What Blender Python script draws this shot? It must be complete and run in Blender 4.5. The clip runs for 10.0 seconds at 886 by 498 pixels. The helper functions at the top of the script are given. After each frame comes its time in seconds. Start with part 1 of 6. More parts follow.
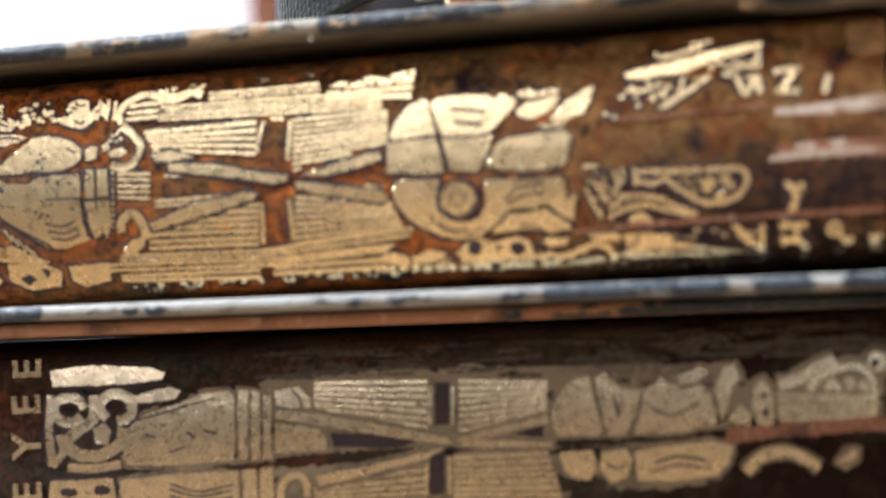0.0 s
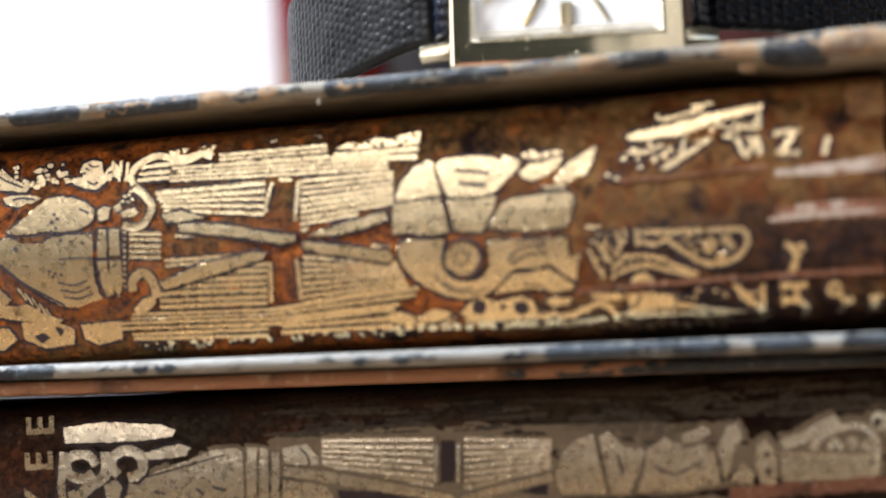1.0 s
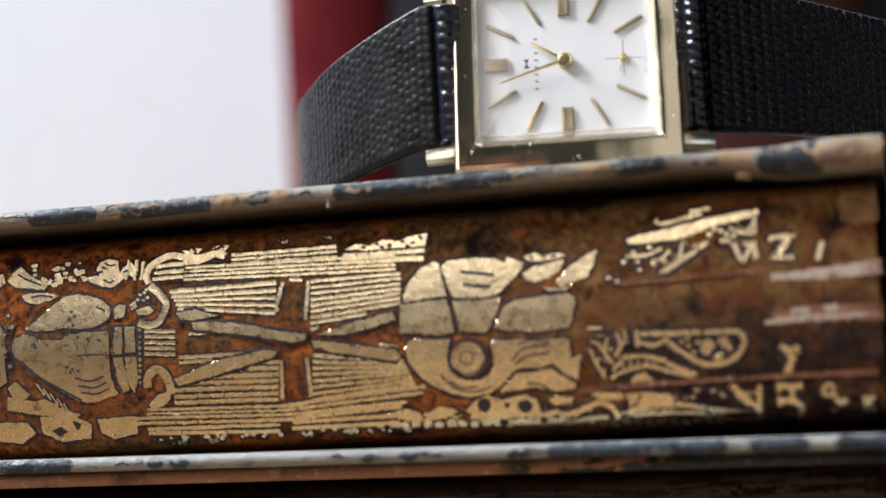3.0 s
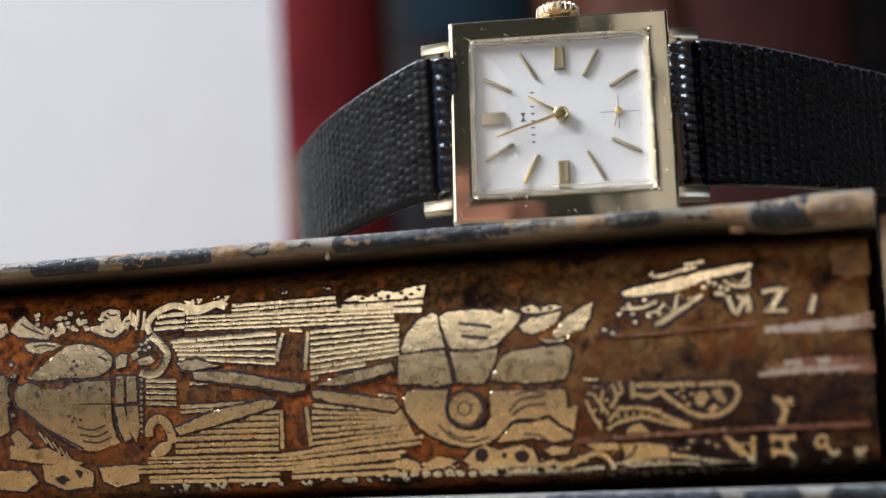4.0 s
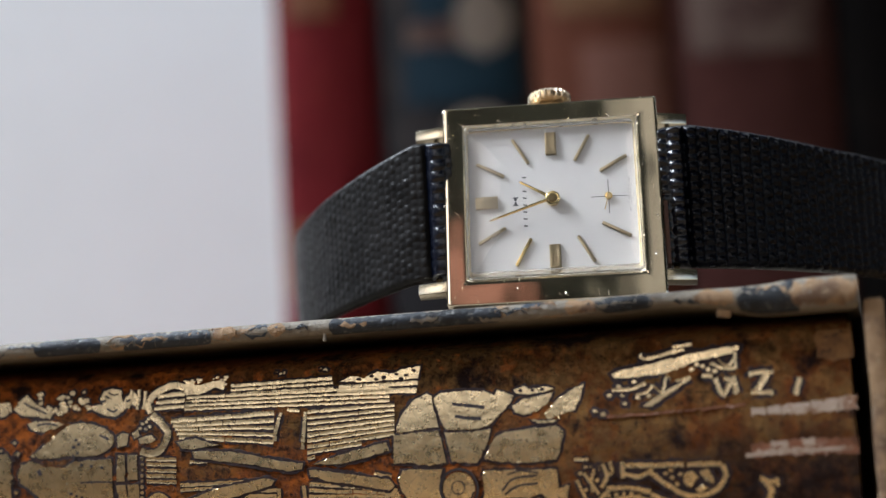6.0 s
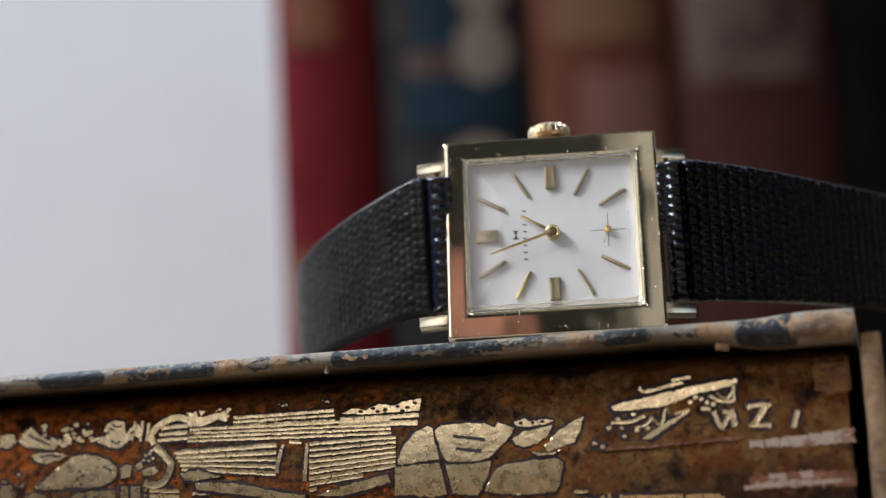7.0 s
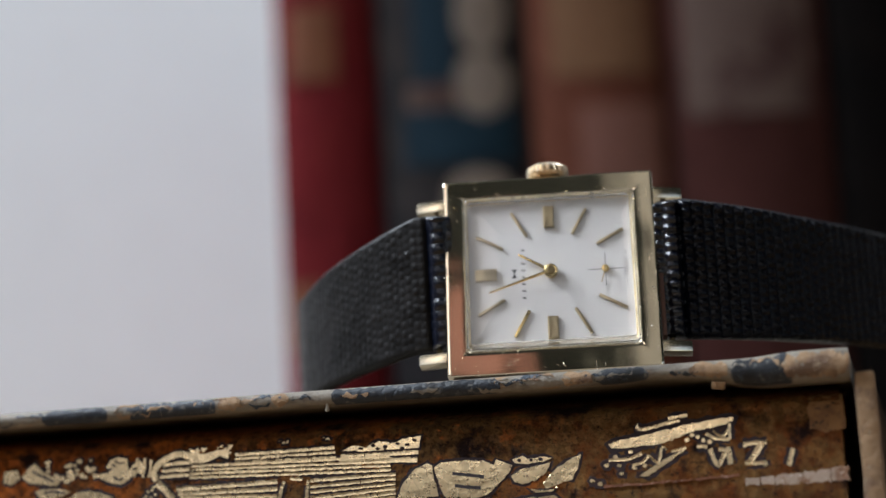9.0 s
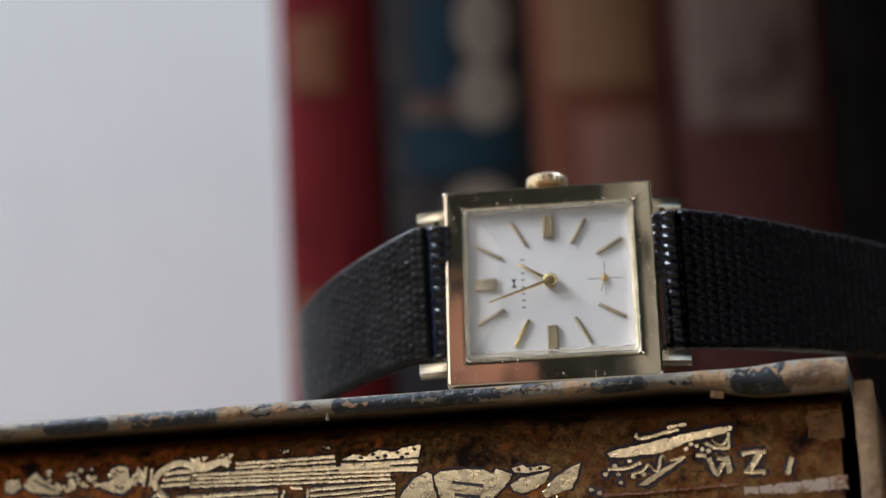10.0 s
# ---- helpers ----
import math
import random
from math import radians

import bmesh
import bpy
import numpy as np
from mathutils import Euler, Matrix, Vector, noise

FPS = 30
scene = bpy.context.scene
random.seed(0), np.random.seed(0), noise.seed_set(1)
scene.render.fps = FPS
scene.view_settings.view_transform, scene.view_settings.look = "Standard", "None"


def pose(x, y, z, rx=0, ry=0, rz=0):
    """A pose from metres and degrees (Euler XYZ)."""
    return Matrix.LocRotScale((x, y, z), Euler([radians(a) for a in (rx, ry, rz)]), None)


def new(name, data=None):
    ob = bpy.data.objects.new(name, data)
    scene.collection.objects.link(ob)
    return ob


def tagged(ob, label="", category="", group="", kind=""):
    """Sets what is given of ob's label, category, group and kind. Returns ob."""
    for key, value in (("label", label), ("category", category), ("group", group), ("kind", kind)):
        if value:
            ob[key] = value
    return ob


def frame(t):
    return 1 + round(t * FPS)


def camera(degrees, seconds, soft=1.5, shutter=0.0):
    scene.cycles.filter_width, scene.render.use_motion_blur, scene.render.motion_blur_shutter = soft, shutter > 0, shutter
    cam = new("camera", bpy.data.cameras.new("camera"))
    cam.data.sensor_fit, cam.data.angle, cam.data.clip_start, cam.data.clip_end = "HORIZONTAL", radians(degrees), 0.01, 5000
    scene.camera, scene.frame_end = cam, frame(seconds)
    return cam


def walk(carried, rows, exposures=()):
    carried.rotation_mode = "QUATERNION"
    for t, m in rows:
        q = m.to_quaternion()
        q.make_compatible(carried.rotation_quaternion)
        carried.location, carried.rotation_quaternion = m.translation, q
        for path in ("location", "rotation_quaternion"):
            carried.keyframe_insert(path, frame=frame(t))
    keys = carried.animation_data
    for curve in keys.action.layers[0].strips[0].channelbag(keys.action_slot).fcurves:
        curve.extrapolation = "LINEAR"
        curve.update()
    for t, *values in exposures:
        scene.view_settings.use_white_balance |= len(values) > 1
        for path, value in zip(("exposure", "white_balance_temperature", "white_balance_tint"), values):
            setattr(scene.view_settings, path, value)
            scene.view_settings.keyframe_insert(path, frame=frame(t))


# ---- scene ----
# ---- camera and its walk ----
MM = 0.001
cam = camera(27.0, 10.0, soft=1.4)
cam.data.dof.use_dof = True
cam.data.dof.focus_distance = 0.242
cam.data.dof.aperture_fstop = 8.6
# seconds, eye in millimetres, then pitch, lean and turn in degrees
ROWS = [
    (0.0, -2.85, -215.60, -41.87, 3.50, 3.10, 0.01),
    (0.5, 0.47, -217.01, -42.01, 4.56, 2.98, 0.93),
    (1.0, 2.33, -218.25, -41.14, 5.12, 2.96, 1.48),
    (1.5, 3.29, -219.87, -39.44, 5.38, 2.93, 1.76),
    (2.0, 3.72, -221.64, -37.51, 5.51, 2.98, 1.89),
    (2.5, 3.69, -224.08, -34.94, 5.67, 3.00, 1.88),
    (4.0, 3.46, -229.53, -27.96, 6.28, 3.10, 1.64),
    (4.5, 3.61, -232.27, -26.13, 6.54, 3.05, 1.56),
    (5.0, 3.57, -233.46, -25.06, 6.93, 3.10, 1.48),
    (5.5, 4.21, -234.37, -24.69, 7.36, 3.11, 1.60),
    (7.0, 4.77, -238.02, -22.67, 8.36, 3.14, 1.68),
    (7.5, 4.72, -238.69, -22.09, 8.57, 3.15, 1.66),
    (8.0, 4.74, -239.67, -21.66, 8.75, 3.15, 1.64),
    (8.5, 4.96, -240.35, -21.21, 8.94, 3.14, 1.67),
    (9.0, 4.99, -241.24, -21.17, 9.11, 3.13, 1.67),
    (9.5, 4.94, -242.02, -21.31, 9.30, 3.16, 1.64),
    (10.0, 5.67, -242.01, -21.57, 9.47, 3.10, 1.82),
]
EXPOSURES = [(0.0, 1.46), (1.0, 1.37), (1.5, 1.27), (2.5, 0.98), (4.0, 0.55), (5.5, 0.33), (8.5, 0.20), (10.0, 0.10)]
walk(cam, [(t, pose(x * MM, y * MM, z * MM, 90 + p, r, w)) for t, x, y, z, p, r, w in ROWS], EXPOSURES)

# ---- world and large lights ----
world = bpy.data.worlds.new("sky")
scene.world = world
world.use_nodes = True
wn = world.node_tree.nodes
sky = wn.new("ShaderNodeTexSky")
sky.sky_type = "NISHITA"
sky.sun_disc = False
sky.sun_elevation = radians(35)
sky.sun_rotation = radians(200)
world.node_tree.links.new(sky.outputs[0], wn["Background"].inputs[0])
wn["Background"].inputs[1].default_value = 0.1


def area_lamp(name, m, sx, sy, power, color):
    data = bpy.data.lights.new(name, "AREA")
    data.shape, data.size, data.size_y = "RECTANGLE", sx, sy
    data.energy, data.color = power, color
    ob = new(name, data)
    ob.matrix_world = m
    return ob


# daylight through the window behind the camera on its left; added lamps in openings high on the left and in the corner
# behind it on its right
WIN = (-1.275, -0.32, 0.40, 1.36)         # x0, x1, z0, z1 of the opening in the south wall
FILL_OPEN_W = (-0.55, 0.30, 1.30, 2.35)        # y0, y1, z0, z1 of the added opening in the west wall
GLINT_OPEN_E = (0.12, 0.72, 0.00, 0.70)         # the added opening in the south wall
GLINT_OPEN_C = (-1.28, -0.85, 0.05, 0.95)       # y0, y1, z0, z1 of the added opening in the east wall
area_lamp("window_daylight", pose((WIN[0] + WIN[1]) / 2, -1.29, (WIN[2] + WIN[3]) / 2, 90, 0, 0) @ pose(0, 0, 0, 180, 0, 0),
          WIN[1] - WIN[0], WIN[3] - WIN[2], 165.0, (0.88, 0.92, 1.0))
# fill added to brighten the white wall; no window is known there
area_lamp("side_wall_fill", pose(-1.68, (FILL_OPEN_W[0] + FILL_OPEN_W[1]) / 2, (FILL_OPEN_W[2] + FILL_OPEN_W[3]) / 2, 0, -90, 0),
          FILL_OPEN_W[3] - FILL_OPEN_W[2], FILL_OPEN_W[1] - FILL_OPEN_W[0], 178.0, (0.82, 0.90, 1.0))
# two unseen bluish lamps, added to put glints on the strap
area_lamp("strap_glint_lamp", pose((GLINT_OPEN_E[0] + GLINT_OPEN_E[1]) / 2, -1.29, (GLINT_OPEN_E[2] + GLINT_OPEN_E[3]) / 2, 90, 0, 0) @ pose(0, 0, 0, 180, 0, 0),
          GLINT_OPEN_E[1] - GLINT_OPEN_E[0], GLINT_OPEN_E[3] - GLINT_OPEN_E[2], 30.0, (0.70, 0.80, 1.0))
area_lamp("corner_glint_lamp", pose(1.68, (GLINT_OPEN_C[0] + GLINT_OPEN_C[1]) / 2, (GLINT_OPEN_C[2] + GLINT_OPEN_C[3]) / 2, 0, 90, 0),
          GLINT_OPEN_C[3] - GLINT_OPEN_C[2], GLINT_OPEN_C[1] - GLINT_OPEN_C[0], 0.9, (0.62, 0.76, 1.0))


# ---- materials ----
def shader(name):
    m = bpy.data.materials.new(name)
    m.use_nodes = True
    nt = m.node_tree
    b = nt.nodes["Principled BSDF"]
    co = nt.nodes.new("ShaderNodeTexCoord")
    return m, nt, b, co.outputs["Object"]


def noise_fac(nt, co, scale, detail=5.0, rough=0.6, lo=0.35, hi=0.65, stretch=None, w=0.0):
    """A noise between lo and hi, spread to 0..1. Scale is in features per metre."""
    src = co
    if stretch or w:
        mp = nt.nodes.new("ShaderNodeMapping")
        mp.inputs["Scale"].default_value = stretch or (1, 1, 1)
        mp.inputs["Location"].default_value = (w, w * 0.7, w * 1.3)
        nt.links.new(co, mp.inputs["Vector"])
        src = mp.outputs[0]
    n = nt.nodes.new("ShaderNodeTexNoise")
    n.inputs["Scale"].default_value = scale
    n.inputs["Detail"].default_value = detail
    n.inputs["Roughness"].default_value = rough
    nt.links.new(src, n.inputs["Vector"])
    r = nt.nodes.new("ShaderNodeMapRange")
    r.inputs["From Min"].default_value, r.inputs["From Max"].default_value = lo, hi
    nt.links.new(n.outputs["Fac"], r.inputs["Value"])
    return r.outputs[0]


def mix_col(nt, fac, a, b):
    """a and b are colours or sockets."""
    m = nt.nodes.new("ShaderNodeMix")
    m.data_type = "RGBA"
    for sock, v in ((m.inputs[6], a), (m.inputs[7], b)):
        if isinstance(v, tuple):
            sock.default_value = (*v, 1)
        else:
            nt.links.new(v, sock)
    if isinstance(fac, float):
        m.inputs[0].default_value = fac
    else:
        nt.links.new(fac, m.inputs[0])
    return m.outputs[2]


def mix_val(nt, fac, a, b):
    r = nt.nodes.new("ShaderNodeMapRange")
    r.inputs["To Min"].default_value, r.inputs["To Max"].default_value = a, b
    nt.links.new(fac, r.inputs["Value"])
    return r.outputs[0]


def bumped(nt, b, height, distance, strength=1.0, under=None):
    k = nt.nodes.new("ShaderNodeBump")
    k.inputs["Distance"].default_value, k.inputs["Strength"].default_value = distance, strength
    nt.links.new(height, k.inputs["Height"])
    if under is not None:
        nt.links.new(under, k.inputs["Normal"])
    nt.links.new(k.outputs[0], b.inputs["Normal"])
    return k.outputs[0]


def layered(name, base, second, third, scale, rough, metal=0.0, fine=2500.0, relief=0.00004, lo2=0.5, hi2=0.62, lo3=0.58, hi3=0.68, stretch=None, coat=0.0, fleck=None, gloss=0.3):
    """Base colour, broken by large patches of a second and small ones of a third, with a fine relief."""
    m, nt, b, co = shader(name)
    c = mix_col(nt, noise_fac(nt, co, scale, lo=lo2, hi=hi2, stretch=stretch), base, second)
    c = mix_col(nt, noise_fac(nt, co, scale * 5.3, lo=lo3, hi=hi3, stretch=stretch, w=3.1), c, third)
    f = noise_fac(nt, co, fine, lo=0.2, hi=0.8, w=1.7)
    if fleck:
        c = mix_col(nt, noise_fac(nt, co, scale * 14, detail=8, rough=0.7, lo=0.5, hi=0.7, w=9.0), c, fleck)
    nt.links.new(c, b.inputs["Base Color"])
    nt.links.new(mix_val(nt, f, rough[0], rough[1]), b.inputs["Roughness"])
    b.inputs["Metallic"].default_value = metal
    b.inputs["Coat Weight"].default_value = coat
    b.inputs["Specular IOR Level"].default_value = gloss
    k = bumped(nt, b, noise_fac(nt, co, scale * 4, lo=0.2, hi=0.8, w=5.0), relief * 3)
    bumped(nt, b, f, relief, under=k)
    return m


def plain(name, color, rough, metal=0.0, vary=0.1, scale=900.0, relief=0.0, gloss=0.5):
    m, nt, b, co = shader(name)
    dark = tuple(v * (1 - vary) for v in color)
    lite = tuple(min(1.0, v * (1 + vary)) for v in color)
    f = noise_fac(nt, co, scale, lo=0.3, hi=0.7)
    nt.links.new(mix_col(nt, f, dark, lite), b.inputs["Base Color"])
    nt.links.new(mix_val(nt, f, rough * 0.85, min(1, rough * 1.15)), b.inputs["Roughness"])
    b.inputs["Metallic"].default_value = metal
    b.inputs["Specular IOR Level"].default_value = gloss
    if relief:
        bumped(nt, b, noise_fac(nt, co, scale * 3, lo=0.2, hi=0.8, w=2.0), relief)
    return m


def gilt_material(name, dull, tint=1.0, tarnish=0.5, tone=(0.92, 0.73, 0.44)):
    """Gold leaf on leather: crackled, rubbed through in small spots to the red-brown under it."""
    m, nt, b, co = shader(name)
    gold = mix_col(nt, noise_fac(nt, co, 420.0, lo=0.35, hi=0.7), tuple(tint * k for k in tone), tuple(tint * 0.77 * k for k in tone))
    spots = noise_fac(nt, co, 1500.0, detail=6, rough=0.7, lo=0.60 - dull, hi=0.66 - dull, w=1.0)
    cr = nt.nodes.new("ShaderNodeTexVoronoi")
    cr.feature = "DISTANCE_TO_EDGE"
    cr.inputs["Scale"].default_value = 520.0
    nt.links.new(co, cr.inputs["Vector"])
    crack = nt.nodes.new("ShaderNodeMapRange")
    crack.inputs["From Min"].default_value, crack.inputs["From Max"].default_value = 0.012, 0.03
    crack.inputs["To Min"].default_value, crack.inputs["To Max"].default_value = 0.2, 0.0
    nt.links.new(cr.outputs["Distance"], crack.inputs["Value"])
    worn = nt.nodes.new("ShaderNodeMath")
    worn.operation = "MAXIMUM"
    nt.links.new(spots, worn.inputs[0])
    nt.links.new(crack.outputs[0], worn.inputs[1])
    # towards the tail the leaf has tarnished to a dull brown gold, in clouds
    sep = nt.nodes.new("ShaderNodeSeparateXYZ")
    nt.links.new(co, sep.inputs[0])
    tail = nt.nodes.new("ShaderNodeMapRange")
    tail.inputs["From Min"].default_value, tail.inputs["From Max"].default_value = -0.026, -0.050
    tail.inputs["To Max"].default_value = tarnish
    nt.links.new(sep.outputs[0], tail.inputs["Value"])
    gold = mix_col(nt, tail.outputs[0], gold, tuple(tint * k for k in (0.42, 0.30, 0.165)))
    nt.links.new(mix_col(nt, worn.outputs[0], gold, (0.13, 0.06, 0.035)), b.inputs["Base Color"])
    nt.links.new(mix_val(nt, worn.outputs[0], 1.0, 0.0), b.inputs["Metallic"])
    nt.links.new(mix_val(nt, noise_fac(nt, co, 900.0, lo=0.25, hi=0.75, w=3.3), 0.21, 0.36), b.inputs["Roughness"])
    k = bumped(nt, b, noise_fac(nt, co, 700.0, lo=0.2, hi=0.8, w=4.0), 0.00006)
    bumped(nt, b, noise_fac(nt, co, 2400.0, lo=0.2, hi=0.8, w=2.0), 0.000008, under=k)
    return m


def leather_material(name, base, rust, olive, dark):
    """Old spine leather: rusty patches, olive bloom, dark stains, and pitted grain."""
    m, nt, b, co = shader(name)
    c = mix_col(nt, noise_fac(nt, co, 60.0, lo=0.44, hi=0.62), base, rust)
    c = mix_col(nt, noise_fac(nt, co, 38.0, lo=0.47, hi=0.60, w=7.0), c, olive)
    c = mix_col(nt, noise_fac(nt, co, 430.0, detail=6, rough=0.7, lo=0.53, hi=0.68, w=8.0), c, tuple(k * 1.2 for k in rust))
    speck = noise_fac(nt, co, 900.0, detail=8, rough=0.75, lo=0.47, hi=0.66, w=3.1)
    c = mix_col(nt, speck, c, dark)
    # the head of the back has gone olive-brown, the rest is rusty
    sep = nt.nodes.new("ShaderNodeSeparateXYZ")
    nt.links.new(co, sep.inputs[0])
    head = nt.nodes.new("ShaderNodeMapRange")
    head.inputs["From Min"].default_value, head.inputs["From Max"].default_value = -0.002, 0.018
    head.inputs["To Max"].default_value = 0.8
    nt.links.new(sep.outputs[0], head.inputs["Value"])
    c = mix_col(nt, head.outputs[0], c, mix_col(nt, noise_fac(nt, co, 260.0, detail=7, rough=0.7, lo=0.42, hi=0.58, w=4.4), tuple(k * 1.5 for k in olive), tuple(k * 0.75 for k in base)))
    c = mix_col(nt, noise_fac(nt, co, 1300.0, detail=6, rough=0.75, lo=0.55, hi=0.66, w=6.6), c, dark)
    stain = noise_fac(nt, co, 170.0, detail=6, rough=0.65, lo=0.54, hi=0.64, w=11.0)
    c = mix_col(nt, stain, c, dark)
    # the leather gets darker, in mottles, low down beside the lettering
    low_mask = None
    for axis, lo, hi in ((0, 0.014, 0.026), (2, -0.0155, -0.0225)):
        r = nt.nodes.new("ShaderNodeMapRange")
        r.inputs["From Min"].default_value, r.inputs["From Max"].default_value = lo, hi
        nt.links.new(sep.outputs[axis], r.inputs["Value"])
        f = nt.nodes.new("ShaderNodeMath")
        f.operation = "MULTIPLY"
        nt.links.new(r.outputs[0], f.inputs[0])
        nt.links.new(low_mask if low_mask is not None else noise_fac(nt, co, 230.0, detail=7, rough=0.75, lo=0.33, hi=0.53, w=14.0), f.inputs[1])
        low_mask = f.outputs[0]
    c = mix_col(nt, low_mask, c, (0.020, 0.0082, 0.0056))
    nt.links.new(c, b.inputs["Base Color"])
    nt.links.new(mix_val(nt, speck, 0.40, 0.68), b.inputs["Roughness"])
    b.inputs["Specular IOR Level"].default_value = 0.06
    k = bumped(nt, b, noise_fac(nt, co, 420.0, lo=0.2, hi=0.8, w=5.0), 0.00025)
    bumped(nt, b, speck, 0.00018, under=k)
    return m


M_GILT = gilt_material("gold_leaf", 0.0)
M_GILT_DULL = gilt_material("dull_gold_leaf", 0.02, 0.60, 0.0, (0.90, 0.75, 0.53))
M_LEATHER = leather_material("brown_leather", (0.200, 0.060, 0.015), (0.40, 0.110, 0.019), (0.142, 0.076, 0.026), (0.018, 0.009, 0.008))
M_LEATHER_DARK = leather_material("dark_leather", (0.040, 0.029, 0.020), (0.080, 0.028, 0.013), (0.042, 0.034, 0.022), (0.016, 0.013, 0.013))
M_INK = plain("tooled_line", (0.028, 0.020, 0.024), 0.55, vary=0.3)
M_GROUND_WORN = layered("worn_stamped_ground", (0.185, 0.140, 0.090), (0.105, 0.080, 0.055), (0.235, 0.175, 0.11), 170.0, (0.45, 0.65), fine=3000.0)
M_GROUND_FAINT = layered("last_traces_of_leaf", (0.054, 0.041, 0.026), (0.036, 0.028, 0.019), (0.078, 0.057, 0.035), 200.0, (0.5, 0.7), fine=3000.0)
M_GROUND = layered("stamped_ground", (0.030, 0.016, 0.018), (0.018, 0.011, 0.016), (0.05, 0.022, 0.014), 300.0, (0.45, 0.65), fine=3000.0)
M_SCUFF = layered("scuffed_paper", (0.43, 0.33, 0.26), (0.24, 0.13, 0.08), (0.60, 0.51, 0.44), 420.0, (0.4, 0.6), fine=4000.0)
M_CREASE = layered("rubbed_ridge", (0.22, 0.09, 0.05), (0.10, 0.04, 0.02), (0.45, 0.30, 0.24), 240.0, (0.35, 0.5))
M_WORNPAPER = layered("worn_marbled_paper", (0.215, 0.185, 0.145), (0.105, 0.088, 0.070), (0.27, 0.165, 0.085), 150.0, (0.38, 0.6),
                      fine=3000.0, relief=0.00006, lo3=0.60, hi3=0.66, stretch=(0.35, 1, 1), fleck=(0.13, 0.11, 0.09))
M_PALEPAPER = layered("pale_marbled_paper", (0.26, 0.25, 0.23), (0.155, 0.15, 0.145), (0.09, 0.10, 0.112), 190.0, (0.35, 0.55),
                      fine=3000.0, relief=0.00006, stretch=(0.4, 1, 1), fleck=(0.20, 0.17, 0.14))
M_DARKPAPER_OR_SHADE = layered("dark_marbled_paper_or_shade", (0.026, 0.031, 0.039), (0.011, 0.012, 0.014), (0.13, 0.125, 0.115), 170.0, (0.26, 0.5), fine=3000.0, relief=0.00005)
M_BLUEPAPER = layered("blue_marbled_paper", (0.032, 0.043, 0.058), (0.014, 0.018, 0.025), (0.17, 0.17, 0.17), 190.0, (0.34, 0.55), fine=3000.0, relief=0.00005)
M_RAWBOARD = layered("raw_board", (0.30, 0.19, 0.105), (0.15, 0.09, 0.055), (0.36, 0.27, 0.18), 220.0, (0.6, 0.85), fine=3500.0, relief=0.0001)
M_RUSTBOARD = layered("rust_paper", (0.33, 0.165, 0.10), (0.13, 0.070, 0.048), (0.46, 0.31, 0.23), 130.0, (0.5, 0.75), fine=3000.0, relief=0.00006)
M_PAGES = layered("aged_pages", (0.50, 0.42, 0.30), (0.42, 0.34, 0.22), (0.36, 0.28, 0.18), 200.0, (0.7, 0.9), stretch=(0.1, 1, 8))
M_GOLD = plain("polished_gold", (0.82, 0.72, 0.54), 0.19, metal=1.0, vary=0.04, scale=500.0, relief=0.000008)
def bezel_material():
    """Polished pale gold with fine crossing scratches and small nicks."""
    m, nt, b, co = shader("scratched_gold")
    b.inputs["Metallic"].default_value = 1.0
    b.inputs["Base Color"].default_value = (0.83, 0.735, 0.58, 1)
    one = noise_fac(nt, co, 2600.0, detail=2, lo=0.70, hi=0.74, stretch=(1.0, 1.0, 0.10), w=2.0)
    mp = nt.nodes.new("ShaderNodeMapping")
    mp.inputs["Rotation"].default_value = (0, radians(52), 0)
    nt.links.new(co, mp.inputs["Vector"])
    two = noise_fac(nt, mp.outputs[0], 2600.0, detail=2, lo=0.70, hi=0.74, stretch=(1.0, 1.0, 0.10), w=6.0)
    nick = noise_fac(nt, co, 1500.0, detail=1, lo=0.74, hi=0.77, w=9.0)
    s1 = nt.nodes.new("ShaderNodeMath")
    s1.operation = "MAXIMUM"
    nt.links.new(one, s1.inputs[0])
    nt.links.new(two, s1.inputs[1])
    s2 = nt.nodes.new("ShaderNodeMath")
    s2.operation = "MAXIMUM"
    nt.links.new(s1.outputs[0], s2.inputs[0])
    nt.links.new(nick, s2.inputs[1])
    nt.links.new(mix_val(nt, s2.outputs[0], 0.045, 0.30), b.inputs["Roughness"])
    k = bumped(nt, b, noise_fac(nt, co, 120.0, detail=1, lo=0.2, hi=0.8, w=1.0), 0.00004)
    bumped(nt, b, s2.outputs[0], 0.00002, under=k)
    return m


M_BEZEL = bezel_material()
M_OCHRE_LEATHER = layered("ochre_leather", (0.25, 0.125, 0.042), (0.16, 0.075, 0.026), (0.03, 0.016, 0.01), 330.0, (0.45, 0.6), fine=2600.0)
M_DROP = plain("dried_glue", (0.28, 0.25, 0.21), 0.3, vary=0.1)
M_GOLD_SATIN = plain("satin_gold", (0.62, 0.50, 0.30), 0.30, metal=1.0, vary=0.1)
M_CROWN = plain("crown_gold", (0.80, 0.67, 0.50), 0.24, metal=1.0, vary=0.08)
M_MARKER = plain("marker_gold", (0.38, 0.31, 0.20), 0.34, metal=1.0, vary=0.05, scale=900.0)
M_HAND = plain("hand_gold", (0.78, 0.60, 0.30), 0.22, metal=1.0, vary=0.06)
M_DIAL = plain("silver_white_dial", (0.445, 0.425, 0.412), 0.42, vary=0.015, scale=300.0)
M_PRINT = plain("dial_print", (0.02, 0.02, 0.025), 0.5)
M_PRINT_FINE = plain("fine_dial_print", (0.045, 0.042, 0.043), 0.5)
M_PIVOT = plain("bronzed_pivot", (0.17, 0.125, 0.065), 0.42, metal=1.0)
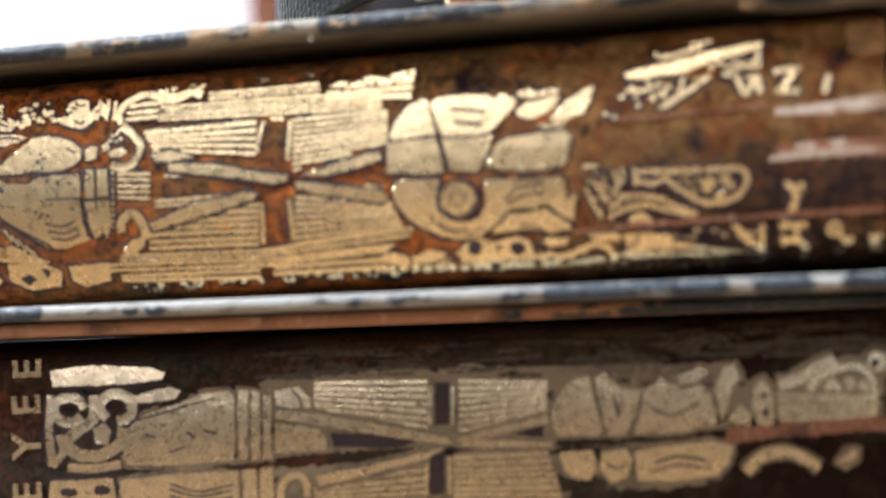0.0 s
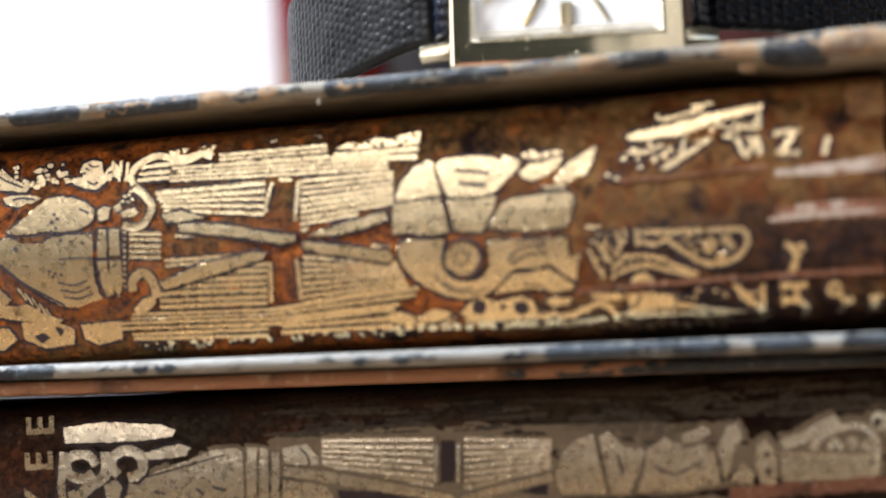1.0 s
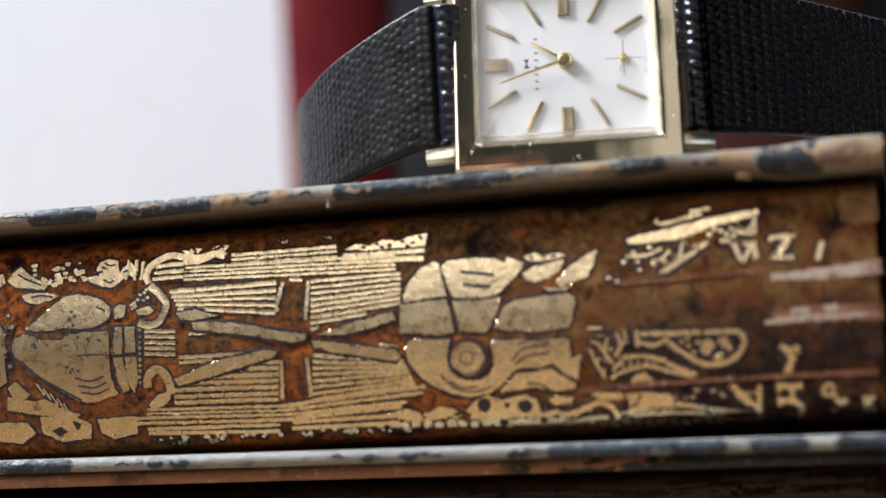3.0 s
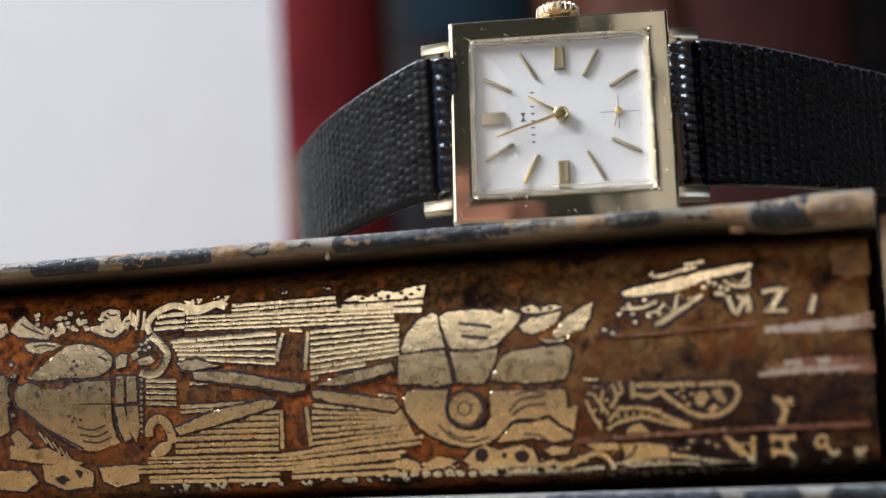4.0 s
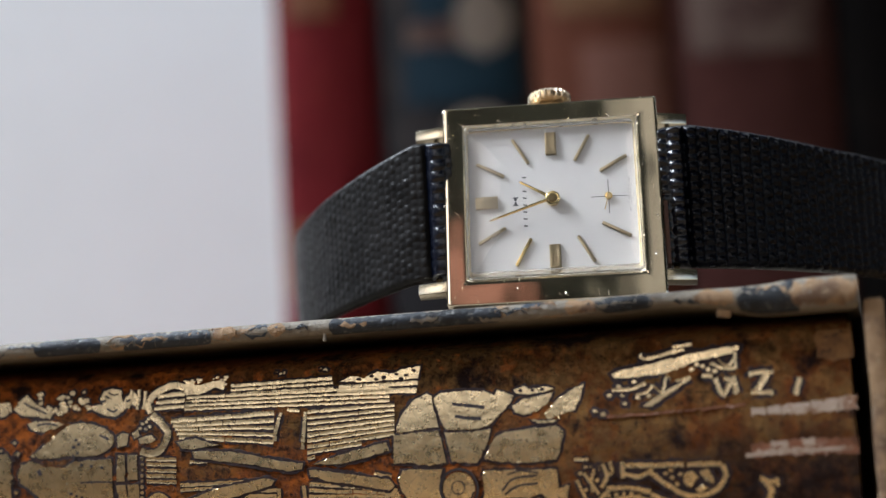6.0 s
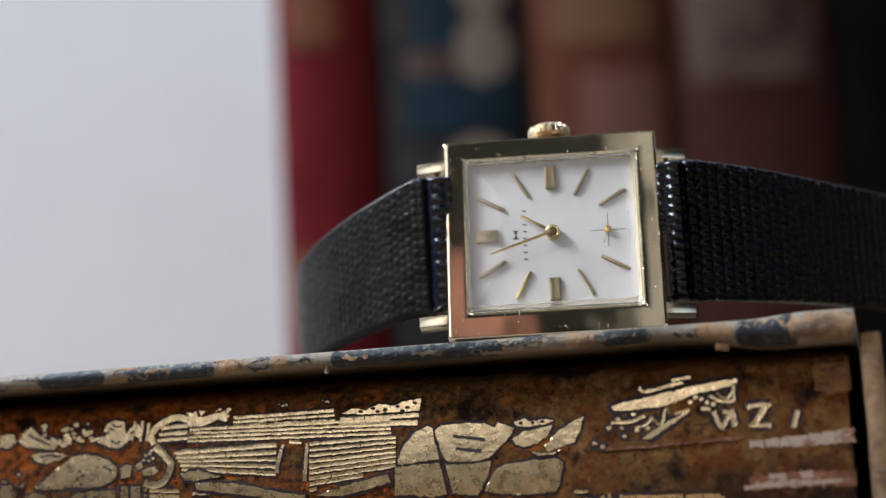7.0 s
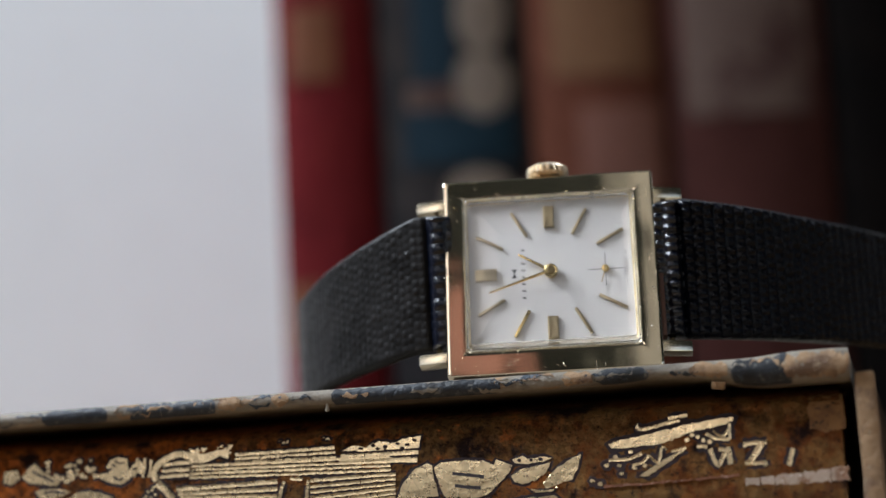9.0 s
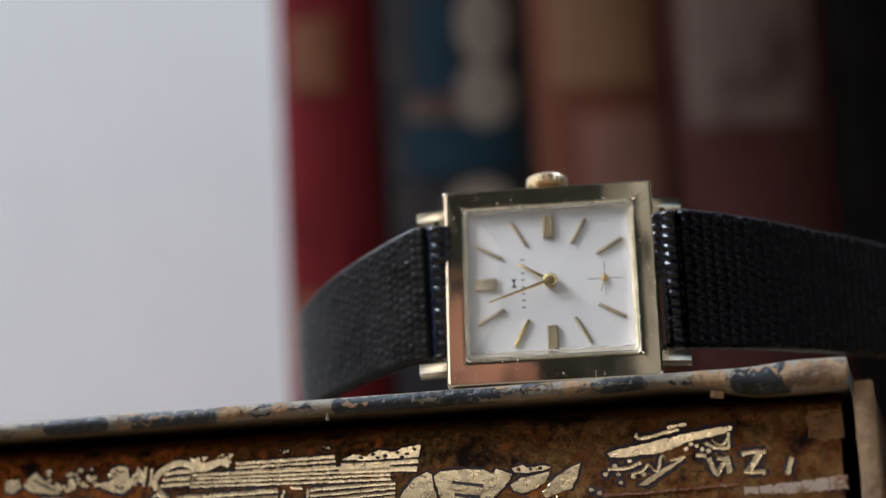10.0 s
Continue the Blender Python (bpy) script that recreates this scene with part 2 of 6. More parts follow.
M_STRAP = plain("black_grained_leather", (0.0014, 0.0020, 0.0052), 0.25, vary=0.3, scale=1600.0, relief=0.00002, gloss=0.20)
# same strap leather; raking light on the bent half is put into its grey
M_STRAP_SHEEN = plain("sheen_grey_leather", (0.0062, 0.0054, 0.0052), 0.38, vary=0.35, scale=300.0, relief=0.00002, gloss=0.22)
# glossy loop; the blue of its sky glints is put into the base colour
M_STRAP_LOOP = plain("polished_black_leather", (0.0020, 0.0032, 0.0085), 0.20, vary=0.2, scale=1600.0, relief=0.00003, gloss=0.6)
M_LINING = plain("brown_strap_lining", (0.10, 0.045, 0.03), 0.6, vary=0.2)
M_TABLE = layered("dark_wood", (0.20, 0.125, 0.062), (0.14, 0.085, 0.04), (0.25, 0.16, 0.08), 14.0, (0.35, 0.5), fine=900.0, stretch=(0.15, 1, 1))
M_WALL = plain("cool_white_wall_paint", (0.775, 0.80, 0.835), 0.85, vary=0.02, scale=60.0)
M_ROOM = plain("dark_brown_wall_paint", (0.030, 0.023, 0.018), 0.9, vary=0.04, scale=30.0, gloss=0.03)
# these three colour the unseen wall and boards that the bezel mirrors
M_SOUTH = plain("dark_olive_wall_paint", (0.0095, 0.0093, 0.0070), 0.9, vary=0.04, scale=30.0, gloss=0.03)
M_TANBOARD = layered("tan_board", (0.19, 0.165, 0.13), (0.16, 0.138, 0.108), (0.21, 0.18, 0.145), 9.0, (0.6, 0.8), fine=400.0, stretch=(1, 1, 0.15), gloss=0.03)
M_COPPERBOARD = layered("copper_brown_board", (0.185, 0.085, 0.060), (0.155, 0.070, 0.048), (0.205, 0.095, 0.066), 9.0, (0.6, 0.8), fine=400.0, stretch=(1, 1, 0.15), gloss=0.03)
M_CEIL = plain("ceiling_paint", (0.045, 0.044, 0.04), 0.9, vary=0.03, scale=30.0)
M_FLOOR = layered("floor_wood", (0.16, 0.09, 0.05), (0.11, 0.06, 0.035), (0.2, 0.11, 0.06), 5.0, (0.4, 0.6), fine=300.0, stretch=(0.2, 1, 1))


def glass_material():
    m, nt, b, co = shader("acrylic_crystal")
    b.inputs["Base Color"].default_value = (0.99, 0.985, 0.97, 1)
    b.inputs["Transmission Weight"].default_value = 1.0
    b.inputs["Roughness"].default_value = 0.02
    b.inputs["IOR"].default_value = 1.49
    return m


M_CRYSTAL = glass_material()


def rim_material():
    """The turned-down edge of the crystal: rubbed, milky acrylic."""
    m, nt, b, co = shader("milky_acrylic")
    b.inputs["Base Color"].default_value = (0.80, 0.76, 0.69, 1)
    b.inputs["Transmission Weight"].default_value = 0.93
    nt.links.new(mix_val(nt, noise_fac(nt, co, 500.0), 0.05, 0.22), b.inputs["Roughness"])
    b.inputs["IOR"].default_value = 1.49
    return m


M_RIM = rim_material()


# ---- building helpers (shapes in millimetres) ----
def thing(name, m, label, category, group="", kind=""):
    ob = new(name)
    ob.empty_display_size = 0.01
    ob.matrix_world = m
    return tagged(ob, label, category, group, kind)


def to_mesh(bm, name, material, smooth=0.0, scale=MM):
    bmesh.ops.recalc_face_normals(bm, faces=bm.faces)
    bmesh.ops.scale(bm, vec=(scale, scale, scale), verts=bm.verts)
    me = bpy.data.meshes.new(name)
    bm.to_mesh(me)
    bm.free()
    me.materials.append(material)
    if smooth:
        me.shade_smooth()
        me.set_sharp_from_angle(angle=radians(smooth))
    return me


def part(name, bm, material, parent, label="", smooth=35.0, scale=MM):
    ob = new(name, to_mesh(bm, name, material, smooth, scale))
    ob.parent = parent
    return tagged(ob, label) if label else ob


def box(x0, x1, y0, y1, z0, z1, bevel=0.0, seg=2, bm=None):
    own = bmesh.new()
    bmesh.ops.create_cube(own, size=1.0)
    for v in own.verts:
        v.co = Vector(((x0 + x1) / 2 + v.co.x * (x1 - x0), (y0 + y1) / 2 + v.co.y * (y1 - y0), (z0 + z1) / 2 + v.co.z * (z1 - z0)))
    if bevel:
        bmesh.ops.bevel(own, geom=own.edges[:], offset=bevel, segments=seg, affect="EDGES", profile=0.6)
    return own


def sheet(points, closed_u=False, closed_v=False):
    """A bmesh from a numpy grid of points, rows by columns by 3."""
    nu, nv = points.shape[:2]
    bm = bmesh.new()
    vs = [[bm.verts.new(points[i, j]) for j in range(nv)] for i in range(nu)]
    for i in range(nu if closed_u else nu - 1):
        for j in range(nv if closed_v else nv - 1):
            a, b = (i + 1) % nu, (j + 1) % nv
            bm.faces.new((vs[i][j], vs[a][j], vs[a][b], vs[i][b]))
    return bm, vs


def lathe(profile, n=48, axis="Z", wob=None):
    """Turned solid: profile of (radius, height)."""
    a = np.linspace(0, 2 * math.pi, n, endpoint=False)
    g = np.zeros((n, len(profile), 3))
    for j, (r, h) in enumerate(profile):
        rr = r + (wob(a, j) if wob else 0.0)
        g[:, j, 0], g[:, j, 1], g[:, j, 2] = rr * np.cos(a), rr * np.sin(a), h
    bm, vs = sheet(g, closed_u=True)
    bm.faces.new([vs[i][0] for i in range(n)][::-1])
    bm.faces.new([vs[i][-1] for i in range(n)])
    if axis == "Y":
        bmesh.ops.rotate(bm, verts=bm.verts, cent=(0, 0, 0), matrix=Matrix.Rotation(radians(90), 3, "X"))
    return bm


def moved(bm, x=0, y=0, z=0, rx=0, ry=0, rz=0):
    bmesh.ops.transform(bm, matrix=pose(x, y, z, rx, ry, rz), verts=bm.verts)
    return bm


def smooth_path(points, n):
    """A rounded path through a few points (Catmull-Rom), evenly spaced."""
    p = np.array(points, float)
    p = np.vstack([2 * p[0] - p[1], p, 2 * p[-1] - p[-2]])
    out = []
    for i in range(1, len(p) - 2):
        for t in np.linspace(0, 1, 40, endpoint=False):
            out.append(0.5 * (2 * p[i] + (p[i + 1] - p[i - 1]) * t + (2 * p[i - 1] - 5 * p[i] + 4 * p[i + 1] - p[i + 2]) * t * t
                              + (3 * p[i] - p[i - 1] - 3 * p[i + 1] + p[i + 2]) * t ** 3))
    out.append(p[-2])
    out = np.array(out)
    d = np.r_[0, np.cumsum(np.linalg.norm(np.diff(out, axis=0), axis=1))]
    s = np.linspace(0, d[-1], n)
    return np.stack([np.interp(s, d, out[:, k]) for k in range(out.shape[1])], 1)


# ---- the room ----
def slab(name, x0, x1, y0, y1, z0, z1, material, label="", category="wall"):
    ob = new(name, to_mesh(box(x0, x1, y0, y1, z0, z1), name, material, scale=1.0))
    return tagged(ob, label, category, kind="structure")


RX0, RX1, RY0, RY1, RZ0, RZ1 = -1.7, 1.7, -1.31, 0.36, -0.80, 2.50
slab("floor", RX0 - .1, RX1 + .1, RY0 - .1, RY1 + .1, RZ0 - .1, RZ0, M_FLOOR, "dark wooden floor", "floor")
slab("ceiling", RX0 - .1, RX1 + .1, RY0 - .1, RY1 + .1, RZ1, RZ1 + .1, M_CEIL, "plain dark ceiling", "ceiling")
slab("wall_north", RX0 - .1, RX1 + .1, RY1, RY1 + .1, RZ0, RZ1, M_WALL, "plain white wall behind the books")


def wall_with_openings(name, rects, label, material=M_ROOM):
    bm = bmesh.new()
    for x0, x1, y0, y1, z0, z1 in rects:
        b2 = box(x0, x1, y0, y1, z0, z1)
        me = bpy.data.meshes.new("piece")
        b2.to_mesh(me)
        b2.free()
        bm.from_mesh(me)
        bpy.data.meshes.remove(me)
    bmesh.ops.remove_doubles(bm, verts=bm.verts, dist=1e-5)
    tagged(new(name, to_mesh(bm, name, material, scale=1.0)), label, "wall", kind="structure")


wall_with_openings("wall_south", [(RX0 - .1, WIN[0], RY0 - .1, RY0, RZ0, RZ1), (WIN[1], GLINT_OPEN_E[0], RY0 - .1, RY0, RZ0, RZ1),
                                (GLINT_OPEN_E[1], RX1 + .1, RY0 - .1, RY0, RZ0, RZ1), (GLINT_OPEN_E[0], GLINT_OPEN_E[1], RY0 - .1, RY0, RZ0, GLINT_OPEN_E[2]), (GLINT_OPEN_E[0], GLINT_OPEN_E[1], RY0 - .1, RY0, GLINT_OPEN_E[3], RZ1),
                                (WIN[0], WIN[1], RY0 - .1, RY0, RZ0, WIN[2]), (WIN[0], WIN[1], RY0 - .1, RY0, WIN[3], RZ1)], "plain unseen olive wall with a window and an added lamp opening", M_SOUTH)
# unseen boards, added so that the bezel mirrors copper and pale tan
slab("bezel_copper_board", WIN[1] + 0.068, -0.170, RY0 + 0.003, RY0 + 0.018, RZ0, 0.890, M_COPPERBOARD, "unseen copper-brown board added for the bezel to mirror", "wall")
slab("bezel_tan_board", -0.066, GLINT_OPEN_E[0] - 0.005, RY0 + 0.003, RY0 + 0.020, RZ0, 1.30, M_TANBOARD, "unseen tan board added for the bezel to mirror", "wall")


def window_casing(name, x0, x1, z0, z1, wide, label):
    """Four boards round an opening in the south wall, on its room side."""
    c = thing(name, pose(0, RY0, 0), label, "window frame", kind="structure")
    for a, b, lo, hi in ((x0 - wide, x0, z0 - wide, z1 + wide), (x1, x1 + wide, z0 - wide, z1 + wide), (x0, x1, z1, z1 + wide), (x0, x1, z0 - wide, z0)):
        part("casing_board", box(a / MM + 1, b / MM - 1, 20, 38, lo / MM + 1, hi / MM - 1, bevel=3), M_TANBOARD, c)


# unseen casing, added beside the window for the bezel to mirror
window_casing("window_1", WIN[0], WIN[1], WIN[2], WIN[3], 0.062, "unseen tan casing added round the window opening")
wall_with_openings("wall_west", [(RX0 - .1, RX0, RY0, FILL_OPEN_W[0], RZ0, RZ1), (RX0 - .1, RX0, FILL_OPEN_W[1], RY1, RZ0, RZ1),
                               (RX0 - .1, RX0, FILL_OPEN_W[0], FILL_OPEN_W[1], RZ0, FILL_OPEN_W[2]), (RX0 - .1, RX0, FILL_OPEN_W[0], FILL_OPEN_W[1], FILL_OPEN_W[3], RZ1)], "plain unseen side wall with an opening for an added lamp")
wall_with_openings("wall_east", [(RX1, RX1 + .1, RY0, GLINT_OPEN_C[0], RZ0, RZ1), (RX1, RX1 + .1, GLINT_OPEN_C[1], RY1, RZ0, RZ1),
                               (RX1, RX1 + .1, GLINT_OPEN_C[0], GLINT_OPEN_C[1], RZ0, GLINT_OPEN_C[2]), (RX1, RX1 + .1, GLINT_OPEN_C[0], GLINT_OPEN_C[1], GLINT_OPEN_C[3], RZ1)], "plain unseen wall with a corner opening for an added lamp")

TABLE_Z = -69.0


def wooden_table():
    t = thing("table", pose(0, 0, RZ0), "dark brown wooden table under the stacked books", "table")
    h = TABLE_Z * MM - RZ0
    part("tabletop", box(-1100, 1100, -420, 355, h / MM - 32, h / MM, bevel=3), M_TABLE, t)
    for x in (-1030, 1030):
        for y in (-360, 300):
            part("leg", box(x - 32, x + 32, y - 32, y + 32, 0, h / MM - 32, bevel=3), M_TABLE, t)


wooden_table()

# ---- slipcases and the books in them ----
YAW = -11.84
BOOK_POSE = pose(0, 2.39 * MM, 0, 0, 0, YAW)     # x runs along the spines, y goes into the stack
# the lower slipcase is turned a little, so that the upper one juts out over its right half
LOWER_POSE = BOOK_POSE @ pose(-66 * MM, 0, 0) @ pose(0, 0, 0, 0, 0, 3.8) @ pose(66 * MM, 0, 0)
U0, U1 = -142.0, 52.0
FRONT = -3.1          # how far the boards of the upper slipcase jut out before the spine
DEPTH = 128.0


def ease(k):
    k = min(1.0, max(0.0, k))
    return k * k * (3 - 2 * k)


def over_top(u):
    """The board has split and swollen at its right end."""
    return 0.5 * ease((u - 38.0) / 8.0)


def under_top(u):
    return -2.1 - 1.5 * ease((u - 32.0) / 9.0) + 0.25 * math.exp(-((u - 27.0) / 4.0) ** 2)


def floor_top(u):
    return -33.5 - 0.021 * u


def floor_under(u):
    return -35.3 - 0.0205 * u


def panel(u0, u1, front, back, top, under, seed, wob=0.16, step=0.8):
    """A board lying flat, with a rounded and dented front edge. top and under are functions of u."""
    us = np.arange(u0, u1 + step / 2, step)
    rows = []
    for u in us:
        t, b = top(u), under(u)
        r = (t - b) / 2
        end = max(0.0, 1 - (u1 - u) / 1.6) ** 2 * 0.5
        f = front + 0.5 * end + wob * 2.0 * noise.noise((u * 0.07, seed, 0.3)) + wob * 0.6 * noise.noise((u * 0.6, seed, 5.3))
        sec = [(back, b), (f + r * 1.2, b)]
        for k in range(9):
            a = -math.pi / 2 + math.pi * k / 8
            d = 1 + wob * 0.35 * noise.noise((u * 0.5, k * 0.5, seed))
            sec.append((f + r * 0.8 * (1 - math.cos(a)) * d - 0.1, (t + b) / 2 + r * math.sin(a) * (1 - 0.15 * end) * (1 if k in (0, 8) else d)))
        sec += [(f + r * 1.2, t), (back, t)]
        rows.append([(u, y, z) for y, z in sec])
    g = np.array(rows)
    bm, vs = sheet(g, closed_v=True)
    bm.faces.new(vs[0][::-1])
    bm.faces.new(vs[-1])
    return bm


def worn_edge(u0, u1, front, top, under, seed, board=1.0, low=-1.15, high=1.15, proud=0.05):
    """A ragged patch on the rounded front edge of a board, from the angle low to the angle high; board is the seed of the panel under it."""
    us = np.linspace(u0, u1, max(6, int((u1 - u0) / 0.35)))
    rows = []
    for i, u in enumerate(us):
        t, b = top(u), under(u)
        r = (t - b) / 2
        k = min(1.0, 0.9 * min(i, len(us) - 1 - i) * (us[1] - us[0]) + 0.35 + 0.4 * noise.noise((u * 2.3, seed, 8)))
        lo = low * k + 0.45 * noise.noise((u * 0.9, seed, 0)) + 0.45 * noise.noise((u * 2.7, seed, 2))
        hi = high * k + 0.6 * noise.noise((u * 0.7, seed, 4)) + 0.5 * noise.noise((u * 2.7, seed, 6))
        f = front + 0.16 * 2.0 * noise.noise((u * 0.07, board, 0.3)) + 0.16 * 0.6 * noise.noise((u * 0.6, board, 5.3))
        outer, inner = [], []
        for j in range(7):
            a = lo + (hi - lo) * j / 6
            o = proud + 0.03 * noise.noise((u * 2.1, a * 2, seed))
            outer.append((u, f + r * 0.8 * (1 - math.cos(a)) - 0.1 - o * math.cos(a), (t + b) / 2 + (r + o) * math.sin(a)))
            inner.append((u, f + r * 0.8 * (1 - math.cos(a)) + 0.15, (t + b) / 2 + (r - 0.2) * math.sin(a)))
        rows.append(outer + inner[::-1])
    bm, vs = sheet(np.array(rows), closed_v=True)
    bm.faces.new(vs[0][::-1])
    bm.faces.new(vs[-1])
    return bm


def slipcase(top, under, ftop, funder, front, label, mats, u0, u1, seed, m=None, sunk=0.5):
    s = thing("slipcase", m or BOOK_POSE, label, "slipcase", "stacked slipcases")
    part("top_panel", panel(u0, u1, front, DEPTH, top, under, seed), mats[0], s, smooth=60)
    part("bottom_panel", panel(u0, u1, front + 0.15, DEPTH, ftop, funder, seed + 7.0), mats[1], s, smooth=60)
    for a, b, lab in ((u1 + 0.05, u1 + 2.6, "frayed board edge"), (u0 - 2.6, u0 - 0.05, "")):
        bm = box(a, b, front + 0.7, DEPTH, funder((a + b) / 2) + 0.02, top((a + b) / 2) - sunk, bevel=0.5)
        bmesh.ops.subdivide_edges(bm, edges=[e for e in bm.edges if abs(e.verts[0].co.z - e.verts[1].co.z) > 5], cuts=14)
        for v in bm.verts:
            v.co.x += 0.22 * noise.noise(v.co * 0.35 + Vector((seed, 0, 0)))
            v.co.y += 0.25 * noise.noise(v.co * 0.4 + Vector((0, seed, 0))) if v.co.y < 20 else 0
        part("side_panel", bm, mats[2], s, lab)
    part("back_panel", box(u0, u1, DEPTH + 0.05, DEPTH + 2.3, funder(0) + 1.5, top(0) - 0.1, bevel=0.4), mats[0], s)
    return s


upper_case = slipcase(over_top, under_top, floor_top, floor_under, FRONT, "worn marbled-paper slipcase holding a gilt leather book",
                      (M_WORNPAPER, M_PALEPAPER, M_RAWBOARD), U0, U1, 1.0, sunk=3.2)
# remains of the dark marbled paper, and bare spots, along the two front edges
for a, b, sd in ((-84.0, -71.0, 1.0), (-57.0, -47.4, 2.0), (-44.6, -31.8, 3.0), (-15.5, 7.3, 4.0), (20.0, 26.6, 5.0), (37.0, 44.8, 6.0)):
    part("paper_or_shade_patch", worn_edge(a, b, FRONT, over_top, under_top, sd, low=-1.7, high=0.95, proud=0.06), M_DARKPAPER_OR_SHADE, upper_case, "blue-black marbled paper remnant", smooth=60)
for a, b, sd in ((-31.4, -28.2, 3.0), (-23.8, -21.4, 9.0), (15.4, 19.4, 5.0), (31.8, 36.6, 6.0), (43.6, 51.7, 8.0)):
    part("worn_patch", worn_edge(a, b, FRONT, over_top, under_top, sd, low=-0.75, high=0.9, proud=0.09), M_RAWBOARD, upper_case, "tan raw board showing through", smooth=60)
for a, b, sd in ((-62.0, -52.0, 1.0), (-41.6, -39.6, 2.0), (-38.8, -35.8, 3.0), (-13.6, -11.8, 4.0), (-8.8, -6.5, 5.0), (4.8, 7.8, 6.0), (9.8, 31.2, 7.0), (33.8, 40.8, 8.0), (43.6, 51.8, 9.0)):
    part("paper_or_shade_patch", worn_edge(a, b, FRONT + 0.15, floor_top, floor_under, sd, board=8.0, low=-1.5 if b - a > 5 else -1.1, high=1.0 if b - a > 5 else 0.25, proud=0.06), M_BLUEPAPER, upper_case, "blue-grey marbled paper remnant", smooth=60)
rnd = random.Random(77)
for k in range(84):
    # small scraps and scrapes between the larger remnants
    upper_edge = k % 3 > 0
    a = rnd.uniform(-66.0, 49.0)
    b = a + rnd.uniform(0.8, 4.4)
    mid = rnd.uniform(-0.9, 0.9)
    half = rnd.uniform(0.05, 0.24)
    edge = (over_top, under_top) if upper_edge else (floor_top, floor_under)
    stuff = rnd.choice((M_DARKPAPER_OR_SHADE, M_BLUEPAPER, M_WORNPAPER, M_WORNPAPER, M_RAWBOARD)) if upper_edge else rnd.choice((M_BLUEPAPER, M_BLUEPAPER, M_PALEPAPER, M_DARKPAPER_OR_SHADE))
    part("paper_scrap", worn_edge(a, b, FRONT if upper_edge else FRONT + 0.15, *edge, 20.0 + k, board=1.0 if upper_edge else 8.0, low=mid - half, high=mid + half, proud=0.08), stuff, upper_case, smooth=60)
part("paper_flake", moved(box(-0.8, 0.9, -0.1, 0.1, -0.35, 0.6, bevel=0.08), 35.2, FRONT + 0.8, -3.3, 20, 9, 0), M_RAWBOARD, upper_case, "torn paper flake under the edge")
drip = lathe([(0.30, 0.3), (0.22, -0.1), (0.20, -0.4), (0.30, -0.75), (0.26, -0.95), (0.12, -1.05)], 16)
part("glue_drop", moved(drip, -16.3, FRONT + 0.5, -1.9), M_DROP, upper_case, "small dried drop under the edge")
for k in range(9):
    rnd = random.Random(40 + k)
    p0 = Vector((U1 + rnd.uniform(0.6, 2.6), FRONT + 1.1 + rnd.uniform(-0.3, 0.6), -3.4))
    tip = p0 + Vector((rnd.uniform(-0.6, 1.2), rnd.uniform(-1.0, 0.2), rnd.uniform(0.3, 1.3)))
    fib = np.array([[(*(p0.lerp(tip, s) + Vector((0.05 * math.cos(a) * (1.1 - s), 0.05 * math.sin(a) * (1.1 - s), 0.12 * math.sin(3 * s + k)))),) for a in (0, 2.1, 4.2)] for s in (0, 0.35, 0.7, 1.0)])
    part("frayed_fibre", sheet(fib, closed_v=True)[0], M_RAWBOARD, upper_case)
lower_case = slipcase(lambda u: floor_under(u) - 0.2, lambda u: floor_under(u) - 1.9, lambda u: -67.1, lambda u: TABLE_Z, -1.2,
                      "rust-coloured worn slipcase at the bottom of the stack", (M_RUSTBOARD, M_RUSTBOARD, M_RAWBOARD), U0, U1 + 3.0, 4.0, LOWER_POSE)
# dark cracks, and the upper slipcase's shade put in as dark strips
for a, b, sd, low, high, proud in ((4.0, 6.4, 33.0, -1.2, 0.3, 0.06), (9.5, 17.0, 31.0, -1.5, -0.5, 0.05), (13.0, 15.5, 32.0, 0.1, 1.2, 0.06), (17.5, 25.0, 34.0, -1.6, 0.2, 0.05), (20.5, 22.3, 36.0, 0.0, 1.3, 0.07), (23.0, 54.5, 35.0, -1.6, 1.2, 0.06)):
    part("paper_or_shade_patch", worn_edge(a, b, -1.2, lambda u: floor_under(u) - 0.2, lambda u: floor_under(u) - 1.9, sd, board=4.0, low=low, high=high, proud=proud), M_DARKPAPER_OR_SHADE, lower_case, "dark cracks and painted-in shade on the edge", smooth=60)


class Spine:
    """The rounded leather back of a book: where (u, v) lies, and the gilt laid on it."""

    def __init__(self, mid, half, out, du=0.0, dv=0.0):
        self.mid, self.half, self.out, self.du, self.dv = mid, half, out, du, dv

    def bulge(self, v):
        q = abs(v - self.mid)
        deep, wide = (10.0, 4.1) if v > self.mid else (8.0, 3.2)     # the joint under the upper board is the deeper one
        return self.out - 2.4 * (q / 16.0) ** 2 - deep * max(0.0, (q - self.half + wide) / wide) ** 3

    def at(self, u, v, lift=0.0):
        return Vector((u + self.du, -(self.bulge(v + self.dv) + lift), v + self.dv))


UPPER = Spine(-18.0, 15.2, 0.6)
LOWER = Spine(-51.0, 14.4, -2.3, 16.5, -32.8)


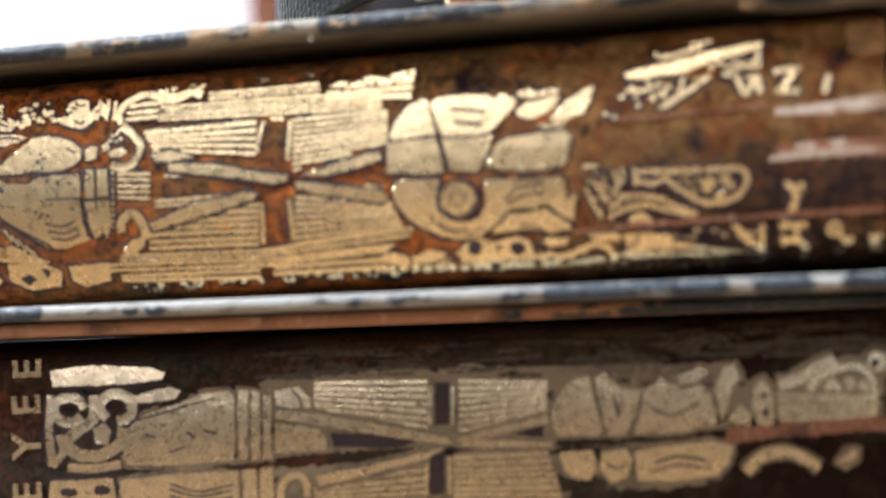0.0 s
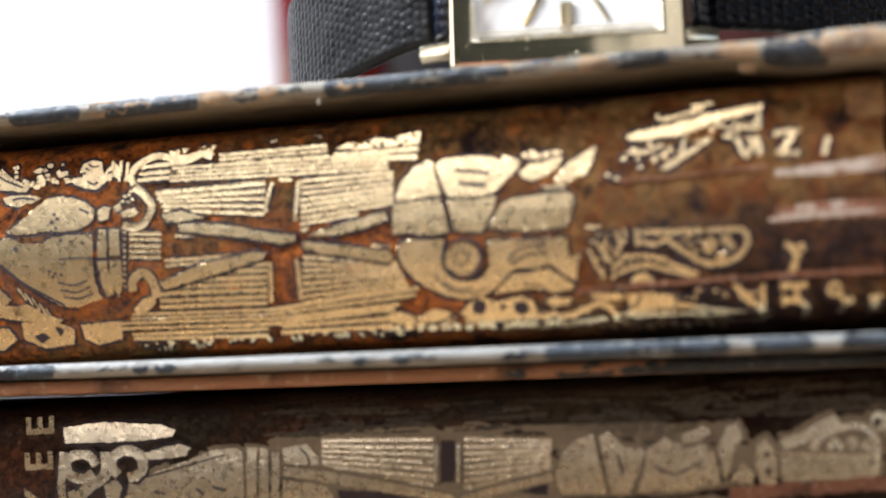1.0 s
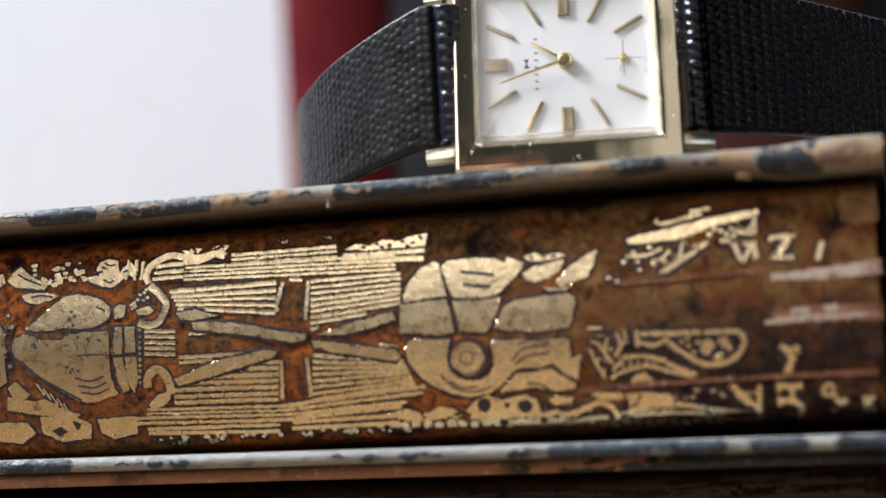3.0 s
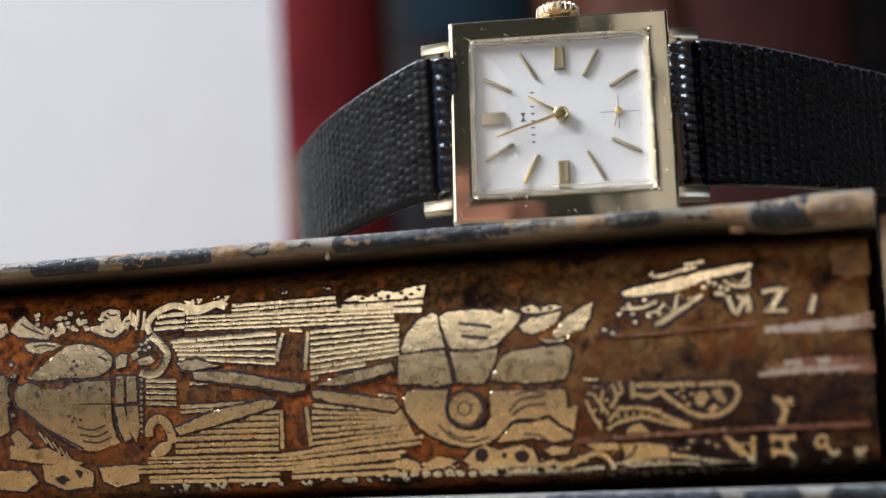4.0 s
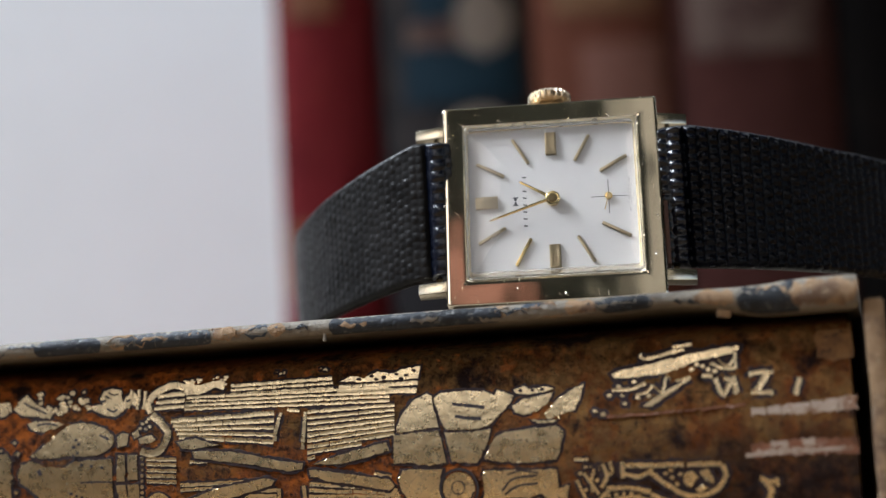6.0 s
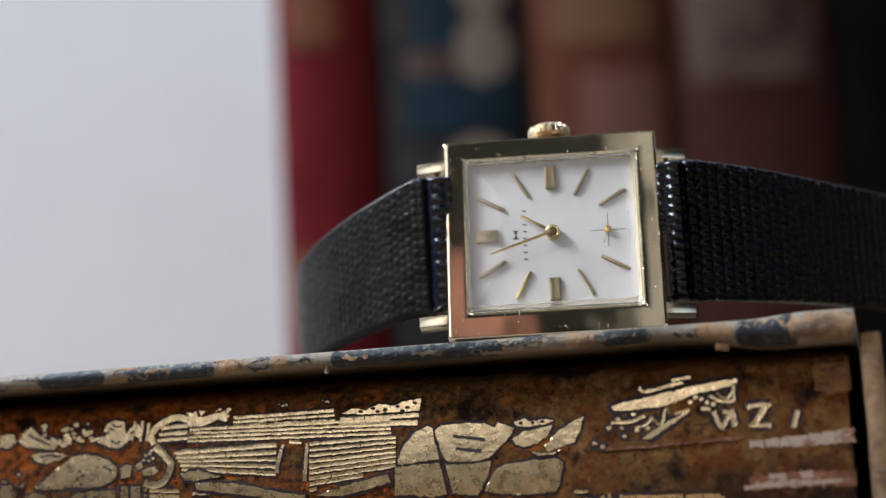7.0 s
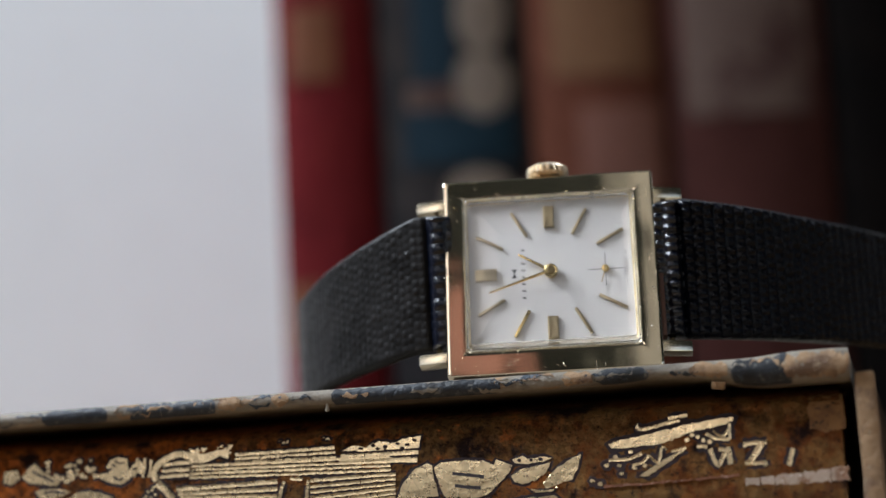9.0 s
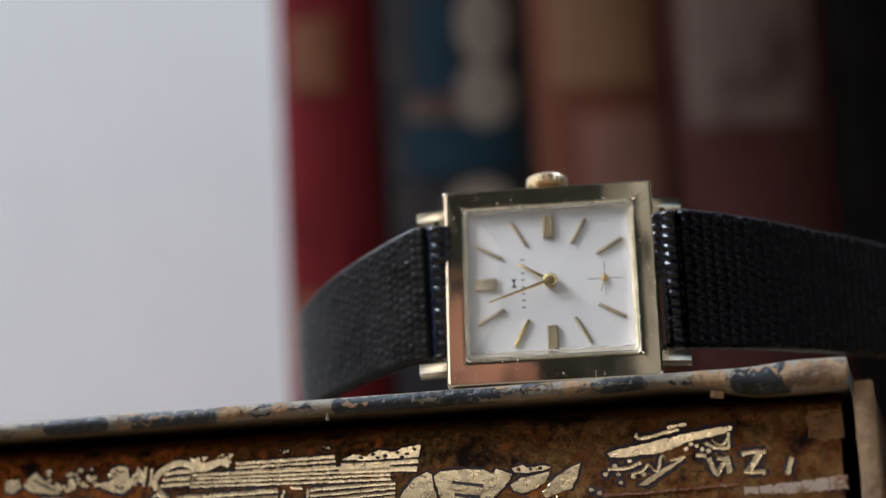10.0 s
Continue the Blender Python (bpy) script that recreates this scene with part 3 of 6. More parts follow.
def rounded_spine(sp, u0, u1, top, under):
    us, n = np.arange(u0, u1 + 0.01, 0.8), 60
    g = np.zeros((len(us), n + 2, 3))
    for i, u in enumerate(us):
        for j in range(n):
            v = top(u) + (under(u) - top(u)) * j / (n - 1)
            dent = 0.05 * noise.noise((u * 0.12, v * 0.5, 1.0)) + 0.02 * noise.noise((u * 0.8, v * 2.0, 3.0))
            # faint grooves along the back where the leather has creased
            for gv, depth in ((-15.2, 0.10), (-19.7, 0.12), (-27.3, 0.05)):
                dent -= depth * math.exp(-((v - sp.dv - gv - 0.25 * noise.noise((u * 0.05, gv, 0))) / 0.22) ** 2)
            g[i, j] = (u, -(sp.bulge(v) + dent), v)
        g[i, n], g[i, n + 1] = (u, 15.9, g[i, n - 1, 2] + 0.05), (u, 15.9, g[i, 0, 2] - 0.05)
    bm, vs = sheet(g, closed_v=True)
    bm.faces.new(vs[0][::-1])
    bm.faces.new(vs[-1])
    return bm


GILT_THICK = 0.11


def outline_piece(sp, pts, lift=0.0, rough=0.10, seed=0.0, thick=GILT_THICK):
    """A thin piece of leaf with a ragged outline, laid on the rounded spine."""
    edge = []
    n = len(pts)
    for i in range(n):
        a, b = np.array(pts[i]), np.array(pts[(i + 1) % n])
        k = max(1, int(np.linalg.norm(b - a) / 0.45))
        for j in range(k):
            p = a + (b - a) * j / k
            w = rough * (0.6 if j == 0 else 1.0)
            edge.append((p[0] + w * noise.noise((p[0] * 1.9, p[1] * 1.9, seed)), p[1] + w * noise.noise((p[0] * 1.9, p[1] * 1.9, seed + 9))))
    bm = bmesh.new()
    vs = [bm.verts.new((x, 0, y)) for x, y in edge]
    face = bm.faces.new(vs)
    bmesh.ops.triangulate(bm, faces=[face])
    lo, hi = min(y for _, y in edge), max(y for _, y in edge)
    for z in np.arange(math.floor(lo), hi, 1.0)[1:]:
        bmesh.ops.bisect_plane(bm, geom=bm.verts[:] + bm.edges[:] + bm.faces[:], plane_co=(0, 0, z), plane_no=(0, 0, 1))
    flat = [f for f in bm.faces]
    res = bmesh.ops.extrude_face_region(bm, geom=flat)
    up = {v for v in res["geom"] if isinstance(v, bmesh.types.BMVert)}
    top = [f for f in bm.faces if all(v in up for v in f.verts)]
    if max(hi - lo, max(x for x, _ in edge) - min(x for x, _ in edge)) > 1.6:
        bmesh.ops.inset_region(bm, faces=top, thickness=0.07, use_even_offset=False)
    inner = {v for f in top for v in f.verts}
    for v in bm.verts:
        u, z = v.co.x, v.co.z
        # the rim stands up round the pressed-in leaf
        v.co = sp.at(u, z, lift + thick * 0.75 if v in inner else lift + thick if v in up else lift - 0.12)
    return bm


def stroke_piece(sp, pts, width, lift=0.0, taper=0.0, seed=0.0, thick=GILT_THICK, rough=0.06):
    """A brush-like line of leaf along a few points."""
    length = sum(math.dist(pts[i], pts[i + 1]) for i in range(len(pts) - 1))
    n = max(4, int(length / 0.35))
    p = smooth_path(pts, n) if len(pts) > 2 else np.stack([np.linspace(pts[0][k], pts[1][k], n) for k in (0, 1)], 1)
    t = np.gradient(p, axis=0)
    t /= np.linalg.norm(t, axis=1)[:, None] + 1e-9
    nrm = np.stack([-t[:, 1], t[:, 0]], 1)
    rows = []
    for i in range(n):
        w = width / 2 * (1 - taper * (i / (n - 1)))
        a = w + rough * noise.noise((p[i, 0] * 2, p[i, 1] * 2, seed))
        b = w + rough * noise.noise((p[i, 0] * 2, p[i, 1] * 2, seed + 7))
        l, r = p[i] + nrm[i] * a, p[i] - nrm[i] * b
        m = (l + r) / 2
        rows.append([sp.at(l[0], l[1], lift - 0.12), sp.at(l[0], l[1], lift + thick), sp.at(m[0], m[1], lift + thick * 0.58),
                     sp.at(r[0], r[1], lift + thick), sp.at(r[0], r[1], lift - 0.12)])
    bm, vs = sheet(np.array(rows), closed_v=True)
    bm.faces.new(vs[0][::-1])
    bm.faces.new(vs[-1])
    return bm


def disc_piece(sp, cu, cv, r, lift=0.0, seed=0.0):
    a = np.linspace(0, 2 * math.pi, 40, endpoint=False)
    return outline_piece(sp, [(cu + r * math.cos(t), cv + r * math.sin(t)) for t in a], lift, 0.05, seed)


class Gilder:
    """Lays stamped gold leaf on one spine; small pieces and the dark ground are gathered into one mesh each."""

    def __init__(self, book, sp, gold, seed, halo=0.38, ground=M_GROUND):
        self.book, self.sp, self.gold, self.halo, self.under = book, sp, gold, halo, ground
        self.rnd = random.Random(seed)
        self.ground, self.specks = bmesh.new(), bmesh.new()

    @staticmethod
    def gather(whole, bm):
        me = bpy.data.meshes.new("piece")
        bm.to_mesh(me)
        bm.free()
        whole.from_mesh(me)
        bpy.data.meshes.remove(me)

    def dice(self):
        return self.rnd.random() * 50

    @staticmethod
    def widened(pts, by):
        """The outline moved outwards, corner by corner."""
        n = len(pts)
        turn = 1 if sum(pts[i][0] * pts[(i + 1) % n][1] - pts[(i + 1) % n][0] * pts[i][1] for i in range(n)) > 0 else -1
        wide = []
        for i in range(n):
            a, b, c = Vector(pts[i - 1]), Vector(pts[i]), Vector(pts[(i + 1) % n])
            d = ((b - a).normalized() + (c - b).normalized())
            d = d.normalized() if d.length > 1e-6 else (c - b).normalized()
            wide.append((b.x + turn * d.y * by, b.y - turn * d.x * by))
        return wide

    def leaf(self, name, pts):
        """A piece of leaf within an outline, on its dark stamped ground."""
        up = 0.10 if name == "gilt_rod" else 0.0
        mu = sum(p[0] for p in pts) / len(pts)
        by = self.halo * (1.5 if mu > 17 else 1.0)
        self.gather(self.ground, outline_piece(self.sp, self.widened(pts, by), up, rough=0.3, seed=self.dice(), thick=0.02))
        bm = outline_piece(self.sp, pts, up, seed=self.dice(), rough=0.16)
        if name == "gilt_speck":
            self.gather(self.specks, bm)
        else:
            part(name, bm, self.gold, self.book, smooth=30)

    def line(self, name, pts, width):
        """A stroke of leaf along a few points."""
        edge = self.halo * (2.4 if pts[0][0] > 17 else 1.5)
        self.gather(self.ground, stroke_piece(self.sp, pts, width + edge, seed=self.dice(), thick=0.025, rough=0.3))
        part(name, stroke_piece(self.sp, pts, width, seed=self.dice(), thick=0.10 if name == "gilt_bar" else GILT_THICK, rough=0.13), self.gold, self.book, smooth=30)

    def inked(self, pts, width):
        part("tooled_line", stroke_piece(self.sp, pts, width, lift=GILT_THICK + 0.02, thick=0.03), M_INK, self.book, smooth=30)

    def hole(self, pts):
        """A hollow in the leaf, where the dark ground shows."""
        part("tooled_hollow", outline_piece(self.sp, pts, GILT_THICK + 0.01, rough=0.18, seed=self.dice(), thick=0.03), M_GROUND, self.book, smooth=30)

    def field(self, top, under, n, cuts=(), gap=0.30):
        """A ground of n fine gilt bars between two edges; of each bar the part to the left of every cut line is kept."""
        t0, t1, b0, b1 = (Vector(p) for p in (*top, *under))
        for i in range(n):
            k = (i + 0.5) / n
            p, q = t0.lerp(b0, k), t1.lerp(b1, k)
            w = (1 - gap) * 0.5 * ((t0 - b0).length + (t1 - b1).length) / n * self.rnd.uniform(0.85, 1.1)
            keep = [s for s in np.linspace(0, 1, 81) if all((Vector(e) - Vector(c)).cross(p.lerp(q, s) - Vector(c)) > 0 for c, e in cuts)]
            if len(keep) < 4:
                continue
            a, last = keep[0], keep[-1]
            long = (q - p).length
            while (last - a) * long > 0.6:
                # now and then the leaf of a bar is broken
                e = last if self.rnd.random() < 0.55 else min(last, a + self.rnd.uniform(2.5, 8) / long)
                u, v = p.lerp(q, a), p.lerp(q, e)
                m = u.lerp(v, 0.5) + Vector((0, self.rnd.uniform(-0.06, 0.06)))
                self.line("gilt_bar", [tuple(u), tuple(m), tuple(v)], w)
                a = e + 0.15 / long

    def crumbs(self, n, u0, u1, v0, v1, r0=0.15, r1=0.5):
        """Torn specks of leaf scattered over a patch."""
        rnd = self.rnd
        for _ in range(n):
            u, v, r = rnd.uniform(u0, u1), rnd.uniform(v0, v1), rnd.uniform(r0, r1)
            k = rnd.randint(4, 6)
            t0 = rnd.random() * 6
            self.leaf("gilt_speck", [(u + r * rnd.uniform(0.6, 1.5) * math.cos(t0 + i * 6.283 / k), v + r * rnd.uniform(0.5, 1.0) * math.sin(t0 + i * 6.283 / k)) for i in range(k)])

    def disc(self, u, v, r):
        part("gilt_disc", disc_piece(self.sp, u, v, r, seed=3.0), self.gold, self.book, smooth=30)

    def done(self):
        part("stamped_ground", self.ground, self.under, self.book, "dark stamped ground under the gilding", smooth=30)
        tagged(part("gilt_speck", self.specks, self.gold, self.book, smooth=30), "fine specks of worn gold leaf", kind="stuff")


def gild_upper(book, sp):
    """The ornament of the upper spine: shield, crossed rods on a lined ground, medallion, foliage, vessel, blades and letters."""
    g = Gilder(book, sp, M_GILT, 11)
    # creature and scrolls at the tail
    g.leaf("gilt_scroll", [(-49.2, -8.1), (-48.7, -7.1), (-47.6, -6.8), (-46.2, -7), (-46, -7.5), (-46.7, -7.9), (-47.1, -8.4), (-45.9, -8.8), (-45.4, -8), (-44.3, -7.4), (-43.4, -8.3), (-43.9, -9.6), (-44.7, -9.1), (-45.3, -9.6), (-46.1, -10.3), (-47, -10.7), (-48.3, -10.4), (-49.9, -9.8), (-50.5, -9.2), (-49.9, -8.9), (-48.7, -8.9)])
    g.inked([(-48, -7.3), (-47.3, -7.7), (-46.5, -7.6)], 0.22)
    g.leaf("gilt_scroll", [(-61.9, -8.7), (-61.1, -7.7), (-59.9, -6.8), (-59.2, -7.6), (-57.3, -8.9), (-55.9, -9.6), (-56.4, -10.3), (-58.5, -10), (-60.6, -9.7)])
    g.leaf("gilt_scroll", [(-59.7, -10.8), (-58.5, -10.5), (-56, -10.6), (-54.2, -11.2), (-55.6, -11.8), (-57.6, -12.2), (-59.1, -11.7)])
    g.leaf("gilt_scroll", [(-64.5, -7.8), (-62.4, -7.7), (-62.1, -9), (-63.5, -9.8), (-64.5, -9.5)])
    g.leaf("gilt_scroll", [(-64.2, -14.8), (-62.7, -14.6), (-61.9, -15.7), (-62.3, -19), (-62, -22.1), (-63.3, -22.8), (-64.5, -22.4)])
    g.leaf("gilt_scroll", [(-62, -22.8), (-60.8, -22), (-59.9, -22.8), (-58.8, -23.9), (-59.8, -24.6), (-61.4, -24.1)])
    g.leaf("gilt_scroll", [(-58.9, -24.9), (-56.8, -24.5), (-54.9, -25.5), (-55.8, -26.6), (-58.5, -26.2)])
    g.crumbs(34, -58.5, -50.8, -6.9, -9.6, 0.2, 0.55)
    g.line("gilt_scroll", [(-44.6, -7.1), (-44.7, -8.4), (-45, -9.7)], 0.45)
    g.line("gilt_scroll", [(-43.5, -7.2), (-43.5, -8.5), (-43.8, -9.9)], 0.45)
    g.line("gilt_scroll", [(-42.6, -7.5), (-42.6, -8.7), (-42.9, -9.9)], 0.45)
    g.inked([(-48.1, -9.5), (-47.2, -10), (-46.6, -9.7)], 0.26)
    g.inked([(-45.3, -8.7), (-44.7, -8.5)], 0.26)
    g.inked([(-49.1, -8.5), (-48.3, -8.4)], 0.26)
    g.inked([(-60.3, -7.9), (-59, -8.7), (-56.9, -9.6)], 0.26)
    g.inked([(-58.3, -11.1), (-56.8, -11), (-55.2, -11.3)], 0.26)
    g.inked([(-48.4, -7.8), (-47.8, -8.1)], 0.26)
    g.field([(-40.7, -8), (-37, -7.8)], [(-41.4, -10.3), (-37, -10.3)], 3)
    # shield
    g.leaf("gilt_panel", [(-59.2, -15.3), (-57.2, -13.9), (-55.2, -12.4), (-53.7, -11.4), (-51.9, -11.1), (-49.9, -11.5), (-48.2, -12.2), (-47.1, -13.2), (-47.2, -14.5), (-48, -15.2), (-49.5, -15.7), (-51.1, -15.8), (-53.7, -15.6), (-56, -15.8), (-57.8, -15.7)])
    g.leaf("gilt_panel", [(-61.1, -17.4), (-60.5, -16.3), (-58.8, -15.9), (-57.3, -16.7), (-54.5, -17.1), (-53.1, -16.3), (-51.1, -16.2), (-47.4, -16.2), (-47.4, -19.1), (-47.4, -21.7), (-46.9, -23.6), (-46.4, -24.5), (-47.9, -24.9), (-50, -25.5), (-52, -25.2), (-54.3, -23.8), (-57, -21.9), (-59.4, -19.8), (-60.8, -18.8)])
    g.inked([(-52.7, -13.4), (-52.3, -13.5)], 0.36)
    g.inked([(-52.3, -14), (-51.9, -14.1)], 0.36)
    g.inked([(-53.1, -14.4), (-52.6, -14.4)], 0.36)
    g.inked([(-52.5, -15.2), (-52.1, -15.2)], 0.36)
    g.inked([(-51.9, -16.8), (-51.5, -16.9)], 0.36)
    g.inked([(-50.5, -17.1), (-50.1, -17.1)], 0.36)
    g.inked([(-49, -17.3), (-48.6, -17.4)], 0.36)
    g.inked([(-53.6, -20.6), (-53.1, -20.6)], 0.36)
    g.inked([(-52.8, -20.9), (-52.4, -21)], 0.36)
    g.inked([(-52, -21.2), (-51.6, -21.2)], 0.36)
    g.inked([(-53.1, -21.3), (-52.7, -21.4)], 0.36)
    g.inked([(-49.1, -13), (-47.8, -13.6)], 0.29)
    g.inked([(-58, -17.2), (-57.7, -17.9)], 0.51)
    g.inked([(-53.4, -16.5), (-52.7, -16), (-53, -15.4)], 0.26)
    g.inked([(-52.3, -22.1), (-50.2, -22.6), (-48.3, -22.1)], 0.26)
    g.inked([(-52, -23.1), (-49.8, -23.5), (-48, -22.9)], 0.26)
    g.inked([(-51.6, -24), (-49.5, -24.3), (-47.6, -23.7)], 0.26)
    g.inked([(-60.5, -19.1), (-57.4, -21.6), (-54.5, -23.4), (-51.6, -25)], 0.29)
    g.inked([(-52, -19.2), (-50, -19.2), (-47.4, -19.4)], 0.22)
    g.line("gilt_line", [(-57.9, -22.4), (-56.8, -24)], 0.22)
    g.line("gilt_line", [(-56.9, -23.2), (-55.9, -24.7)], 0.22)
    g.line("gilt_line", [(-56, -23.9), (-55, -25.4)], 0.22)
    g.line("gilt_line", [(-55.1, -24.6), (-54.1, -26.2)], 0.22)
    g.line("gilt_line", [(-54.2, -25.3), (-53.2, -26.9)], 0.22)
    # collar
    g.leaf("gilt_band", [(-46.6, -13.3), (-45.8, -12.9), (-45, -13.1), (-45.2, -14.6), (-46.4, -14.8)])
    g.leaf("gilt_band", [(-46.6, -15.7), (-45.5, -15.8), (-45.6, -19.4), (-46.8, -19.4)])
    g.leaf("gilt_band", [(-46.8, -19.8), (-45.6, -19.8), (-45.5, -22.2), (-44.8, -24), (-45.6, -24.4), (-46.5, -22.7)])
    g.leaf("gilt_band", [(-45.1, -15.8), (-43.8, -15.9), (-43.8, -19.3), (-45.2, -19.3)])
    g.leaf("gilt_band", [(-45.2, -19.8), (-43.7, -19.8), (-43.6, -23), (-44.2, -24.6), (-44.6, -23.9), (-45.2, -22.1)])
    g.leaf("gilt_band", [(-44.4, -13), (-43.6, -12.6), (-43.3, -13.5), (-44.1, -13.8)])
    g.line("gilt_bar", [(-42.4, -16.6), (-38.2, -16.9)], 0.44)
    g.line("gilt_bar", [(-42.4, -17.3), (-38.2, -17.6)], 0.44)
    g.line("gilt_bar", [(-42.4, -18.1), (-38.2, -18.4)], 0.44)
    g.line("gilt_bar", [(-42.5, -18.8), (-38.3, -19.1)], 0.44)
    g.line("gilt_bar", [(-42.5, -19.5), (-38.3, -19.9)], 0.44)
    g.leaf("gilt_speck", [(-42.8, -16.5), (-42.9, -16.8), (-43.2, -16.7), (-43.3, -16.5), (-43.2, -16.3), (-42.9, -16.3)])
    g.leaf("gilt_speck", [(-42.8, -17.3), (-42.9, -17.5), (-43.2, -17.5), (-43.3, -17.3), (-43.2, -17.1), (-42.9, -17.1)])
    g.leaf("gilt_speck", [(-42.8, -18), (-43, -18.2), (-43.2, -18.2), (-43.3, -18), (-43.2, -17.8), (-43, -17.8)])
    g.leaf("gilt_speck", [(-42.9, -18.8), (-43, -19), (-43.2, -19), (-43.4, -18.8), (-43.2, -18.5), (-43, -18.6)])
    g.leaf("gilt_speck", [(-42.9, -19.5), (-43, -19.7), (-43.3, -19.7), (-43.4, -19.5), (-43.3, -19.3), (-43, -19.3)])
    g.leaf("gilt_speck", [(-42.9, -20.3), (-43.1, -20.5), (-43.3, -20.5), (-43.4, -20.2), (-43.3, -20), (-43.1, -20)])
    g.leaf("gilt_speck", [(-43, -21), (-43.1, -21.2), (-43.4, -21.2), (-43.5, -21), (-43.3, -20.8), (-43.1, -20.8)])
    g.leaf("gilt_speck", [(-43, -21.7), (-43.2, -22), (-43.4, -21.9), (-43.5, -21.7), (-43.4, -21.5), (-43.1, -21.5)])
    g.leaf("gilt_speck", [(-43.1, -22.5), (-43.2, -22.7), (-43.5, -22.7), (-43.6, -22.5), (-43.4, -22.2), (-43.2, -22.3)])
    g.leaf("gilt_speck", [(-43.1, -23.2), (-43.3, -23.4), (-43.5, -23.4), (-43.6, -23.2), (-43.5, -23), (-43.2, -23)])
    g.line("gilt_scroll", [(-41.6, -10.7), (-40.3, -11.9), (-39.3, -13.2), (-39.7, -14.5), (-40.5, -15.6), (-41.9, -15.9), (-43.2, -15.5)], 0.95)
    g.leaf("gilt_scroll", [(-43.6, -13.8), (-41.6, -13.3), (-41, -14.1), (-42, -14.6), (-43.3, -14.5)])
    g.leaf("gilt_speck", [(-42.7, -11.9), (-42.9, -12.1), (-43.2, -12), (-43.2, -11.7), (-42.9, -11.7)])
    g.leaf("gilt_speck", [(-42.1, -11.7), (-42.3, -11.9), (-42.6, -11.8), (-42.6, -11.5), (-42.3, -11.4)])
    g.leaf("gilt_speck", [(-41.6, -12.3), (-41.8, -12.5), (-42.1, -12.4), (-42.1, -12.1), (-41.8, -12.1)])
    g.leaf("gilt_speck", [(-42.2, -12.6), (-42.4, -12.8), (-42.7, -12.7), (-42.7, -12.5), (-42.4, -12.4)])
    g.leaf("gilt_speck", [(-43, -12.5), (-43.2, -12.7), (-43.5, -12.6), (-43.5, -12.3), (-43.2, -12.3)])
    g.leaf("gilt_speck", [(-41.8, -11.3), (-42, -11.5), (-42.3, -11.4), (-42.3, -11.1), (-42, -11.1)])
    g.line("gilt_scroll", [(-41.8, -10.5), (-42.1, -9.4), (-41.6, -8.3), (-40.3, -7.5), (-38.7, -7), (-37, -7.4)], 0.87)
    g.leaf("gilt_scroll", [(-37.3, -7.6), (-36.8, -6.6), (-36, -6.5), (-35.5, -7.1), (-34.2, -7), (-33.1, -6.7), (-31.6, -6.6), (-31, -7.3), (-31.5, -8.1), (-32.7, -7.7), (-34.1, -8.3), (-35.5, -8.5), (-36.8, -8.5)])
    g.line("gilt_scroll", [(-42.3, -23.9), (-42.3, -22.7), (-41.2, -21.7), (-40, -22.2), (-39.4, -23.4), (-39.2, -24.9)], 1.1)
    g.leaf("gilt_leaf", [(-41, -24.8), (-39.5, -24.6), (-39.3, -25.5), (-40.5, -26.5), (-42.1, -26.8), (-42.4, -26.1)])
    # rods
    g.leaf("gilt_rod", [(-38.1, -14.6), (-35.4, -14.2), (-32.2, -15.3), (-35.5, -15.7), (-37.4, -15.5)])
    g.leaf("gilt_rod", [(-35.9, -16), (-34.7, -15.9), (-29.6, -16.4), (-23.5, -17.9), (-20.6, -18.4), (-20.8, -19.2), (-22.4, -19.4), (-28.1, -18.2), (-35.7, -16.9)])
    g.leaf("gilt_rod", [(-38.8, -23), (-33, -21), (-25.9, -20), (-24.6, -20.4), (-25.1, -21.1), (-31.5, -22.6), (-38, -24)])
    g.leaf("gilt_rod", [(-19.2, -18.6), (-15.8, -17.6), (-9.2, -16.3), (-8.9, -17.5), (-12.8, -18.4), (-15.9, -18.9)])
    g.leaf("gilt_rod", [(-19.9, -19.3), (-18.9, -19.3), (-14.4, -20.1), (-9.1, -21.1), (-8.4, -22), (-9.2, -22.6), (-14.5, -21.5), (-16.8, -21.1), (-19.7, -20.2)])
    g.line("gilt_line", [(-11.1, -20.3), (-8.8, -20.8)], 0.36)
    g.line("gilt_line", [(-36.3, -17.3), (-33.9, -17.4)], 0.44)
    g.line("gilt_line", [(-23.5, -11.6), (-24, -13.1), (-24.4, -15.3)], 0.51)
    g.line("gilt_line", [(-22.6, -11.3), (-20.9, -11.5)], 0.44)
    g.line("gilt_line", [(-20.1, -11.7), (-20.6, -16.6)], 0.51)
    g.line("gilt_line", [(-24.1, -21.5), (-24.3, -26.4)], 0.51)
    g.line("gilt_line", [(-20.7, -21.3), (-20.5, -26.3)], 0.51)
    # lined ground
    g.field([(-39, -11.5), (-24.4, -11.1)], [(-37.6, -14.2), (-24.6, -15.9)], 5, cuts=[[(-39, -13.8), (-24.5, -16.2)]])
    g.field([(-36.7, -8.5), (-8.8, -8.9)], [(-37, -10.5), (-8.6, -11.3)], 4)
    g.field([(-30.5, -7.3), (-16.5, -7.2)], [(-30.5, -9), (-16.2, -9.2)], 3)
    g.field([(-19.8, -11.4), (-8, -11.3)], [(-20, -18.2), (-8.2, -16.8)], 9, cuts=[[(-19.8, -17.9), (-8.8, -15.5)]])
    g.field([(-37.8, -20), (-24.7, -20.1)], [(-37.8, -21.3), (-24.7, -21.1)], 2, cuts=[[(-39.4, -22.7), (-25.9, -19.8)]])
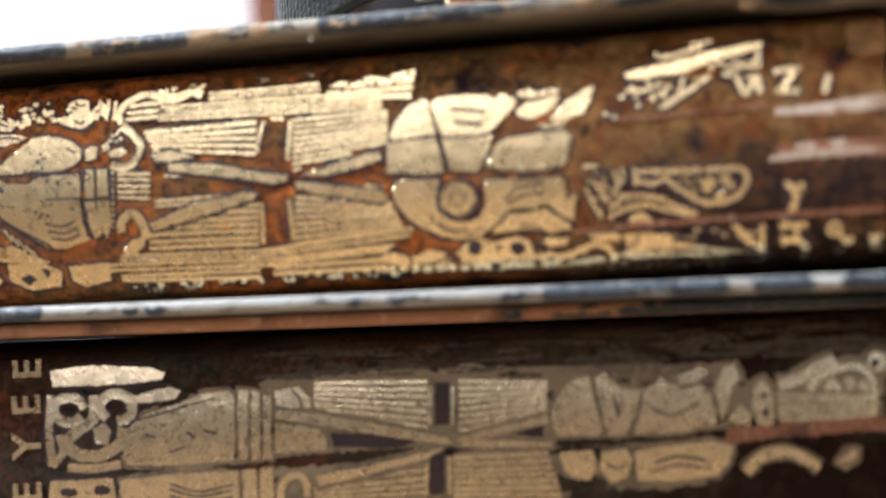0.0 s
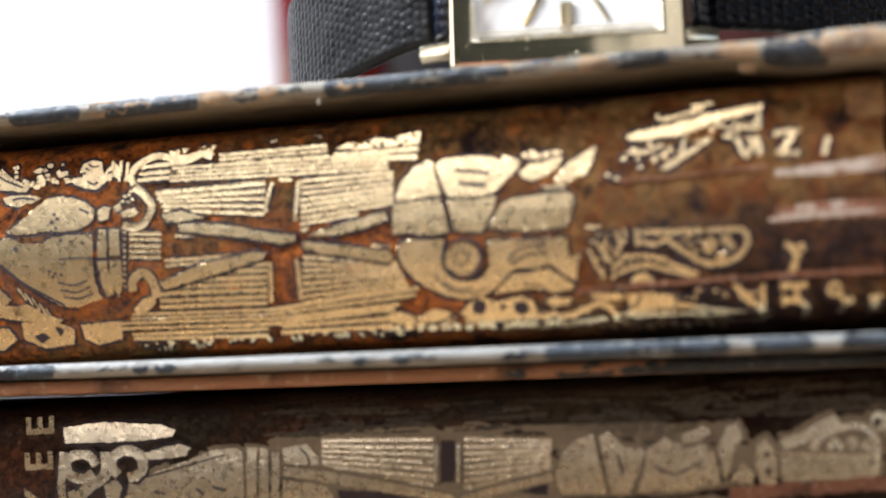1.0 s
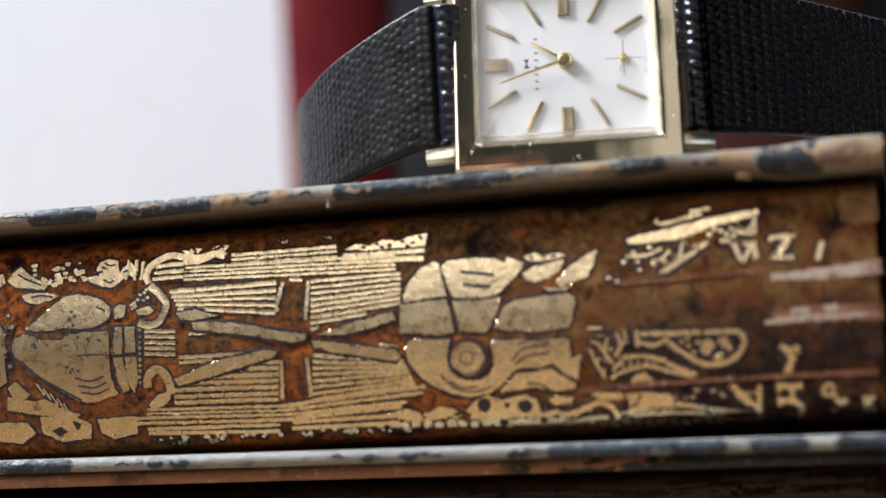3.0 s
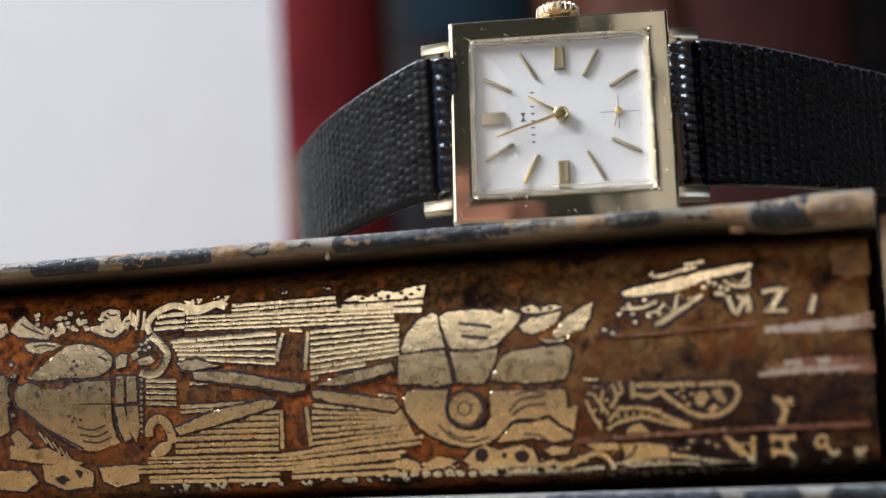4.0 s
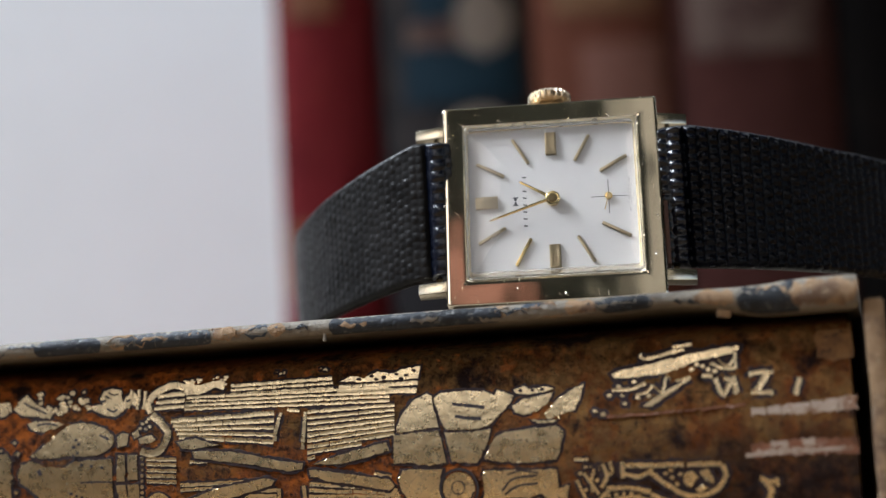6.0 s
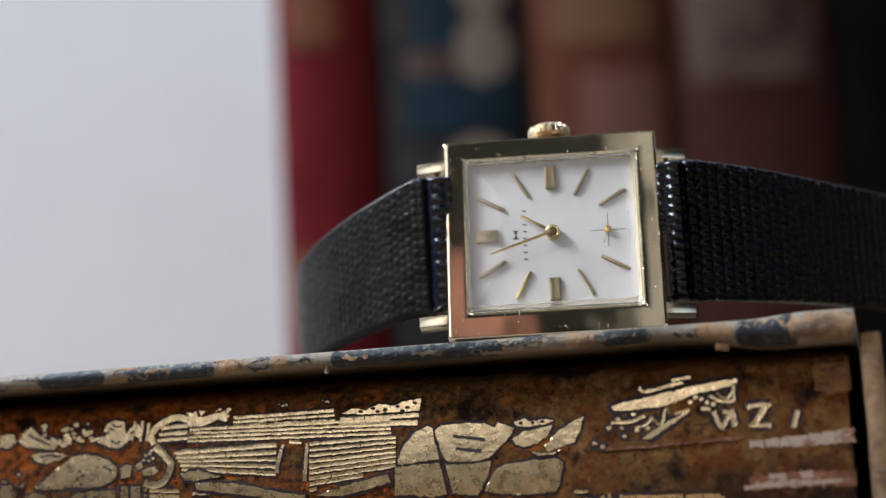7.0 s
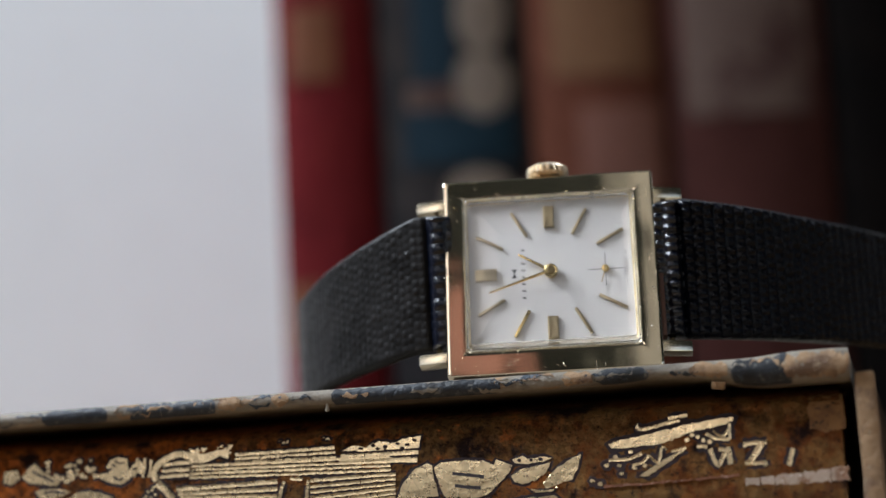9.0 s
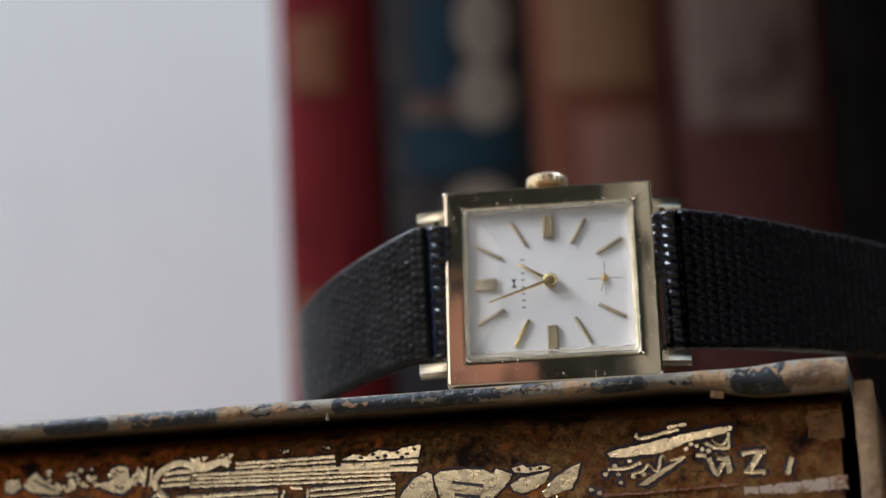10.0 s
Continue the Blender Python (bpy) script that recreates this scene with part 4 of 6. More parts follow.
    g.field([(-38.4, -20.8), (-24.4, -21.3)], [(-38.9, -26.5), (-24.9, -26.8)], 7, cuts=[[(-24.4, -21), (-38.6, -23.9)]])
    g.field([(-19.9, -20.7), (-7.3, -22.5)], [(-20.4, -27.2), (-5.7, -25.5)], 8, cuts=[[(-8.6, -22.4), (-19.8, -19.6)], [(-5.8, -27.4), (-8.7, -21.3)]])
    g.field([(-42.6, -26.5), (-24.3, -27)], [(-42.9, -27.5), (-24.4, -28.1)], 2)
    g.field([(-24.3, -27), (-5.4, -25.5)], [(-24.4, -28.1), (-6.3, -27)], 2)
    g.field([(-45.5, -27.4), (-24, -28.1)], [(-45.6, -28.7), (-24.1, -29.3)], 2)
    g.field([(-24, -28.1), (-7.7, -27.4)], [(-24.1, -29.3), (-9.3, -28.4)], 2)
    g.field([(-15.4, -8.4), (-4.8, -8.4)], [(-15.9, -9.9), (-5.1, -10.4)], 2)
    g.leaf("gilt_leaf", [(-15.5, -8.1), (-13.9, -7.4), (-12.1, -7.8), (-10.3, -7), (-8.2, -7.4), (-6.5, -6.9), (-4.5, -6.7), (-4.8, -8.4), (-8.2, -8.4), (-12, -8.4)])
    g.hole([(-12.4, -8), (-12.6, -8.2), (-12.9, -8.1), (-13.1, -7.9), (-12.9, -7.7), (-12.6, -7.8)])
    g.hole([(-10.7, -7.6), (-10.9, -7.8), (-11.2, -7.8), (-11.4, -7.6), (-11.2, -7.4), (-10.9, -7.4)])
    g.hole([(-9.1, -7.9), (-9.2, -8.1), (-9.6, -8.1), (-9.7, -7.9), (-9.6, -7.7), (-9.2, -7.7)])
    g.hole([(-7.4, -7.6), (-7.6, -7.8), (-7.9, -7.7), (-8.1, -7.5), (-7.9, -7.4), (-7.6, -7.4)])
    g.hole([(-6.1, -7.8), (-6.2, -8), (-6.6, -8), (-6.7, -7.8), (-6.6, -7.6), (-6.2, -7.6)])
    g.hole([(-5, -7.3), (-5.2, -7.5), (-5.5, -7.5), (-5.7, -7.3), (-5.5, -7.1), (-5.2, -7.1)])
    g.hole([(-6.7, -8.2), (-6.9, -8.4), (-7.2, -8.4), (-7.4, -8.2), (-7.2, -8), (-6.9, -8)])
    g.hole([(-10.1, -8.1), (-10.3, -8.3), (-10.6, -8.3), (-10.8, -8.1), (-10.6, -7.9), (-10.3, -7.9)])
    # medallion
    g.leaf("gilt_panel", [(-7.8, -14.4), (-7, -12.7), (-5.5, -11.1), (-3.7, -10.4), (-3.1, -10.8), (-2.6, -13.1), (-2.3, -14.9), (-4.8, -15.1), (-7.8, -15.3)])
    g.leaf("gilt_panel", [(-2.8, -11.1), (-1.9, -10.4), (1, -10.3), (3.8, -10.5), (5.2, -11.2), (5.6, -10.5), (7.8, -11.4), (7.3, -12.4), (5.8, -13.8), (4.9, -14.7), (3.6, -15.3), (1.9, -15.5), (-1.2, -15.3), (-1.9, -14.2)])
    g.leaf("gilt_panel", [(-8.2, -15.5), (-2.3, -15.2), (-1.7, -18), (-1.5, -19.5), (-3.7, -19.8), (-6.1, -19.3), (-8.4, -19.2)])
    g.leaf("gilt_panel", [(-1.4, -15.5), (1.9, -15.7), (4.5, -15.4), (4, -17.4), (3.2, -19), (2.5, -19.8), (-0.8, -19.4), (-0.9, -18.1)])
    g.leaf("gilt_panel", [(5.2, -16.4), (6.4, -16), (9.9, -15.7), (13, -15.6), (14, -16.3), (13.2, -19.1), (12.8, -19.9), (9.6, -20.1), (5.8, -19.8), (3.5, -19.3), (4.2, -17.9)])
    g.leaf("gilt_panel", [(-7.9, -21), (-7.3, -20), (-2, -20.2), (-2.6, -21.7), (-2.5, -23.1), (-1.9, -24.3), (-0.5, -25.4), (1.2, -25.5), (2.5, -24.9), (3.3, -23.7), (3.2, -21.2), (3.5, -20.7), (12.7, -21), (12.9, -23.4), (12.1, -24.1), (10.2, -24.1), (9, -24.6), (6.9, -24.3), (5.7, -24.7), (3.6, -26.7), (2.2, -27.3), (-0, -27.6), (-2.5, -27), (-4.8, -25.8), (-6.5, -24.4), (-7.6, -22.8)])
    g.leaf("gilt_panel", [(10.6, -24), (12.8, -23.4), (14.2, -23.1), (13.5, -26.3), (12.3, -25.7), (11.2, -24.7)])
    g.leaf("gilt_panel", [(3.7, -27.1), (4.8, -26), (6.1, -24.9), (8.2, -24.9), (10.4, -24.5), (11.3, -25.3), (13.3, -26.6), (13.1, -27.3), (10.8, -27.5), (8.4, -26.9), (6, -27)])
    g.inked([(-0.3, -12), (1.6, -12.3), (3.9, -12.7)], 0.41)
    g.inked([(0, -13.6), (1.6, -13.9), (3.4, -14.1)], 0.41)
    g.inked([(5.6, -23.4), (7.1, -22), (10.2, -21.7)], 0.27)
    g.inked([(5.9, -23.9), (7.7, -22.9), (10.3, -22.7)], 0.27)
    g.inked([(6.4, -21.4), (8.2, -21), (10.4, -21.4)], 0.2)
    g.inked([(7.2, -26.3), (8.8, -26.5), (10.3, -27.4)], 0.24)
    g.inked([(-3.6, -24.5), (-2, -26.2), (0.4, -26.9), (2.8, -26.4)], 0.2)
    g.inked([(-2.5, -25.4), (-1, -26.3), (1.1, -26.3)], 0.2)
    g.disc(0.0, -22.8, 2.15)
    g.inked([(2.45 * math.cos(a), -22.8 + 2.45 * math.sin(a)) for a in np.linspace(0.3, 6.6, 22)], 0.32)
    g.inked([(-0.1 + 0.85 * math.cos(a), -22.7 + 0.85 * math.sin(a)) for a in np.linspace(0.0, 6.4, 16)], 0.16)
    g.inked([(1.9, -23.3), (1.4, -24.2), (0.3, -24.7), (-0.8, -24.6), (-1.8, -23.9)], 0.2)
    g.leaf("gilt_leaf", [(7.5, -12.8), (8.7, -12), (12.9, -11.3), (12.2, -12.7), (10.7, -13.7), (8.9, -14), (7.9, -13.7)])
    g.leaf("gilt_leaf", [(11.6, -14.1), (13.1, -12.5), (14.9, -11.3), (16.8, -10.5), (16.3, -12.5), (15.6, -13.8), (13.8, -14.3), (12, -14.8)])
    g.leaf("gilt_leaf", [(7.7, -10.7), (9.1, -10.2), (9.8, -10.7), (11.8, -10.5), (13, -10.8), (11.8, -11.3), (9.4, -11.4), (8, -11.2)])
    g.hole([(9, -10.9), (8.8, -11.1), (8.6, -11), (8.4, -10.8), (8.6, -10.7), (8.8, -10.7)])
    g.hole([(10.5, -10.9), (10.4, -11.1), (10.1, -11.1), (10, -10.9), (10.1, -10.7), (10.4, -10.8)])
    g.hole([(11.8, -10.9), (11.6, -11.1), (11.3, -11.1), (11.2, -10.9), (11.3, -10.7), (11.6, -10.7)])
    g.leaf("gilt_leaf", [(9.6, -14.6), (12, -14.9), (14.1, -14.5), (12.7, -15.2), (10.6, -15.2)])
    g.line("gilt_line", [(15.1, -20), (16.9, -20.1)], 0.34)
    # foliage along the joint
    g.leaf("gilt_scroll", [(-0.9, -29.2), (0.5, -27.9), (2.1, -27.3), (3.8, -28.1), (5.2, -27.8), (7, -27.6), (8.4, -28.5), (8.7, -29.9), (10.6, -29.5), (11.7, -30.4), (11.4, -31.5), (8.5, -31.7), (4.5, -31.2), (1.7, -31), (0.3, -30.2)])
    g.hole([(2.5, -28.7), (2.3, -29.2), (1.8, -29.6), (1.3, -29.5), (0.8, -29.1), (0.7, -28.6), (0.9, -28), (1.4, -27.7), (2, -27.7), (2.4, -28.1)])
    g.hole([(7.7, -29.1), (7.4, -29.6), (6.9, -29.9), (6.3, -29.8), (5.9, -29.5), (5.7, -28.9), (6, -28.4), (6.5, -28.2), (7.1, -28.2), (7.5, -28.5)])
    g.hole([(4.5, -30.9), (4.2, -31.2), (3.6, -31.3), (3.2, -31), (3.3, -30.7), (3.8, -30.5), (4.3, -30.6)])
    g.hole([(4.8, -28.8), (4.6, -29.2), (4.3, -29.1), (4.1, -28.8), (4.3, -28.4), (4.7, -28.5)])
    g.hole([(9.4, -30.9), (9.2, -31.1), (8.7, -31.1), (8.3, -30.9), (8.4, -30.7), (8.8, -30.5), (9.2, -30.6)])
    g.hole([(10.8, -30.5), (10.6, -30.8), (10.3, -30.7), (10.2, -30.5), (10.3, -30.3), (10.7, -30.3)])
    g.line("gilt_line", [(11.4, -30.4), (13.7, -29.9), (15.9, -29.1), (17.5, -29.9), (18, -31.2)], 0.61)
    g.line("gilt_line", [(11.4, -31.4), (14.2, -31), (16.8, -30.9)], 0.48)
    g.leaf("gilt_leaf", [(14.7, -27.9), (16.9, -27.8), (18.8, -28), (18.8, -29), (15.9, -28.8)])
    g.leaf("gilt_leaf", [(9.3, -28.4), (10.7, -28), (13, -28.2), (12.5, -29), (10.6, -29.2)])
    g.leaf("gilt_leaf", [(19.1, -28.2), (21.3, -28.1), (24.6, -28.5), (25, -29.4), (30.4, -30.6), (34.3, -31.1), (36.1, -31.5), (34.8, -32.2), (30.9, -31.9), (25.1, -31), (20.3, -31.1), (18.8, -30.6), (20.1, -29.6)])
    g.inked([(21.8, -30.2), (25.1, -30.3), (29.4, -31)], 0.2)
    g.inked([(18.9, -30.3), (20.5, -29.4), (21, -28.3)], 0.27)
    g.inked([(25, -28.6), (25, -30.4)], 0.17)
    g.inked([(28.8, -30), (28.8, -31.4)], 0.17)
    g.line("gilt_line", [(31.8, -28), (33.5, -29.4), (35.1, -31.3)], 0.55)
    g.line("gilt_line", [(32.4, -29), (33.8, -30.4)], 0.41)
    g.line("gilt_line", [(35.2, -28.1), (35, -31.2)], 0.55)
    g.leaf("gilt_leaf", [(-10.9, -29.1), (-8.5, -28.4), (-6.9, -28.9), (-6.1, -30.1), (-8.5, -30.1)])
    g.leaf("gilt_leaf", [(-5.7, -29.2), (-4, -28.4), (-1.5, -29.1), (-3.1, -29.9), (-5.3, -30.1)])
    g.leaf("gilt_tooth", [(-10.9, -30.1), (-10.2, -29.8), (-9.7, -30.1), (-9.8, -30.6), (-10.4, -30.7), (-10.8, -30.5)])
    g.leaf("gilt_tooth", [(-9.4, -30.3), (-8.7, -30), (-8.2, -30.3), (-8.3, -30.8), (-8.9, -30.9), (-9.3, -30.7)])
    g.leaf("gilt_tooth", [(-7.8, -30.1), (-7.2, -29.8), (-6.7, -30.1), (-6.8, -30.7), (-7.3, -30.8), (-7.8, -30.5)])
    g.leaf("gilt_tooth", [(-6.3, -30.3), (-5.7, -30), (-5.2, -30.3), (-5.3, -30.8), (-5.9, -31), (-6.3, -30.7)])
    g.leaf("gilt_tooth", [(-4.9, -30.5), (-4.3, -30.2), (-3.7, -30.5), (-3.9, -31), (-4.4, -31.1), (-4.9, -30.9)])
    g.leaf("gilt_tooth", [(-3.4, -30.3), (-2.8, -30), (-2.2, -30.3), (-2.4, -30.9), (-2.9, -31), (-3.3, -30.7)])
    g.leaf("gilt_tooth", [(-1.9, -30.5), (-1.3, -30.2), (-0.8, -30.5), (-0.9, -31), (-1.4, -31.2), (-1.9, -30.9)])
    g.leaf("gilt_tooth", [(-0.4, -30.7), (0.2, -30.4), (0.7, -30.7), (0.5, -31.2), (0, -31.3), (-0.4, -31.1)])
    g.leaf("gilt_tooth", [(1.1, -30.5), (1.7, -30.2), (2.2, -30.5), (2.1, -31.1), (1.5, -31.2), (1.1, -30.9)])
    g.leaf("gilt_tooth", [(2.5, -30.7), (3.1, -30.4), (3.7, -30.7), (3.5, -31.2), (3, -31.4), (2.5, -31.1)])
    g.leaf("gilt_tooth", [(4, -30.9), (4.6, -30.6), (5.1, -30.9), (4.9, -31.4), (4.4, -31.5), (4, -31.3)])
    g.leaf("gilt_tooth", [(5.5, -30.7), (6.1, -30.4), (6.6, -30.7), (6.4, -31.3), (5.9, -31.4), (5.5, -31.1)])
    g.leaf("gilt_tooth", [(6.9, -30.9), (7.5, -30.6), (8, -30.9), (7.8, -31.4), (7.3, -31.6), (6.9, -31.3)])
    g.leaf("gilt_tooth", [(8.3, -31.1), (8.9, -30.8), (9.4, -31.1), (9.2, -31.6), (8.7, -31.7), (8.3, -31.5)])
    g.leaf("gilt_tooth", [(9.8, -30.9), (10.4, -30.6), (10.9, -30.9), (10.7, -31.4), (10.2, -31.6), (9.8, -31.3)])
    g.leaf("gilt_tooth", [(11.2, -31.1), (11.8, -30.8), (12.3, -31.1), (12.1, -31.6), (11.6, -31.7), (11.2, -31.5)])
    g.leaf("gilt_tooth", [(12.6, -31.3), (13.3, -31), (13.8, -31.3), (13.5, -31.8), (13, -31.9), (12.6, -31.7)])
    g.leaf("gilt_tooth", [(14.1, -31.1), (14.7, -30.8), (15.2, -31.1), (15, -31.6), (14.5, -31.7), (14.1, -31.5)])
    g.leaf("gilt_tooth", [(15.5, -31.3), (16.1, -31), (16.6, -31.3), (16.4, -31.8), (15.9, -31.9), (15.5, -31.7)])
    g.leaf("gilt_tooth", [(16.9, -31.5), (17.5, -31.2), (18, -31.5), (17.8, -32), (17.3, -32.1), (16.9, -31.9)])
    g.leaf("gilt_tooth", [(18.4, -31.3), (19, -31), (19.5, -31.3), (19.3, -31.8), (18.8, -31.9), (18.4, -31.7)])
    g.leaf("gilt_tooth", [(19.8, -31.5), (20.4, -31.2), (20.9, -31.5), (20.7, -32), (20.2, -32.1), (19.7, -31.9)])
    g.leaf("gilt_tooth", [(21.2, -31.7), (21.8, -31.4), (22.2, -31.7), (22, -32.2), (21.5, -32.3), (21.1, -32.1)])
    g.leaf("gilt_tooth", [(22.6, -31.5), (23.2, -31.2), (23.7, -31.5), (23.5, -32), (23, -32.1), (22.6, -31.9)])
    g.leaf("gilt_tooth", [(24, -31.7), (24.6, -31.4), (25.1, -31.7), (24.9, -32.2), (24.4, -32.3), (24, -32.1)])
    g.leaf("gilt_tooth", [(25.4, -31.9), (26, -31.6), (26.4, -31.9), (26.3, -32.4), (25.7, -32.5), (25.3, -32.2)])
    g.leaf("gilt_tooth", [(26.8, -31.7), (27.4, -31.4), (27.9, -31.7), (27.7, -32.2), (27.2, -32.3), (26.8, -32.1)])
    g.leaf("gilt_tooth", [(28.2, -31.9), (28.8, -31.6), (29.2, -31.9), (29.1, -32.4), (28.6, -32.5), (28.2, -32.3)])
    g.leaf("gilt_tooth", [(29.5, -32), (30.1, -31.8), (30.6, -32), (30.4, -32.5), (29.9, -32.6), (29.5, -32.4)])
    # vessel and branches
    g.line("gilt_line", [(21.5, -21.1), (24.5, -21.3), (28.8, -21.4)], 0.61)
    g.line("gilt_line", [(29.2, -21.5), (31.5, -21.5), (33.5, -21.6)], 0.55)
    g.line("gilt_line", [(33.5, -21.7), (33.9, -22.9), (32.9, -24.5), (31.2, -25.3), (28.9, -25.2), (26.7, -23.9), (24.6, -22.2)], 0.61)
    g.line("gilt_line", [(21.1, -22.1), (23.1, -22.6), (24.9, -21.8)], 0.55)
    g.line("gilt_line", [(21.1, -20.6), (21.1, -22.7)], 0.55)
    g.leaf("gilt_dot", [(28.7, -22.5), (29.8, -22.2), (30.6, -23.1), (29.5, -24.3), (28.6, -23.8)])
    g.leaf("gilt_dot", [(30.6, -22.3), (31.8, -22), (32.4, -23.4), (32.2, -24.1), (31.3, -23.5), (30.7, -22.8)])
    g.leaf("gilt_dot", [(29.9, -24.6), (31, -24), (31.7, -24.5), (30.6, -25)])
    g.leaf("gilt_speck", [(26.8, -22.4), (26.6, -22.6), (26.3, -22.6), (26.1, -22.4), (26.3, -22.2), (26.6, -22.2)])
    g.leaf("gilt_speck", [(27.5, -22.1), (27.3, -22.3), (27, -22.3), (26.8, -22), (27, -21.8), (27.3, -21.8)])
    g.leaf("gilt_speck", [(27.5, -22.9), (27.4, -23.2), (27, -23.1), (26.9, -22.9), (27.1, -22.7), (27.4, -22.7)])
    g.leaf("gilt_speck", [(28.1, -23.8), (27.9, -24), (27.6, -24), (27.4, -23.7), (27.6, -23.5), (27.9, -23.5)])
    g.leaf("gilt_speck", [(28.6, -22.6), (28.4, -22.8), (28.1, -22.8), (28, -22.6), (28.2, -22.4), (28.5, -22.4)])
    g.line("gilt_line", [(18.9, -23.9), (21.6, -23.9), (24.4, -24.6)], 0.61)
    g.line("gilt_line", [(24.4, -24.9), (26.2, -25.7), (27.9, -26.5)], 0.55)
    g.line("gilt_line", [(17.6, -26.3), (19.5, -25.4), (22.2, -25.1), (24.3, -25.7), (27.6, -26.7)], 0.48)
    g.leaf("gilt_leaf", [(19.9, -27), (20.5, -26), (21.8, -25.7), (22.9, -27)])
    g.line("gilt_line", [(15.2, -22.6), (16, -24.5), (16.9, -26.2)], 0.41)
    g.line("gilt_line", [(16.2, -21.8), (17.1, -23.2), (17.9, -24.5)], 0.41)
    g.line("gilt_line", [(17.6, -21.3), (17.1, -22.7), (17.2, -24.2)], 0.41)
    g.line("gilt_line", [(18.6, -20.8), (19.1, -22.3), (18.3, -23.7)], 0.48)
    g.line("gilt_line", [(19.6, -20.5), (19.8, -22), (18.9, -22)], 0.48)
    g.line("gilt_line", [(17.9, -25.4), (18.8, -24.4), (19.8, -23.6)], 0.41)
    g.leaf("gilt_speck", [(16.6, -23.9), (16.5, -24.1), (16.2, -24.1), (16.1, -23.9), (16.2, -23.6), (16.5, -23.7)])
    g.leaf("gilt_speck", [(18.1, -22.8), (17.9, -23), (17.7, -23), (17.5, -22.7), (17.7, -22.5), (18, -22.5)])
    g.leaf("gilt_speck", [(18.5, -24.9), (18.3, -25.2), (18, -25.2), (17.9, -24.9), (18.1, -24.7), (18.3, -24.7)])
    g.leaf("gilt_speck", [(19.4, -24.7), (19.3, -25), (19, -24.9), (18.9, -24.7), (19, -24.5), (19.3, -24.5)])
    g.leaf("gilt_speck", [(20.4, -24.7), (20.2, -24.9), (19.9, -24.9), (19.8, -24.6), (20, -24.4), (20.3, -24.4)])
    g.leaf("gilt_speck", [(21.3, -24.6), (21.2, -24.8), (20.9, -24.8), (20.8, -24.6), (20.9, -24.3), (21.2, -24.4)])
    g.leaf("gilt_speck", [(22.3, -24.7), (22.1, -24.9), (21.8, -24.9), (21.7, -24.6), (21.9, -24.4), (22.1, -24.4)])
    g.leaf("gilt_speck", [(23.2, -25), (23, -25.2), (22.8, -25.2), (22.6, -25), (22.8, -24.7), (23.1, -24.8)])
    g.leaf("gilt_speck", [(17.1, -25.3), (16.9, -25.5), (16.6, -25.5), (16.5, -25.2), (16.7, -25), (17, -25)])
    g.leaf("gilt_speck", [(16, -21.8), (15.8, -22.1), (15.5, -22), (15.4, -21.8), (15.6, -21.6), (15.9, -21.6)])
    # blades
    g.leaf("gilt_blade", [(20.4, -9.5), (21.1, -9.2), (29.4, -7.9), (29.8, -7.7), (36.2, -7), (36.7, -7.2), (36.5, -7.7), (34.6, -8.2), (30.9, -8.8), (29.7, -9.3), (27.1, -10), (23.3, -10.2), (20.8, -10.2)])
    g.line("gilt_blade", [(24.1, -7.5), (25.1, -7.9), (28.3, -7.3), (29.8, -7.1)], 0.46)
    g.line("gilt_blade", [(28.3, -6.7), (30.8, -6.5)], 0.42)
    g.line("gilt_line", [(24.2, -7.2), (24.5, -8)], 0.3)
    g.leaf("gilt_blade", [(24.2, -13.9), (25, -13.3), (27.7, -11.8), (30.3, -10.6), (30.1, -11.1), (27.7, -12.6), (25.4, -14)])
    g.line("gilt_line", [(20.4, -11.6), (22.8, -11.6), (24.7, -11)], 0.42)
    g.line("gilt_line", [(23.4, -12.5), (24.9, -12), (25.6, -11.3)], 0.38)
    g.line("gilt_line", [(25.6, -11.3), (26.7, -12.3), (27.4, -10.3), (27.9, -10.8)], 0.34)
    g.line("gilt_line", [(28.5, -11), (30.4, -10.6)], 0.34)
    g.leaf("gilt_speck", [(20.4, -12.3), (20.2, -12.5), (19.9, -12.5), (19.7, -12.2), (19.9, -12), (20.3, -12)])
    g.leaf("gilt_speck", [(22.1, -12.4), (21.9, -12.6), (21.6, -12.6), (21.4, -12.4), (21.6, -12.1), (21.9, -12.2)])
    g.leaf("gilt_speck", [(22.3, -13.4), (22.2, -13.7), (21.8, -13.6), (21.7, -13.4), (21.8, -13.2), (22.2, -13.2)])
    g.leaf("gilt_speck", [(24, -12.8), (23.8, -13), (23.4, -13), (23.3, -12.7), (23.5, -12.5), (23.8, -12.6)])
    g.leaf("gilt_speck", [(18.5, -14.2), (18.3, -14.4), (18, -14.4), (17.8, -14.1), (18, -13.9), (18.3, -14)])
    g.leaf("gilt_speck", [(19.5, -14.6), (19.3, -14.8), (18.9, -14.8), (18.8, -14.5), (19, -14.3), (19.3, -14.3)])
    g.leaf("gilt_speck", [(21.6, -11.3), (21.4, -11.5), (21.1, -11.5), (20.9, -11.2), (21.1, -11), (21.4, -11)])
    g.leaf("gilt_speck", [(25.4, -12.6), (25.2, -12.8), (24.9, -12.8), (24.7, -12.6), (24.9, -12.3), (25.2, -12.4)])
    g.leaf("gilt_speck", [(23.6, -10.8), (23.4, -11), (23.1, -10.9), (22.9, -10.7), (23.1, -10.5), (23.4, -10.5)])
    g.line("gilt_line", [(33, -9), (34.2, -9.7), (36, -9.9)], 0.42)
    g.line("gilt_line", [(33.9, -8.7), (35, -9.5), (36.1, -8.5)], 0.34)
    g.line("gilt_line", [(36.1, -7.9), (36, -9.9)], 0.34)
